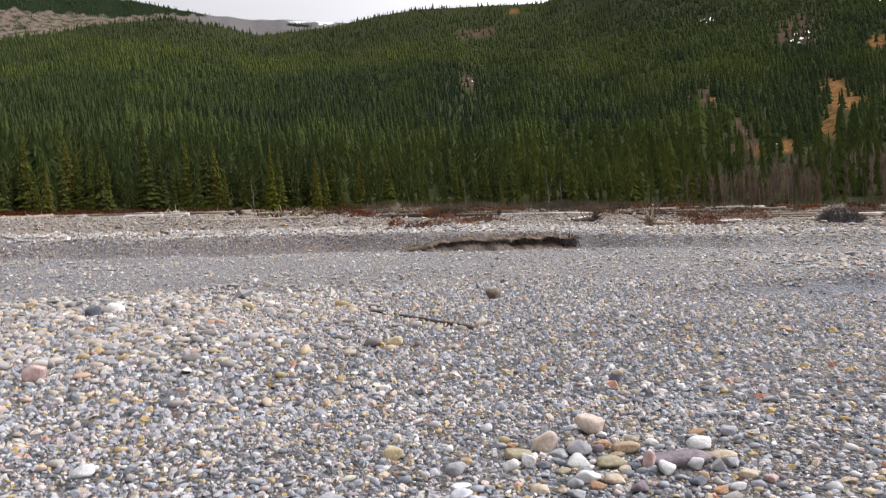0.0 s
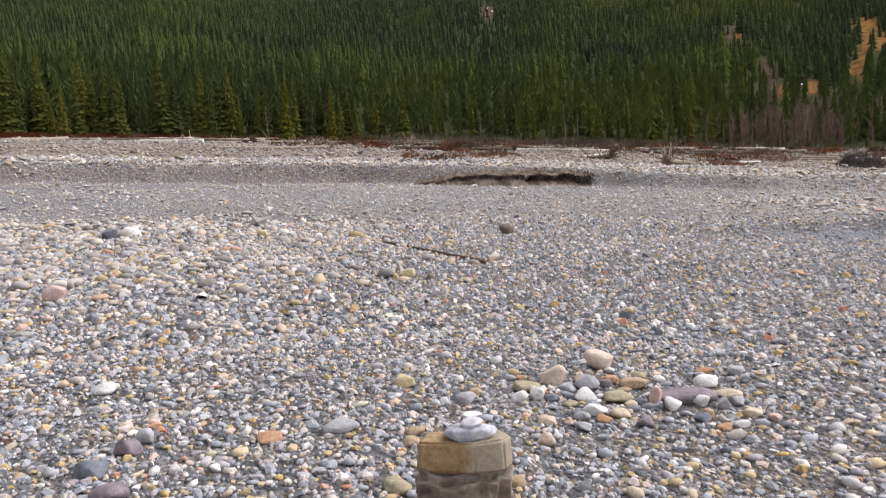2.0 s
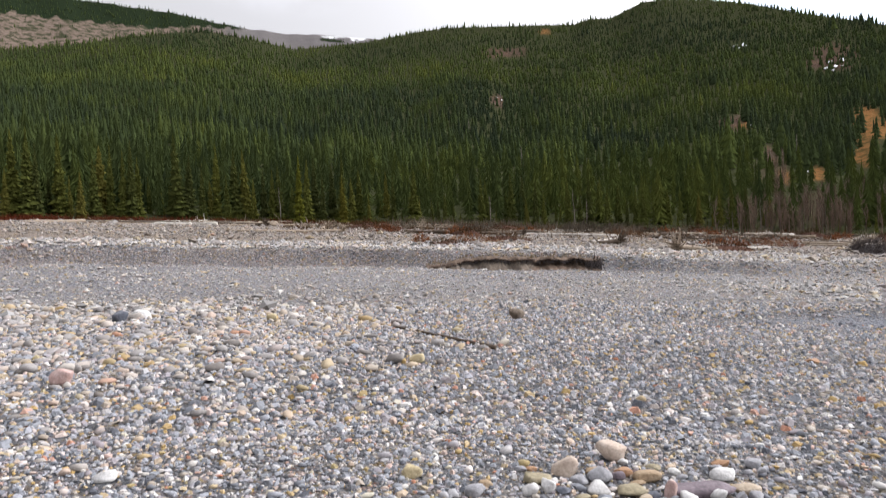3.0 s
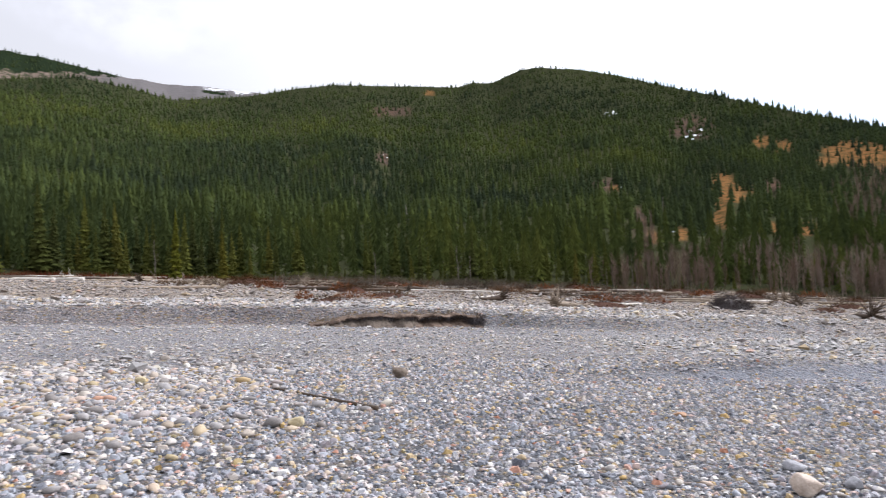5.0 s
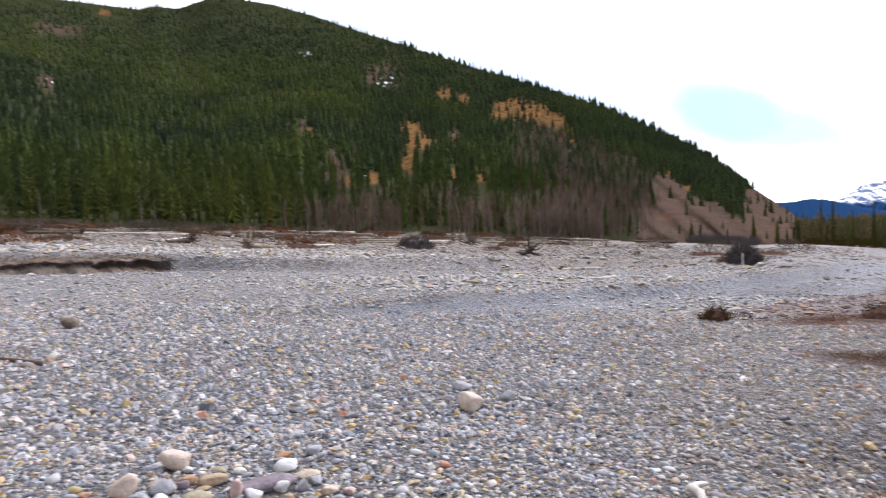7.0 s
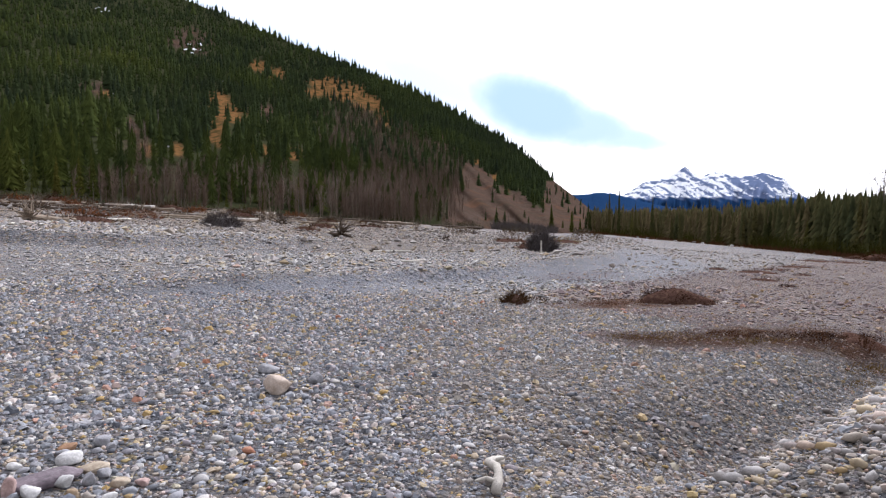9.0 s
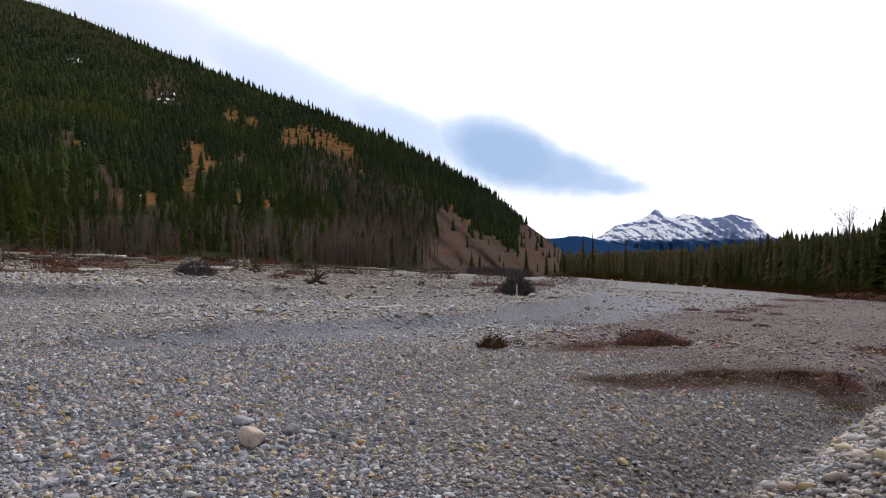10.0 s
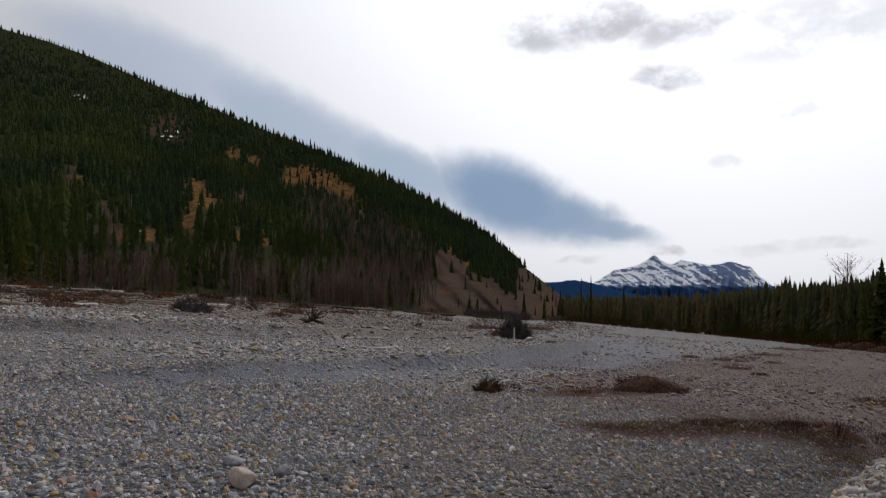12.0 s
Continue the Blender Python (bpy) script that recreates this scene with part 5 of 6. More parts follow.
rock(1.41, 4.10, 0.09, 0.09, "grey")
rock(1.13, 4.09, 0.12, 0.09, "white")
rock(1.29, 3.99, 0.07, 0.07, "ochre")
rock(0.67, 4.03, 0.14, 0.07, "white")
rock(0.80, 3.98, 0.12, 0.08, "tan")
rock(0.69, 3.91, 0.09, 0.06, "rust")
rock(0.58, 3.94, 0.10, 0.06, "grey")
rock(0.57, 3.80, 0.11, 0.05, "grey")
rock(0.37, 4.26, 0.09, 0.09, "white")
rock(0.32, 4.40, 0.18, 0.08, "olive")
rock(0.26, 4.20, 0.10, 0.08, "white")
rock(-0.05, 4.15, 0.12, 0.08, "grey")
rock(-0.43, 4.42, 0.13, 0.09, "yellow")
rock(0.01, 4.31, 0.10, 0.06, "ochre")
rock(0.35, 3.59, 0.11, 0.08, "cream")
rock(0.51, 2.89, 0.09, 0.06, "white")
rock(-0.37, 3.08, 0.14, 0.07, "olive")
rock(0.16, 3.14, 0.08, 0.08, "ochre")
rock(-0.92, 2.82, 0.15, 0.09, "yellow", label="broad mustard-yellow stone in the gravel")
rock(-1.76, 3.17, 0.17, 0.09, "slate")
rock(-1.67, 3.38, 0.12, 0.10, "purple")
rock(-1.66, 3.52, 0.09, 0.09, "grey")
rock(-0.72, 3.71, 0.21, 0.08, "grey")
rock(-1.05, 3.57, 0.13, 0.06, "rust")
rock(-1.57, 2.93, 0.15, 0.09, "purple")
rock(-2.20, 4.23, 0.15, 0.08, "white")
rock(-0.32, 3.69, 0.10, 0.06, "ochre")
rock(-0.34, 3.56, 0.11, 0.06, "ochre")
rock(3.24, 5.14, 0.23, 0.18, "cream", label="blocky cream boulder alone on the gravel")
rock(3.71, 5.26, 0.15, 0.10, "grey")
rock(3.57, 5.80, 0.20, 0.10, "grey")
rock(-3.83, 6.70, 0.21, 0.18, "pink")
rock(3.67, 8.16, 0.15, 0.08, "rust")
rock(-0.61, 7.95, 0.17, 0.11, "yellow")
rock(-5.15, 10.70, 0.27, 0.19, "slate")
rock(-5.03, 11.15, 0.28, 0.17, "white")
rock(-3.05, 11.24, 0.18, 0.13, "yellow")


def fill_ring():
    """Smaller stones between the large ones of the ring."""
    rng = np.random.RandomState(64)
    hues = ("grey", "white", "ochre", "tan", "rust", "purple", "olive", "pink", "slate", "grey", "lilac")
    left = 34
    while left:
        x, y = rng.uniform(0.2, 1.75), rng.uniform(3.75, 4.75)
        w = rng.uniform(0.06, 0.115)
        if any(math.hypot(x - a, y - b) < 0.4 * (c + w) for a, b, c in ROCK_SPOTS):
            continue
        rock(x, y, w, w * rng.uniform(0.45, 0.7), hues[rng.randint(len(hues))])
        left -= 1


fill_ring()


# ---------------------------------------------------------------- wood, brush and plants
def tube(points, radii, sides=7, rng=None, rough=0.0):
    """A bent tapered tube through points, closed at both ends."""
    P = np.asarray(points, float)
    n = len(P)
    d = np.gradient(P, axis=0)
    d /= np.linalg.norm(d, axis=1)[:, None] + 1e-9
    ref = np.array([0.0, 0.0, 1.0]) if abs(d[:, 2]).mean() < 0.8 else np.array([1.0, 0.0, 0.0])
    a = np.cross(d, ref)
    a /= np.linalg.norm(a, axis=1)[:, None] + 1e-9
    b = np.cross(d, a)
    t = np.arange(sides) / sides * 2 * math.pi
    R = np.asarray(radii, float)[:, None] * (1 + (rng.uniform(-rough, rough, (n, sides)) if rng is not None and rough else 0))
    V = P[:, None] + a[:, None] * (np.cos(t) * R)[..., None] + b[:, None] * (np.sin(t) * R)[..., None]
    V = np.concatenate([V.reshape(-1, 3), P[:1], P[-1:]])
    return V, tube_faces(n, sides, n > 4)


TUBES = {}


def tube_faces(n, sides, capped):
    if (n, sides) not in TUBES:
        F = []
        for i in range(n - 1):
            for j in range(sides):
                k = (j + 1) % sides
                F += [(i * sides + j, i * sides + k, i * sides + sides + k), (i * sides + j, i * sides + sides + k, i * sides + sides + j)]
        e = n * sides
        for j in range(sides if capped else 0):
            k = (j + 1) % sides
            F += [(e, k, j), (e + 1, (n - 1) * sides + j, (n - 1) * sides + k)]
        TUBES[(n, sides)] = np.array(F)
    return TUBES[(n, sides)]


def join(pieces):
    V, F, base = [], [], 0
    for v, f in pieces:
        V.append(v)
        F.append(f + base)
        base += len(v)
    return np.concatenate(V), np.concatenate(F)


def twig(rng, root, way, length, r, bend=0.3, seg=4, sides=3):
    """One curved tapering twig."""
    way = np.asarray(way, float) / (np.linalg.norm(way) + 1e-9)
    pts, p = [np.asarray(root, float)], np.asarray(root, float)
    for i in range(seg - 1):
        way = way + rng.normal(0, bend, 3) * 0.5
        way /= np.linalg.norm(way)
        p = p + way * length / (seg - 1)
        pts.append(p)
    return tube(pts, np.linspace(r, r * 0.25, seg), sides)


def root_wad(rng, at, axis, size, count, r):
    """Torn roots round the end of a log."""
    out = []
    axis = np.asarray(axis, float) / np.linalg.norm(axis)
    for _ in range(count):
        w = rng.normal(size=3)
        w = w - axis * (w @ axis) * 0.7 + axis * rng.uniform(0.0, 0.7)
        w[2] = abs(w[2]) * 0.9 + 0.05 if rng.rand() < 0.75 else w[2]
        out.append(twig(rng, at, w, size * rng.uniform(0.5, 1.1), r * rng.uniform(0.5, 1.2), 0.5, 4, 4))
    return join(out)


def fallen_log(name, label, a, b, r, mat, root=0.0, seed=0, stubs=4, lift=0.6):
    """A log on the ground from plan point a to plan point b (its root end)."""
    rng = np.random.RandomState(seed + 300)
    t = thing(name, label, "driftwood", "driftwood on the gravel")
    ax, ay, bx, by = *a, *b
    az, bz = float(land(ax, ay)) + r * lift, float(land(bx, by)) + r * (lift + 0.3)
    t.matrix_basis = pose(ax, ay, az)
    end = np.array([bx - ax, by - ay, bz - az])
    L = np.linalg.norm(end)
    s = np.linspace(0, 1, 12)
    side = np.array([-end[1], end[0], 0]) / L
    pts = s[:, None] * end + side * (0.03 * L * np.sin(s * 3.0 + seed) * s)[:, None]
    pts[:, 2] += 0.15 * r * np.sin(s * 7 + seed)
    body = [tube(pts, r * (0.55 + 0.45 * s), 8, rng, 0.12)]
    me = mesh("trunk", *body[0], mat)
    trunk = child("trunk", me, t)
    for _ in range(stubs):
        q = rng.uniform(0.1, 0.85)
        p = pts[int(q * 11)]
        w = rng.normal(size=3)
        w[2] = abs(w[2])
        child("branch_stub", mesh("branch_stub", *twig(rng, p, w, rng.uniform(2, 7) * r, r * 0.25, 0.3), mat), trunk)
    if root:
        child("root_wad", mesh("root_wad", *root_wad(rng, pts[-1], end, root, 30, max(r * 0.4, 0.03)), M_BARK if mat is M_PALEWOOD else mat), trunk, "torn root wad")
    return t


def brush(name, label, x, y, wide, high, count, mat, seed, category="shrub", group="", flat=0.0, r=0.006, fine=2):
    """A shrub of bare stems rising from one foot."""
    rng = np.random.RandomState(seed + 500)
    ob_z = float(land(x, y))
    out = []
    for _ in range(count):
        a, q = rng.rand() * 6.283, abs(rng.normal(0, 0.5))
        fx, fy = wide * 0.4 * q * math.cos(a), wide * 0.4 * q * math.sin(a)
        root = (fx, fy, float(land(x + fx, y + fy)) - ob_z - 0.03)
        w = (math.cos(a) * q * (1 + flat), math.sin(a) * q * (1 + flat), 1.0 - 0.75 * flat)
        L = high * rng.uniform(0.5, 1.1)
        out.append(twig(rng, root, w, L, r * rng.uniform(0.7, 1.4), 0.35))
        for _ in range(fine):
            tip = out[-1][0][-1] * rng.uniform(0.45, 0.9) + np.array(root) * 0.2
            w2 = np.array(w) + rng.normal(0, 0.5, 3)
            out.append(twig(rng, tip, w2, L * rng.uniform(0.2, 0.45), r * 0.6, 0.3, 3))
    ob = new(name, mesh(name, *join(out), mat, False))
    ob.matrix_basis = pose(x, y, ob_z)
    return tagged(ob, label, category, group)


def build_bent_stick():
    """A short bleached stick, bent twice, with a knob and a broken fork."""
    rng = np.random.RandomState(19)
    x, y = 3.0, 2.6
    z = float(land(x, y))
    t = thing("drift_stick", "short bleached crooked stick lying on the gravel", "driftwood", "driftwood on the gravel")
    t.matrix_basis = pose(x, y, z + 0.02)
    plan = [(0.0, -0.02), (0.07, 0.03), (0.15, 0.09), (0.2, 0.15), (0.215, 0.21), (0.25, 0.26), (0.33, 0.29), (0.43, 0.32)]
    pts = [(a, b, float(land(x + a, y + b)) - z + 0.012 + 0.05 * math.sin(i * 0.45)) for i, (a, b) in enumerate(plan)]
    stick = child("stick", mesh("stick", *tube(pts, (0.03, 0.028, 0.025, 0.026, 0.023, 0.024, 0.026, 0.03), 8, rng, 0.16), M_PALEWOOD), t)
    child("fork", mesh("fork", *tube([pts[1], (0.03, 0.08, pts[1][2] + 0.02), (-0.03, 0.11, pts[1][2] + 0.01)], (0.016, 0.013, 0.006), 6, rng, 0.15), M_PALEWOOD), stick)
    child("knob", mesh("knob", *tube([pts[6], (0.34, 0.25, pts[6][2] + 0.02), (0.35, 0.22, pts[6][2] + 0.03)], (0.017, 0.014, 0.008), 6, rng, 0.15), M_PALEWOOD), stick)


# logs and roots at the far side of the flat
fallen_log("drift_log", "long grey log with a dark root wad on the far bar", (-12.6, 38.6), (-7.1, 42.2), 0.094, M_DRIFT, 0.49, 1)
fallen_log("drift_log", "very long dark log lying before the forest edge", (-46.0, 83.0), (-18.2, 69.5), 0.165, M_BARK, 0.90, 2)
fallen_log("drift_log", "dark log with upturned roots on the far bar", (-4.4, 44.1), (3.7, 49.0), 0.105, M_BARK, 0.56, 3)
fallen_log("drift_log", "pale barkless branch on the far bar", (6.4, 38.2), (9.9, 47.0), 0.055, M_PALEWOOD, 0.00, 4)
fallen_log("drift_log", "very long grey log before the forest edge", (12.5, 68.6), (29.8, 75.2), 0.132, M_DRIFT, 0.68, 5)
fallen_log("drift_log", "grey log among brush on the far bar", (-2.0, 62.0), (13.0, 60.0), 0.110, M_DRIFT, 0.60, 6)
fallen_log("drift_log", "tan barkless log leaning on a root wad", (14.4, 35.6), (9.0, 30.0), 0.066, M_PALEWOOD, 0.00, 7)
fallen_log("drift_log", "dark tangle of roots on the far bar", (9.9, 29.6), (8.2, 28.9), 0.12, M_DRIFT, 0.85, 8, 6)
fallen_log("drift_log", "long brown log on the far bar", (14.0, 47.0), (24.0, 46.0), 0.088, M_DRIFT, 0.52, 9)
fallen_log("drift_log", "brown log half buried in the far bar", (20.0, 54.0), (33.0, 55.0), 0.110, M_BARK, 0.68, 10)
fallen_log("drift_log", "grey log before the forest edge", (-30.0, 80.0), (-14.0, 78.0), 0.121, M_DRIFT, 0.68, 11)
fallen_log("drift_log", "pale bent log lying on the gravel", (15.6, 17.0), (16.6, 20.0), 0.075, M_PALEWOOD, 0.21, 12)
fallen_log("drift_log", "short pale piece of wood on the gravel", (12.0, 13.5), (12.75, 13.45), 0.050, M_PALEWOOD, 0.00, 13, 0)
fallen_log("drift_log", "dark snag lying on the low bar", (27.6, 27.6), (29.2, 29.2), 0.066, M_BARK, 0.38, 14)
fallen_log("drift_log", "dark log before the hill's foot", (37.0, 56.0), (52.0, 62.0), 0.165, M_BARK, 0.75, 15)
fallen_log("drift_log", "grey log before the hill's foot", (30.0, 62.0), (40.0, 66.0), 0.132, M_DRIFT, 0.68, 16)
fallen_log("drift_log", "pale log at the edge of the lower wood", (71.5, 19.5), (73.5, 16.5), 0.154, M_PALEWOOD, 0.00, 17, 1)
fallen_log("drift_stick", "thin brown stick lying on the cobbles", (-1.15, 10.45), (0.2, 8.6), 0.028, M_BARK, 0.0, 18, 6)
build_bent_stick()
rock(0.68, 11.3, 0.26, 0.19, "brown", label="dark brown lump of rock among the cobbles")
fallen_log("drift_log", "brown log on the far bar", (17.5, 44.0), (24.5, 41.0), 0.083, M_DRIFT, 0.45, 21)
fallen_log("drift_log", "pale long log on the far bar", (2.0, 52.5), (11.0, 53.5), 0.083, M_PALEWOOD, 0.00, 22)
fallen_log("drift_log", "grey log on the far bar", (21.0, 46.5), (30.0, 49.5), 0.094, M_PALEWOOD, 0.52, 23)


def build_far_driftwood():
    """Flood wood strewn in a belt before the forest."""
    rng = np.random.RandomState(88)
    for i in range(92):
        az = rng.uniform(-46, 30)
        r = float(table(az, EDGE)) * rng.uniform(0.36 if az < 4 else 0.55, 0.94)
        x, y = spot(az, r)
        L, turn = rng.uniform(2.0, 7.0) * (0.6 + r / 120), radians(az) + rng.normal(0, 0.35)
        dx, dy = math.cos(turn) * L, math.sin(turn) * L
        mat, what = ((M_DRIFT, "grey weathered"), (M_PALEWOOD, "pale barkless"), (M_BARK, "dark brown"), (M_BARK, "dark brown"), (M_DRIFT, "grey weathered"))[rng.randint(5)]
        fallen_log("drift_log", what + " flood log strewn before the forest", (x - dx / 2, y - dy / 2), (x + dx / 2, y + dy / 2), rng.uniform(0.07, 0.17) * (0.6 + r / 120), mat, 0.4 if rng.rand() < 0.4 else 0.0, 400 + i, 2)


build_far_driftwood()


def build_stumps():
    """Short torn stumps whose roots stand up among the flood wood."""
    rng = np.random.RandomState(97)
    for i in range(16):
        az = rng.uniform(-38, 16)
        r = rng.uniform(32 if az < 0 else 44, float(table(az, EDGE)) * 0.8)
        x, y = spot(az, r)
        turn = rng.rand() * 6.283
        L = rng.uniform(0.6, 1.6)
        mat, what = ((M_DRIFT, "grey"), (M_BARK, "dark brown"))[rng.randint(2)]
        fallen_log("tree_stump", what + " torn stump with roots in the air", (x, y), (x + L * math.cos(turn), y + L * math.sin(turn)), rng.uniform(0.1, 0.18), mat, rng.uniform(0.6, 1.1), 900 + i, 2)


build_stumps()


def build_belt_brush():
    """Clumps of dry brush caught among the flood wood."""
    rng = np.random.RandomState(91)
    for i in range(34):
        az = rng.uniform(-40, 12)
        r = rng.uniform(30 + 0.5 * abs(az), float(table(az, EDGE)) * 0.85)
        x, y = spot(az, r)
        mat, what = ((M_RUSTY, "rust-orange dry brush"), (M_BROWN, "brown dry brush"), (M_GREYTWIG, "grey leafless willow brush"), (M_BROWN, "brown dry brush"))[rng.randint(4)]
        grow = 0.5 + r / 60
        bush("dry_shrub", what + " caught among flood wood", float(x), float(y), rng.uniform(1.0, 2.4) * grow, rng.uniform(0.3, 0.6) * grow, 150, mat, 700 + i, r=0.007 + 0.0003 * r, hump=mat is M_BROWN, long=0.5, deep=rng.uniform(0.4, 0.9))



def build_turf_bank():
    """An undercut bank: a lip of turf over a worn soil face, with a curtain of roots at its end."""
    rng = np.random.RandomState(77)
    t = thing("turf_bank", "undercut brown turf bank with hanging roots on the gravel", "turf")
    a, b = np.array([-1.2, 22.0]), np.array([3.95, 23.1])
    z0 = float(land(*a))
    t.matrix_basis = pose(a[0], a[1], z0)
    d = b - a
    n = np.array([-d[1], d[0]]) / np.linalg.norm(d)
    rows = 110
    S = np.linspace(0, 1, rows)
    wob = 0.16 * np.sin(S * 9 + 0.5) + 0.1 * np.sin(S * 31) + 0.06 * np.sin(S * 67 + 1)
    foot = np.array([float(land(*(a + d * q - n * 0.5))) for q in S]) - z0
    back = np.array([max(float(land(*(a + d * q + n * w))) for w in (0.4, 0.9, 1.4)) for q in S]) - z0
    top = np.maximum(np.convolve(np.pad(back, 6, mode="edge"), np.ones(13) / 13, "valid") + 0.03, foot + 0.04)
    top = np.minimum(top, foot + 0.36 * smoothstep(S, -0.1, 0.35)) + 0.02 * np.sin(S * 37) + rng.normal(0, 0.012, rows)

    def sheet(name, profile, mat, keep, label=""):
        """A strip along the bank; profile gives offset behind the edge and height for each row."""
        ids = np.where(keep)[0]
        V = []
        for i in ids:
            for q, h in profile(i):
                w = d * S[i] + n * (q + wob[i] + rng.normal(0, 0.035))
                V.append((w[0], w[1], h + rng.normal(0, 0.016)))
        c = len(profile(0))
        F = [(i * c + j, i * c + j + 1, (i + 1) * c + j + 1, (i + 1) * c + j) for i in range(len(ids) - 1) for j in range(c - 1)]
        return child(name, mesh(name, V, np.array(F)[:, ::-1], mat), t, label)

    thick = 0.09 + 0.03 * np.sin(S * 13) + 0.02 * np.sin(S * 53)
    sheet("turf_lip", lambda i: ((0.3, top[i] - thick[i] * 0.9), (0.02, top[i] - thick[i]), (-0.1, top[i] - thick[i] * 0.6), (-0.08, top[i] - 0.02), (0.1, top[i] + 0.03), (0.4, top[i] + 0.02), (0.9, top[i]), (1.7, top[i] - 0.2)), M_TURF, S > -1, "brown turf lip")
    sheet("soil_face", lambda i: ((-0.34, foot[i] - 0.06), (-0.16, foot[i] + (top[i] - foot[i]) * 0.3), (-0.02, foot[i] + (top[i] - foot[i]) * 0.6), (0.06, top[i] - 0.03)), M_BANKSOIL, S < 0.62, "dark worn soil face")
    sheet("gravel_face", lambda i: ((-0.5, foot[i] - 0.06), (-0.2, foot[i] + (top[i] - foot[i]) * 0.2), (0.12, foot[i] + (top[i] - foot[i]) * 0.45), (0.24, top[i] - 0.05)), M_TURF, S > 0.58, "pale washed face")
    roots, hair = [], []
    for i in range(900):
        q = rng.rand()
        k = int(q * (rows - 1))
        p = d * q + n * (wob[k] + rng.uniform(-0.12, 0.06))
        base = np.array([p[0], p[1], top[k] - rng.uniform(0.0, 0.1)])
        long = 0.3 if q > 0.93 else 0.12
        roots.append(twig(rng, base, (rng.normal(0, 0.4) - n[0] * 0.3, -n[1] * 0.3 + rng.normal(0, 0.2), -1.0), long * rng.uniform(0.4, 1.2), 0.008, 0.4))
        if i % 2:
            hair.append(twig(rng, base + (n[0] * 0.25, n[1] * 0.25, 0.08), (rng.normal(0, 0.4), rng.normal(0, 0.4), 1), rng.uniform(0.05, 0.14), 0.006, 0.4, 3))
    for i in range(260):
        p = d * rng.uniform(0.95, 1.03) + n * rng.uniform(-0.25, 0.2)
        roots.append(twig(rng, (p[0], p[1], top[-1] - rng.uniform(0.0, 0.12)), (rng.normal(0, 0.35), rng.normal(0, 0.35) - 0.2, -1.0), rng.uniform(0.2, 0.42), 0.011, 0.4))
    tagged(child("root_fringe", mesh("root_fringe", *join(roots), M_DARKTWIG, False), t), kind="stuff")
    tagged(child("dry_grass", mesh("dry_grass", *join(hair), M_DRYGRASS, False), t, "dry tan grass on top of the bank"), kind="stuff")
    child("root_wad", mesh("root_wad", *root_wad(rng, (d[0], d[1], top[-1] - 0.12), (1, 0, 0.2), 0.36, 30, 0.03), M_BARK), t)


build_turf_bank()

def bush(name, label, x, y, wide, high, count, mat, seed, category="shrub", group="", long=0.3, r=0.006, hump=True, deep=0.8, turn=0.0, base=None, fill=0.55):
    """A dense rounded bush or mat: short stems rising all through a low dome."""
    rng = np.random.RandomState(seed + 500)
    t = thing(name, label, category, group)
    z0 = float(land(x, y))
    t.matrix_basis = pose(x, y, z0)
    c, s = math.cos(turn), math.sin(turn)

    def at(u, v):
        px, py = u * wide * 0.5, v * wide * 0.5 * deep
        return px * c - py * s, px * s + py * c

    out = []
    for _ in range(count):
        a, q = rng.rand() * 6.283, math.sqrt(rng.rand())
        q *= 1 + 0.18 * math.sin(a * 3 + seed) + 0.12 * math.sin(a * 7 + seed)
        px, py = at(q * math.cos(a), q * math.sin(a))
        top = high * max(0.1, 1 - min(q, 1.1) ** 2) ** 0.6 * (1 + 0.2 * math.sin(px * 7 / wide + seed))
        pz = -0.0544 * px + 0.0252 * py + top * rng.uniform(0.05, 0.75)
        w = (px / wide * 1.6 + rng.normal(0, 0.45), py / wide * 1.6 + rng.normal(0, 0.45), rng.uniform(0.25, 1.0))
        out.append(twig(rng, (px, py, pz), w, long * high * rng.uniform(0.5, 1.2) + 0.03, r * rng.uniform(0.7, 1.4), 0.45))
    tagged(child("stem_clump", mesh("stem_clump", *join(out), mat, False), t), kind="stuff")
    if hump:
        V, rings = [], 18
        for q in (1.0, 0.85, 0.6, 0.3, 0.0):
            for k in range(rings):
                a = k / rings * 6.283
                w = q * (1 + 0.18 * math.sin(a * 3 + seed) + 0.12 * math.sin(a * 7 + seed))
                px, py = at(w * math.cos(a), w * math.sin(a))
                V.append((px, py, float(land(x + px, y + py)) - z0 - 0.03 + high * fill * (1 - q * q) ** 0.65 * rng.uniform(0.8, 1.15)))
        F = [(n * rings + k, n * rings + (k + 1) % rings, (n + 1) * rings + (k + 1) % rings, (n + 1) * rings + k) for n in range(4) for k in range(rings)]
        child("matted_base", mesh("matted_base", V, np.array(F), base or M_HUMP), t)
    return t


build_belt_brush()
bush("dry_shrub", "rust-red dry shrub on the far bar", -1.8, 29.4, 0.8, 0.45, 160, M_RUSTY, 1, hump=False, r=0.012)
bush("dry_shrub", "rust-red dry shrub beside driftwood", 0.2, 31.6, 2.2, 0.45, 320, M_RUSTY, 2, hump=False, r=0.012)
bush("dry_shrub", "low brown shrub on the far bar", -0.7, 27.6, 1.7, 0.28, 240, M_BROWN, 3, r=0.012)
bush("dry_shrub", "grey bare willow shrub on the far bar", 10.6, 62.0, 5.5, 1.4, 420, M_GREYTWIG, 4, r=0.02, hump=False, long=0.5)
bush("dry_shrub", "rust-red shrub behind the tangled roots", 15.4, 37.7, 2.8, 0.7, 330, M_RUSTY, 5, r=0.014, hump=False)
bush("dry_shrub", "rust-red shrub behind the tangled roots", 13.4, 39.0, 2.6, 0.55, 300, M_RUSTY, 6, r=0.014, hump=False)
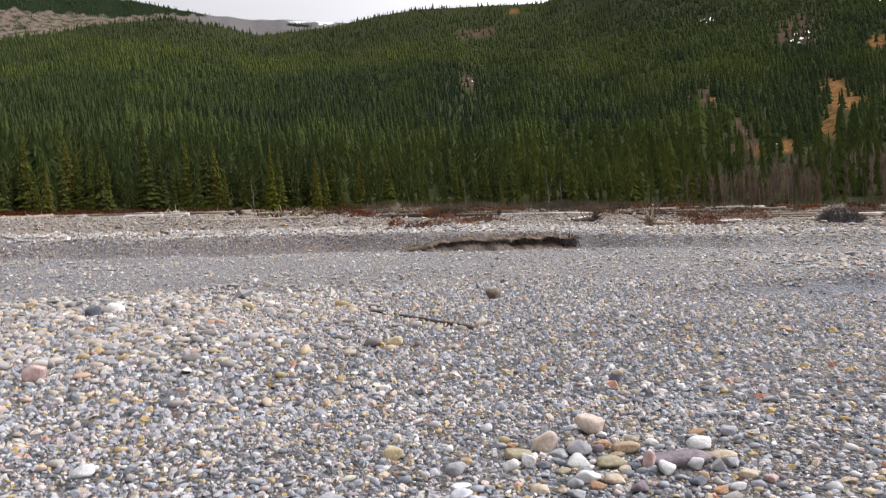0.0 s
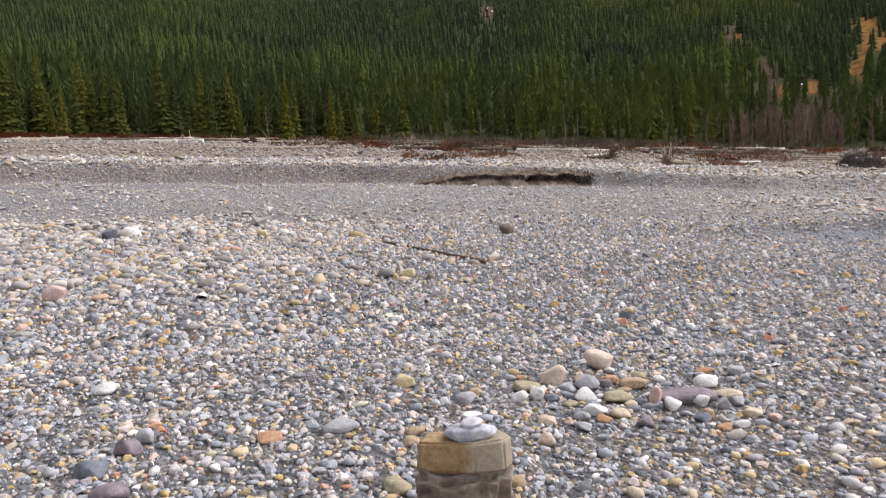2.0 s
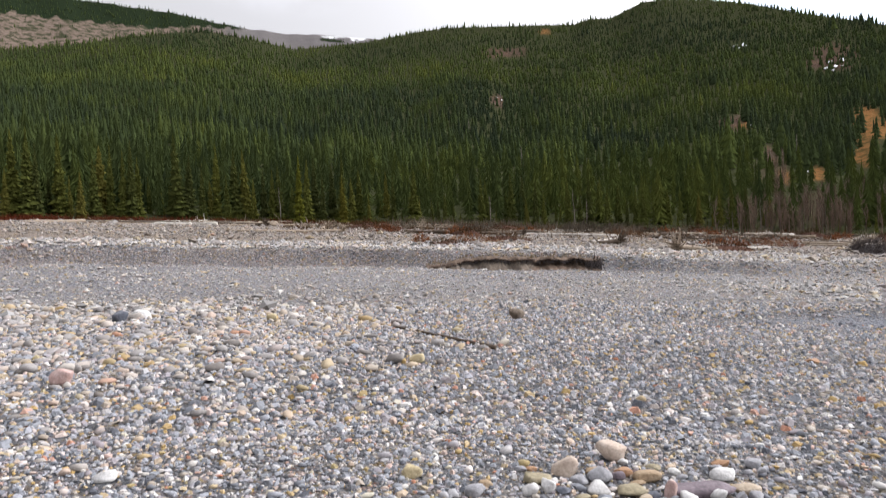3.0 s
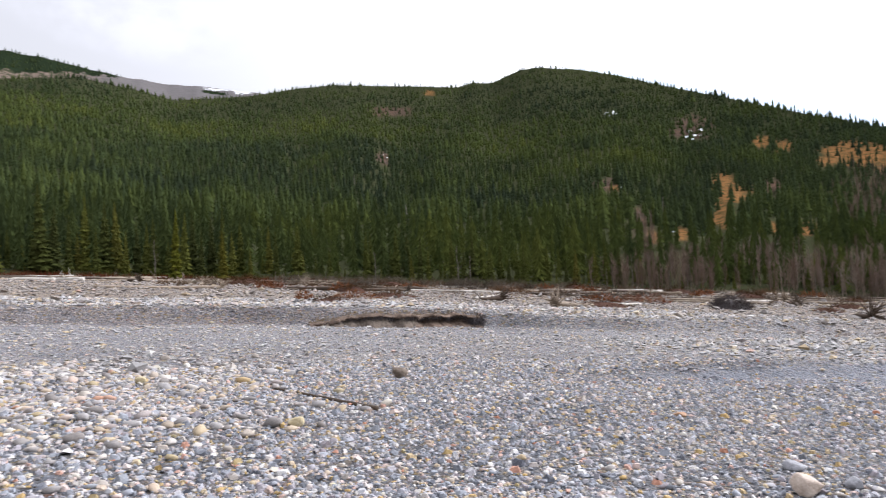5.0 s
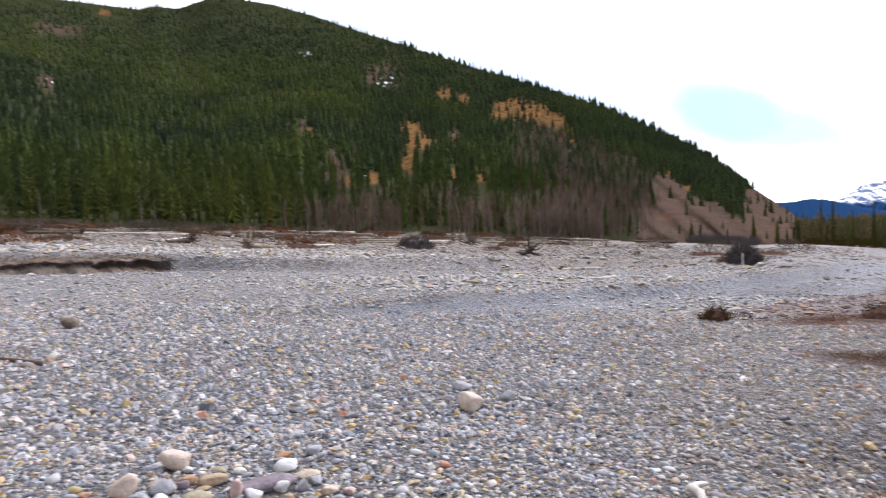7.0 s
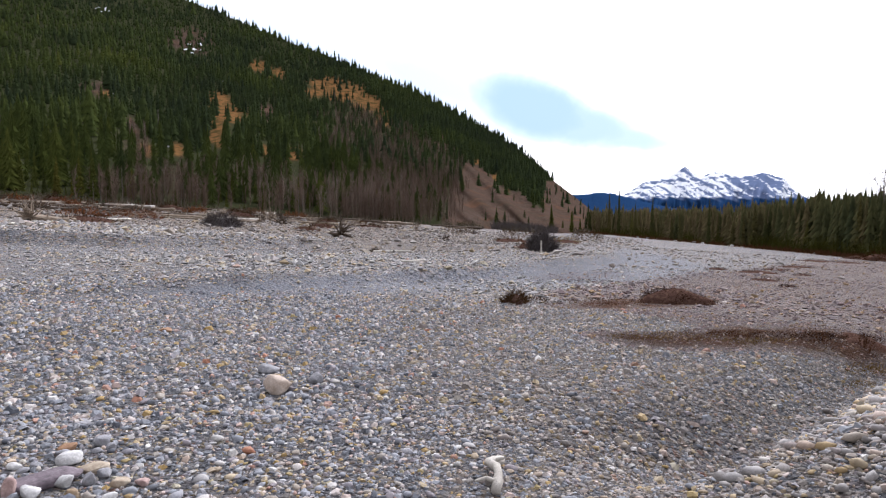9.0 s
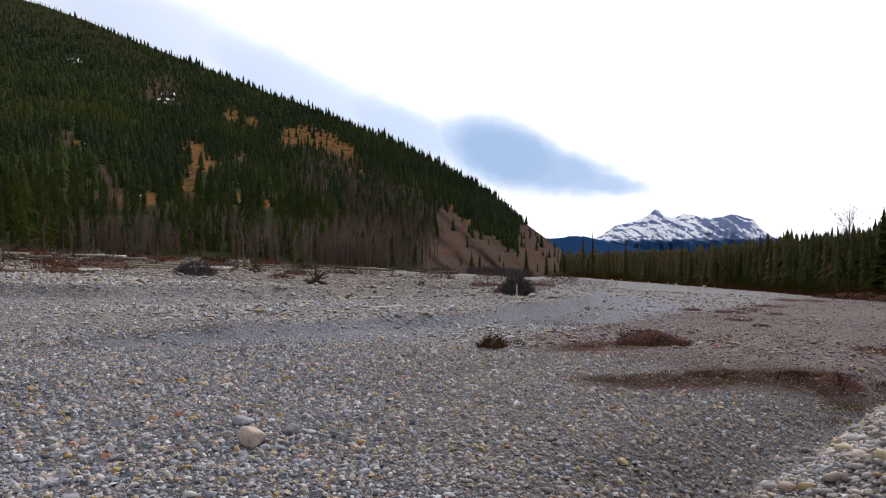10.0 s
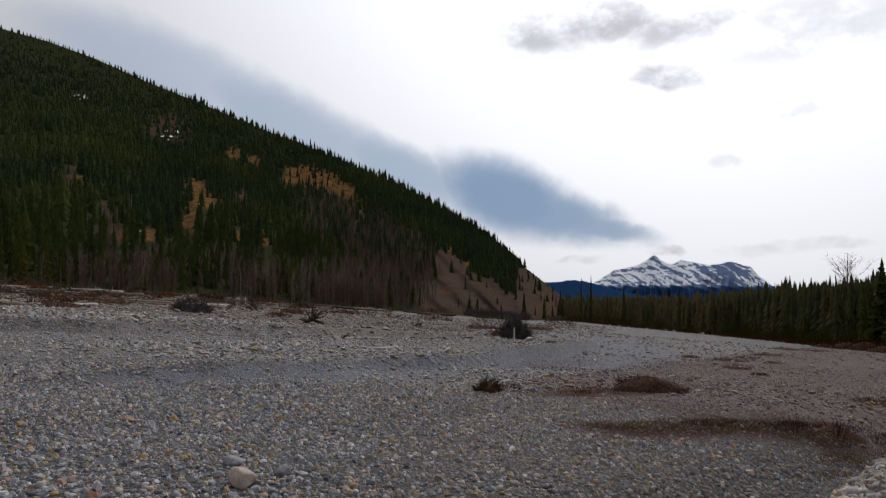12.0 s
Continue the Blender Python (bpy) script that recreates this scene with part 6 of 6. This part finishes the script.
bush("dry_shrub", "brown shrub among driftwood", 10.6, 30.6, 2.4, 0.42, 300, M_BROWN, 7, r=0.012)
bush("dry_shrub", "dark round bush of bare stems on the bar", 17.2, 32.0, 1.7, 0.72, 800, M_DARKTWIG, 8, r=0.01, long=0.5, base=M_DARKHUMP)
bush("dry_shrub", "low dark shrub on the bar", 28.0, 39.0, 1.9, 0.5, 240, M_BROWN, 9, r=0.014)
bush("dry_shrub", "brown shrub on the low bar", 22.6, 33.0, 1.4, 0.4, 180, M_BROWN, 10, r=0.012)
bush("dry_shrub", "dark rounded willow bush by the marker post", 22.8, 17.5, 1.0, 1.1, 1300, M_DARKTWIG, 11, r=0.009, deep=1.0, long=0.28, base=M_DARKHUMP)
bush("dry_shrub", "rusty low shrub beside a dark willow bush", 24.6, 19.4, 1.6, 0.45, 220, M_RUSTMAT, 12, r=0.012)
bush("dry_shrub", "brown low shrub on the low bar", 36.0, 30.0, 2.8, 0.55, 260, M_BROWN, 23, r=0.016)
bush("dry_shrub", "tan low shrub on the low bar", 47.0, 34.0, 3.6, 0.6, 260, M_MOSS, 13, r=0.02)
bush("dead_bush", "small dark uprooted bush on the gravel", 10.1, 8.3, 0.5, 0.27, 340, M_BROWN, 14, r=0.006, base=M_HUMP, fill=0.7, long=0.4)
bush("dead_bush", "thin brown twigs trailing from a dead bush", 10.75, 8.45, 0.8, 0.1, 70, M_BROWN, 15, hump=False, long=1.0)
bush("plant_mound", "low reddish brown mound of matted plants", 13.45, 7.05, 1.5, 0.36, 1400, M_MAT, 16, "plants", turn=-0.45, r=0.0035, long=0.15, fill=0.8)
bush("plant_mound", "thin rust-brown plants trailing from a mound", 12.0, 7.6, 2.5, 0.06, 420, M_RUSTMAT, 17, "plants", deep=0.42, turn=-0.33, r=0.004)
GULLY = [(9.0, 4.95, 1.9, 0.04, 0.35, M_MOSS, False), (9.9, 4.75, 2.2, 0.05, 0.42, M_RUSTMAT, False), (10.6, 4.55, 1.2, 0.06, 0.4, M_RUSTMAT, False), (11.2, 4.05, 1.9, 0.06, 0.4, M_MAT, False), (10.2, 4.1, 1.5, 0.04, 0.3, M_MOSS, False),
         (11.6, 3.75, 1.0, 0.1, 0.5, M_MAT, False), (12.6, 3.4, 1.2, 0.14, 0.5, M_MAT, True), (13.8, 3.1, 1.5, 0.12, 0.5, M_MAT, False), (14.8, 2.8, 1.2, 0.12, 0.5, M_MAT, True), (10.9, 3.1, 1.5, 0.05, 0.4, M_MOSS, False), (11.9, 2.8, 1.5, 0.06, 0.45, M_MOSS, False), (11.3, 3.0, 0.8, 0.05, 0.5, M_MOSS, True), (10.2, 2.9, 0.9, 0.04, 0.4, M_MOSS, False), (13.0, 2.75, 1.2, 0.05, 0.4, M_RUSTMAT, False)]
for i, (x, y, w, h, deep, mat, hump) in enumerate(GULLY):
    what = {M_MOSS: "ochre moss and dry plants in the gully", M_RUSTMAT: "rust-brown matted plants along the gully", M_MAT: "dark brown matted plants lining the gully"}[mat]
    bush("plant_mound", what, x, y, w, h, int((170 if i < 5 else 240) * w), mat, 60 + i, "plants", r=0.0032, deep=deep, turn=-0.33, hump=hump, long=0.3)
for i, (x, y, h) in enumerate(((11.25, 3.6, 0.42), (12.2, 3.3, 0.3), (13.3, 3.05, 0.34))):
    brush("dry_plant", "upright reddish brown dry plant over the gully", x, y, 0.6, h, 26, M_RUSTMAT, 22 + i, "plants", r=0.003)
for i, (x, y, w, h) in enumerate(((29.3, 13.5, 1.2, 0.2), (29.2, 11.8, 2.2, 0.2), (23.9, 9.4, 1.4, 0.17), (54.0, 17.9, 3.0, 0.22), (55.5, 16.4, 2.4, 0.2), (21.8, 7.95, 0.7, 0.1), (30.3, 10.5, 1.0, 0.14), (17.2, 4.0, 1.4, 0.12), (33.0, 12.5, 1.6, 0.16), (15.9, 10.6, 1.8, 0.06), (38.0, 13.5, 2.4, 0.2))):
    bush("plant_tuft", "low brown tuft of dry plants on the gravel", x, y, w, h, 150, M_MAT, 30 + i, "plants", "dry tufts on the gravel", r=0.006, deep=0.5, turn=-0.35, long=0.15)


for i, (az, r, w, h) in enumerate(((-74.2, 76, 2.6, 0.6), (-75.6, 74, 3.4, 1.1), (-76.6, 71, 3.0, 1.3), (-77.7, 69, 3.2, 1.0))):
    x, y = spot(az, r)
    bush("dry_shrub", "red-brown dry shrub before the lower wood", float(x), float(y), w, h, 260, M_RUSTMAT, 120 + i, group="shrubs before the lower wood", r=0.02, long=0.4)


def build_marker_post():
    x, y = 19.9, 15.3
    post = thing("marker_post", "short white wooden marker post in the gravel", "post")
    post.matrix_basis = pose(x, y, float(land(x, y)), 0, 2, 20)
    bm = bmesh.new()
    bmesh.ops.create_cube(bm, size=1.0, matrix=Matrix.LocRotScale((0, 0, 0.2), None, (0.05, 0.04, 0.56)))
    bmesh.ops.bevel(bm, geom=bm.edges[:], offset=0.006, segments=1, affect="EDGES")
    me = bpy.data.meshes.new("stake")
    bm.to_mesh(me)
    bm.free()
    me.materials.append(M_PALEWOOD)
    child("stake", me, post)
    rng = np.random.RandomState(5)
    for i in range(3):
        child("wood_chip", mesh("wood_chip", *twig(rng, (-0.3 + 0.2 * i, -0.05, 0.03), (1, 0.1 * i, 0), 0.25, 0.018, 0.1), M_PALEWOOD), post)


build_marker_post()


# ---------------------------------------------------------------- scrub along the woods
def build_scrub():
    rng = np.random.RandomState(21)

    def strip(name, label, a0, a1, k0, k1, count, h0, h1, mat, clump=0.0, lie=0.35):
        az = rng.uniform(a0, a1, count)
        if clump:
            az = az[rng.rand(count) < 0.5 + clump * waves(az * 3, az * 0, 2.0, 71)]
        r = table(az, EDGE) * rng.uniform(k0, k1, len(az))
        x, y = spot(az, r)
        z = land(x, y)
        n = len(az)
        h = rng.uniform(h0, h1, n)
        wide = 0.02 + 0.0003 * r
        lean = rng.normal(0, lie, (n, 2)) * h[:, None]
        th = rng.rand(n) * 3.14
        V = np.zeros((n, 5, 3))
        for j, t in enumerate((0, 2.09, 4.19)):
            V[:, j, 0], V[:, j, 1], V[:, j, 2] = x + wide * np.cos(th + t), y + wide * np.sin(th + t), z - 0.1
        V[:, 3] = np.stack([x + lean[:, 0], y + lean[:, 1], z + h], 1)
        V[:, 4] = np.stack([x - lean[:, 0] * 0.9 + wide, y + lean[:, 1] * 0.7, z + h * 0.7], 1)
        f = np.array([(0, 1, 3), (1, 2, 3), (2, 0, 3), (0, 1, 4), (1, 2, 4)])
        F = (f[None] + (np.arange(n) * 5)[:, None, None]).reshape(-1, 3)
        tagged(new(name, mesh(name, V.reshape(-1, 3), F, mat, False)), label, "scrub", kind="stuff")

    strip("red_scrub", "dark red bare scrub along the forest edge", -24, 38, 0.93, 1.0, 6500, 0.25, 0.95, M_REDSCRUB, 0.5)
    strip("brown_scrub", "brown bare scrub along the forest edge", -57, 14, 0.42, 1.0, 15000, 0.14, 0.46, M_BROWN, 0.7, 1.4)
    strip("belt_scrub", "low brown scrub among driftwood", -44, 4, 0.33, 0.85, 5000, 0.12, 0.34, M_BROWN, 0.95, 1.5)
    strip("grey_scrub", "grey bare willow scrub at the hill's foot", -56, 6, 0.85, 1.03, 6000, 0.5, 1.7, M_GREYTWIG, 0.8)
    strip("low_bank_scrub", "red-brown scrub along the lower bank", -92, -55, 0.9, 1.0, 6000, 0.2, 0.8, M_RUSTMAT, 0.35)
    strip("dark_thicket", "dark leafless thicket at the foot of the eroded slope", -53.6, -48.6, 0.96, 1.0, 3200, 1.0, 2.7, M_DARKTWIG, 0.3)
    strip("bank_growth", "olive and ochre young growth before the lower wood", -80, -57, 0.97, 1.04, 4200, 0.8, 2.6, M_YOUNG, 0.6)
    strip("olive_scrub", "olive young growth at the forest edge", -58, 20, 0.97, 1.05, 4000, 0.6, 2.2, M_YOUNG, 0.7)


build_scrub()


def bare_tree(rng, tall, spread, count=20):
    """Trunk, limbs and twigs of a leafless tree."""
    pts = [(0, 0, -0.2)] + [(rng.normal(0, 0.012) * tall * s, rng.normal(0, 0.012) * tall * s, tall * s) for s in (0.25, 0.5, 0.75, 1.0)]
    trunk = tube(pts, np.linspace(0.016, 0.003, 5) * tall, 6)
    limbs = []
    for _ in range(count):
        s = rng.uniform(0.3, 0.98)
        p = np.array([np.interp(s, (0.0, 0.25, 0.5, 0.75, 1.0), [q[i] for q in pts]) for i in range(3)])
        a = rng.rand() * 6.283
        w = np.array([math.cos(a) * spread, math.sin(a) * spread, rng.uniform(0.5, 1.1)])
        L = tall * rng.uniform(0.1, 0.28) * (1.25 - s)
        tw = twig(rng, p, w, L, 0.0045 * tall * (1.2 - s) + 0.01, 0.3, 4)
        limbs.append(tw)
        for _ in range(3):
            q = p + (tw[0][-1] - p) * rng.uniform(0.4, 1.0)
            limbs.append(twig(rng, q, w + rng.normal(0, 0.5, 3), L * rng.uniform(0.3, 0.7), 0.008, 0.35, 3))
    return trunk, join(limbs)


def build_bare_trees():
    rng = np.random.RandomState(33)
    kinds = []
    for i in range(4):
        trunk, limbs = bare_tree(rng, 1.0 * 7, 0.55)
        kinds.append((mesh("trunk", *trunk, M_PALEBARK), mesh("branch_crown", *limbs, M_GREYTWIG, False)))
    first = {}

    def place(az, r, h, lift=None):
        i = rng.randint(4)
        x, y = spot(az, r)
        z = float(land(x, y)) if lift is None else lift
        if i not in first:
            t = thing("bare_tree", "leafless pale-barked tree at the forest edge", "tree", "leafless trees")
            child("trunk", kinds[i][0], t)
            child("branch_crown", kinds[i][1], t)
            first[i] = t
        else:
            t = copy_thing(first[i], Matrix())
        t.matrix_basis = pose(x, y, z - 0.1, 0, 0, rng.uniform(0, 360)) @ Matrix.Scale(h / 7, 4)

    # a larger one with a wide crown over the lower wood
    tall, fork = 11.2, 6.2
    t = thing("bare_tree", "tall leafless tree with a wide crown over the wood", "tree", "leafless trees")
    trunk = child("trunk", mesh("trunk", *tube([(0, 0, -0.2), (0.1, 0, 2.5), (0.05, 0.1, 4.5), (0.1, 0, fork), (0.0, 0.1, 8.2), (0.1, 0, tall)], (0.2, 0.17, 0.15, 0.13, 0.07, 0.02), 7), M_PALEBARK), t)
    limbs = []
    for i in range(15):
        p = np.array([0.08, 0.03, fork + rng.uniform(-0.6, 2.4)])
        a = i * 2.4 + rng.uniform(-0.4, 0.4)
        w = np.array([math.cos(a) * 0.5, math.sin(a) * 0.5, rng.uniform(0.9, 1.3)])
        L = (tall - p[2]) * rng.uniform(0.7, 1.0)
        main = twig(rng, p, w, L, 0.026, 0.3, 5, 4)
        limbs.append(main)
        for _ in range(18):
            q = main[0][:-2].reshape(5, 4, 3).mean(1)[rng.randint(1, 5)]
            limbs.append(twig(rng, q, w + rng.normal(0, 0.6, 3), L * rng.uniform(0.2, 0.42), 0.012, 0.4, 4))
    child("branch_crown", mesh("branch_crown", *join(limbs), M_PALETWIG, False), trunk)
    x, y = spot(-75.6, 96)
    t.matrix_basis = pose(x, y, float(land(x, y)) - 0.1)
    for _ in range(44):
        az = rng.uniform(-50, -17)
        place(az, float(table(az, EDGE)) * rng.uniform(0.97, 1.03), rng.uniform(2.5, 5.0))
    for az, h in ((-8.4, 6.5), (-9.3, 5.0), (-21.5, 6), (-2.0, 5.0), (14.0, 5.5)):
        place(az, float(table(az, EDGE)) * 0.98, h)


build_bare_trees()


def build_snags():
    """Dead white trunks on the slope."""
    rng = np.random.RandomState(44)
    for az, el, h in ((-0.7, 6.9, 13.0), (-4.6, 4.8, 9.0), (4.5, 7.4, 8.0), (-12.0, 5.5, 8.0), (-3.2, 9.9, 12.0), (-24.0, 4.4, 9.0), (9.5, 9.2, 8.0)):
        us = np.linspace(0.02, 1, 300)
        x, y, z, e = hill(np.full(300, az), us)
        i = int(np.argmin(np.abs(e - el)))
        t = thing("dead_tree", "dead white tree trunk standing on the wooded slope", "tree", "dead trunks")
        t.matrix_basis = pose(x[i], y[i], z[i] - 0.3, 0, rng.normal(0, 2), 0)
        child("trunk", mesh("trunk", *tube([(0, 0, 0), (0.1, 0, h * 0.5), (0, 0.1, h)], (0.24, 0.18, 0.08), 6), M_PALEBARK), t)
        child("branch_crown", mesh("branch_crown", *join([twig(rng, (0, 0, h * q), (rng.normal(), rng.normal(), 0.3), 1.2, 0.06, 0.3) for q in np.linspace(0.4, 0.9, 8)]), M_PALEBARK, False), t)


build_snags()


def build_snow():
    """Old snow lying in clearings of the slope."""
    rng = np.random.RandomState(55)
    spots = [(-26.9, 10.55, 0.28), (-26.3, 10.5, 0.3), (-26.6, 10.15, 0.3), (-26.15, 10.1, 0.22), (-27.0, 10.1, 0.2), (-26.45, 9.85, 0.2), (-20.4, 12.5, 0.22), (-20.9, 12.45, 0.3), (-21.1, 12.3, 0.12), (-20.6, 12.25, 0.1),
             (-21.1, 6.75, 0.12), (-21.95, 6.25, 0.13), (-22.05, 5.95, 0.1), (-21.8, 5.6, 0.15), (-24.6, 3.05, 0.12), (-28.5, 8.0, 0.1), (-3.0, 10.3, 0.12), (-3.3, 10.1, 0.1)]
    us = np.linspace(0.02, 1, 500)
    spots = [(a + rng.normal(0, 0.05), e + 0.1 + rng.normal(0, 0.04), h * rng.uniform(0.35, 0.6)) for a, e, h in spots]
    for az, el, half in spots:
        rings, V = 10, []
        for q in (1.0, 0.6, 0.0):
            for j in range(rings):
                a = j / rings * 6.283
                wob = rng.uniform(0.35, 1.6)
                A = az + half * q * wob * math.cos(a) * 1.2
                E = el + half * q * wob * math.sin(a) * 0.75
                x, y, z, e = hill(np.full(500, A), us)
                i = int(np.argmin(np.abs(e - E)))
                n = np.array([-x[i], -y[i], 0]) / np.hypot(x[i], y[i])
                V.append(np.array([x[i], y[i], z[i] + 1.2]) + n * (1.6 if q < 1 else 0.4))
        F = [(r * rings + j, r * rings + (j + 1) % rings, (r + 1) * rings + (j + 1) % rings, (r + 1) * rings + j) for r in range(2) for j in range(rings)]
        tagged(new("snow_patch", mesh("snow_patch", V, np.array(F), M_SNOW)), "small patch of old white snow in a clearing", "snow", "snow patches")


build_snow()

# pale boulders at the edge of the lower wood
for i, (az, r, w) in enumerate(((-60.3, 140, 1.2), (-61.0, 136, 0.9), (-62.3, 130, 0.8), (-63.6, 124, 1.0), (-64.2, 121, 0.8), (-66.2, 112, 0.9), (-67.0, 108, 0.6), (-71.5, 92, 0.6), (-59.6, 146, 0.9))):
    x, y = spot(az, r)
    rock(float(x), float(y), w * 0.75, w * 0.3, "grey" if i % 3 == 0 else "white", label="pale boulder at the edge of the lower wood", name="boulder")

build_stones()
